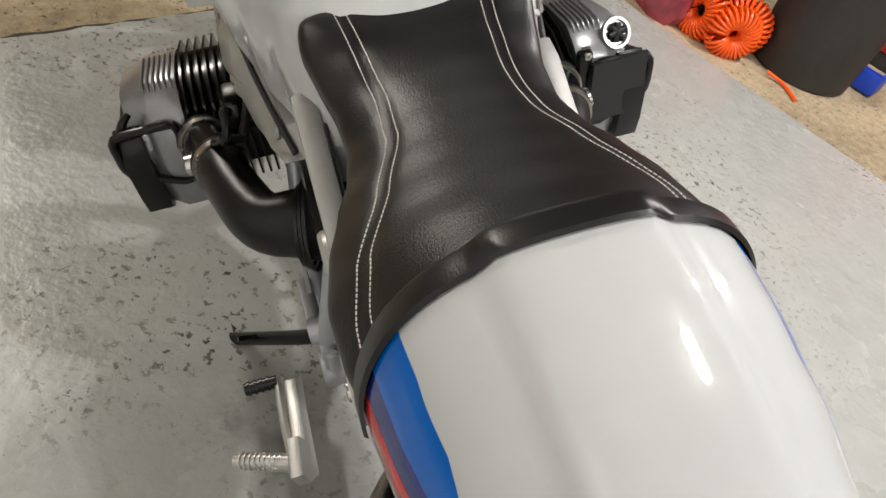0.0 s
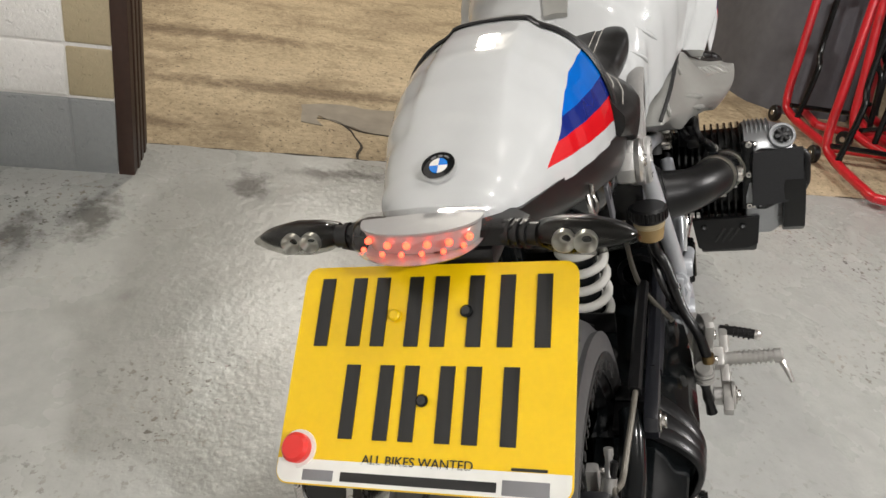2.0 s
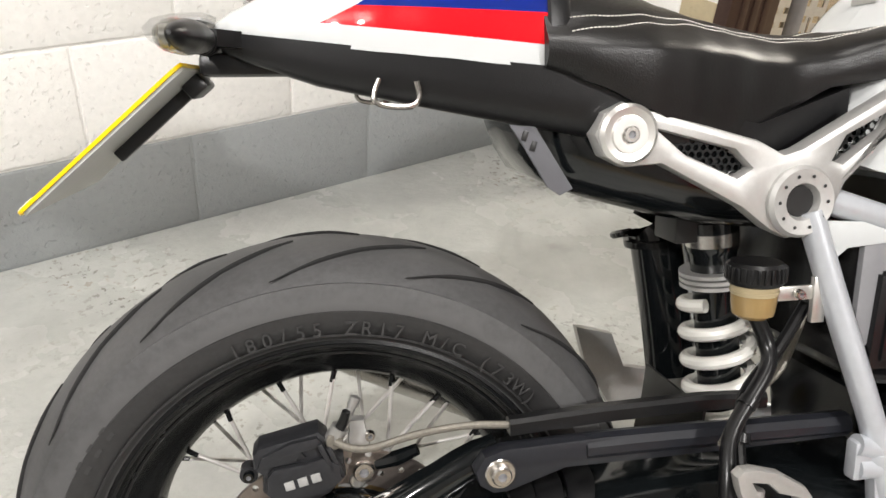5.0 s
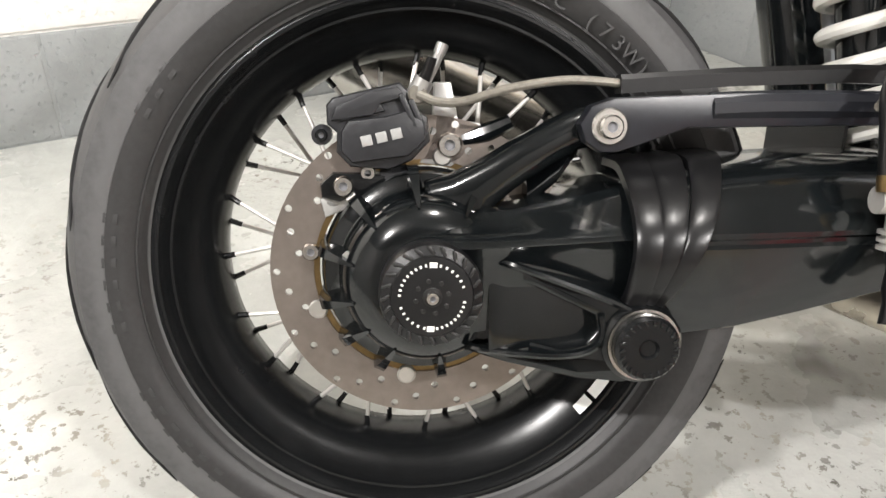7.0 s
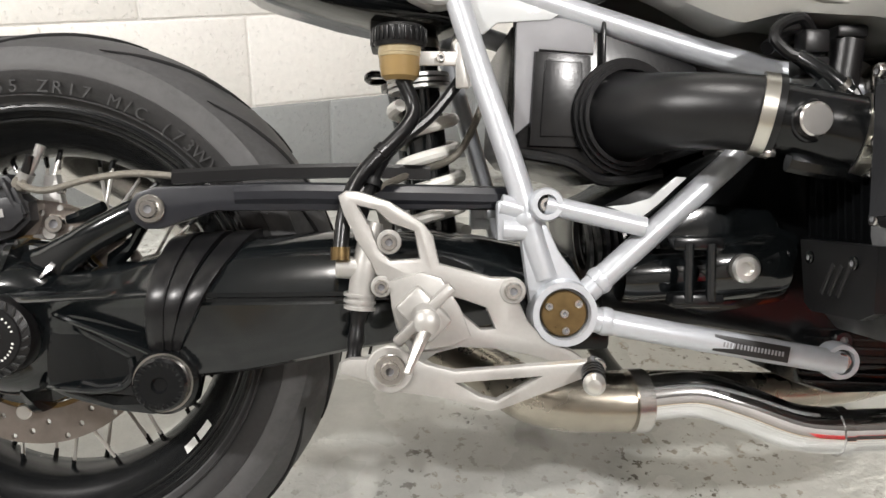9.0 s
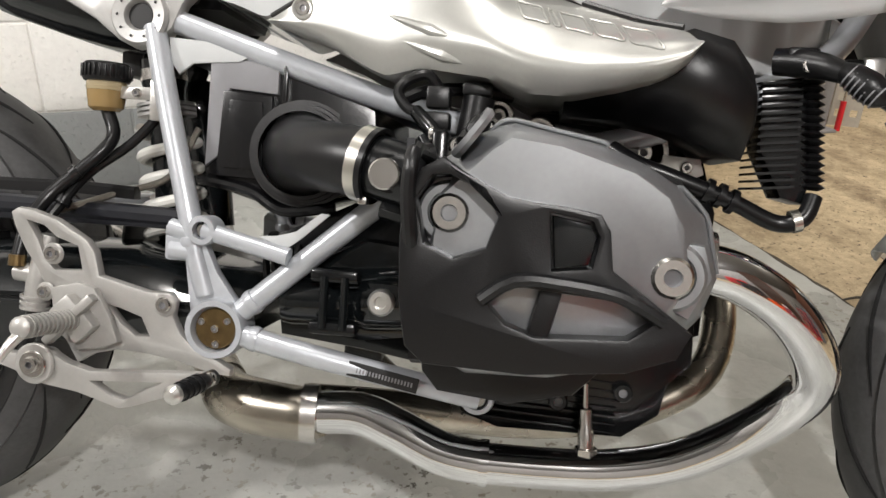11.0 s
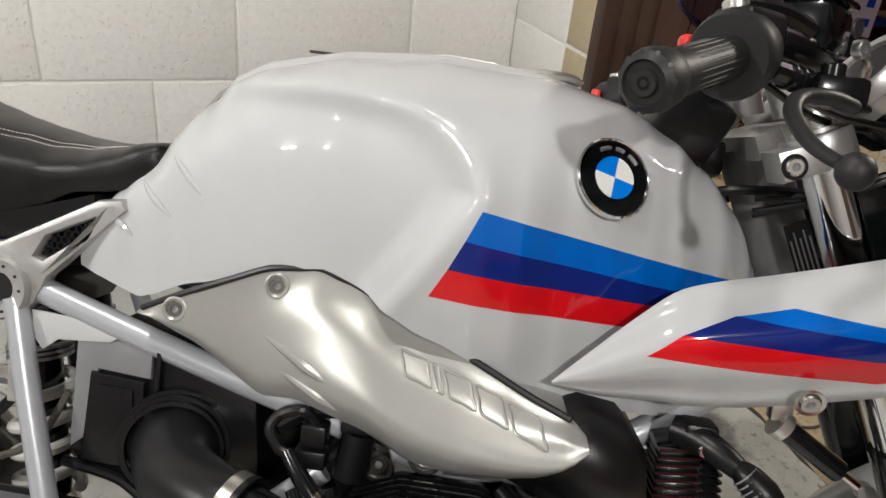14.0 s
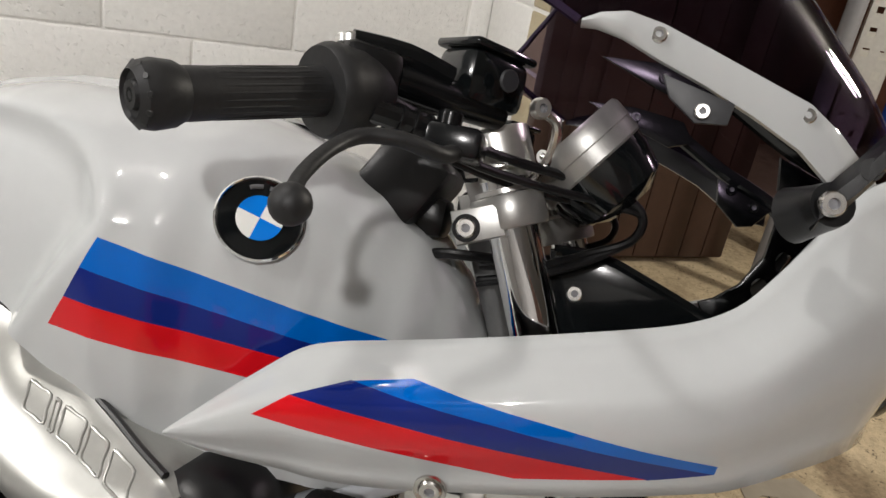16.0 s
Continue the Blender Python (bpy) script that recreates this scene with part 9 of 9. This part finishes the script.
def pierced_rail(m, h=1.7, w=0.12, group="pierced rails"):
    r = thing("pierced_rail", "pale pierced steel rail leaning upright in the yard", "rail", m, group)
    hs = []
    for row in range(int(h / 0.07)):
        for x in (-0.03, 0.03):
            z = 0.04 + 0.07 * row
            hs.append([(x - 0.014, z), (x + 0.014, z), (x + 0.014, z + 0.03), (x - 0.014, z + 0.03)])
    part("rail_face", prism([(-w / 2, 0), (w / 2, 0), (w / 2, h), (-w / 2, h)], 0, 0.003, 0, hs), RACK_GREY, r)
    for s in (-1, 1):
        part("rail_edge", block(s * w / 2, 0.02, h / 2, 0.003, 0.04, h, 0.001), RACK_GREY, r)
    return r


rail = pierced_rail(bay_pose(3.02, 1.22, -0.006, -35))
copy_thing(rail, bay_pose(3.30, 1.52, -0.006, -20))
copy_thing(rail, bay_pose(3.62, 1.30, -0.006, -50))
post = thing("steel_post", "thin grey steel post standing in the yard", "post", bay_pose(2.86, 1.20, -0.006))
part("post_tube", tube([(0, 0, 0), (0, 0, 1.9)], 0.032, 16, 0), GREY_PLASTIC, post)
part("post_foot", block(0, 0, 0.006, 0.11, 0.11, 0.012, 0.003), GREY_PLASTIC, post)
tool = thing("hand_tool", "small red-handled tool leaning beside the rails", "tool", bay_pose(2.94, 1.17, -0.006))
part("tool_handle", tube([(0, 0, 0), (0.01, 0.01, 0.12)], 0.012, 10, 0), RED_PAINT, tool)
part("tool_shaft", tube([(0.01, 0.01, 0.12), (0.014, 0.015, 0.22)], 0.005, 8, 0), STEEL, tool)
cover = thing("covered_machine", "low machine under a grey dust cover", "cover", world_pose(4.25, -0.85, -0.006, 15))
part("cover_cloth", loft([[Vector((math.copysign(abs(math.cos(a)) ** 0.6, math.cos(a)) * w * (1 + 0.03 * math.sin(a * 9)), math.copysign(abs(math.sin(a)) ** 0.6, math.sin(a)) * w * 0.5, z)) for a in [2 * math.pi * k / 40 for k in range(40)]] for z, w in ((0, 0.72), (0.3, 0.68), (0.7, 0.60), (0.95, 0.50), (1.0, 0.3))]), CLOTH, cover)
board = thing("board_stack", "pale boards stacked low behind the red stands", "boards", bay_pose(4.1, -2.1, -0.006, 10))
for k in range(4):
    part("board", block(0.01 * k, 0.015 * k, 0.03 + 0.05 * k, 0.9, 0.25, 0.045, 0.004), CARD, board)

# ---- pieces of the walls ----
def wall_piece(name, w, d, h, material, bevel=0.0055):
    bm = block(0, 0, 0, w, d, h, bevel)
    me = bpy.data.meshes.new(name)
    bm.to_mesh(me)
    bm.free()
    for p in me.polygons:
        p.use_smooth = True
    me.set_sharp_from_angle(angle=radians(50))
    me.materials.append(material)
    return me


def put_piece(me, name, wall, x, y, z, rz=0.0):
    ob = new(name, me)
    ob.parent = wall
    ob.matrix_parent_inverse = Matrix()
    ob.matrix_basis = pose(x, y, z, 0, 0, rz)
    return ob


CUTS = [0.0, 0.238, 0.486, 0.736, 0.986, 1.236, 1.486, 1.736, 1.986, 2.236, 2.486]
for row in range(10):
    h = CUTS[row + 1] - CUTS[row] - 0.005
    me = wall_piece("wall_block", 0.493, 0.03, h, WALL_GREY if row == 0 else WALL_WHITE)
    x = 0.762 - 0.249 if row % 2 == 0 else 0.534 - 0.249
    x -= 0.498 * 8
    while x - 0.2445 < 1.55:
        if x > -3.5:
            w = min(0.489, 1.598 - (x - 0.2445))
            mine = me if w > 0.48 else wall_piece("wall_block", w, 0.03, h, WALL_GREY if row == 0 else WALL_WHITE)
            put_piece(mine, "wall_block", wall_left, x - 0.2445 + w / 2, 1.2015, (CUTS[row] + CUTS[row + 1]) / 2)
        x += 0.498
for row in range(16):
    z0 = 0.0 if row == 0 else 0.228 + 0.15 * (row - 1)
    z1 = 0.228 + 0.15 * row
    if z1 > 2.6:
        break
    mw = wall_piece("wall_block", 0.325, 0.03, z1 - z0 - 0.005, WALL_GREY if row == 0 else WALL_WHITE)
    mc = wall_piece("brick", 0.118, 0.026, z1 - z0 - 0.009, WALL_GREY if row == 0 else WALL_CREAM)
    put_piece(mw, "wall_block", wall_stub, 1.6115, 1.027, (z0 + z1) / 2, 90)
    put_piece(mc, "brick", wall_stub, 1.6105, 0.803, (z0 + z1) / 2, 90)
bk = wall_piece("brick", 0.215, 0.02, 0.065, BRICK, 0.004)
for row in range(26):
    for k in range(11):
        put_piece(bk, "brick", wall_side, 2.2 + 0.225 * k + (0.112 if row % 2 else 0), 3.698, 0.04 + 0.075 * row)

put_piece(wall_piece("grey_band", 5.1, 0.004, 0.236, WALL_GREY, 0), "grey_band", wall_left, -1.0, 1.1912, 0.118)
put_piece(wall_piece("grey_band", 0.44, 0.004, 0.226, WALL_GREY, 0), "grey_band", wall_stub, 1.6012, 0.967, 0.113, 90)
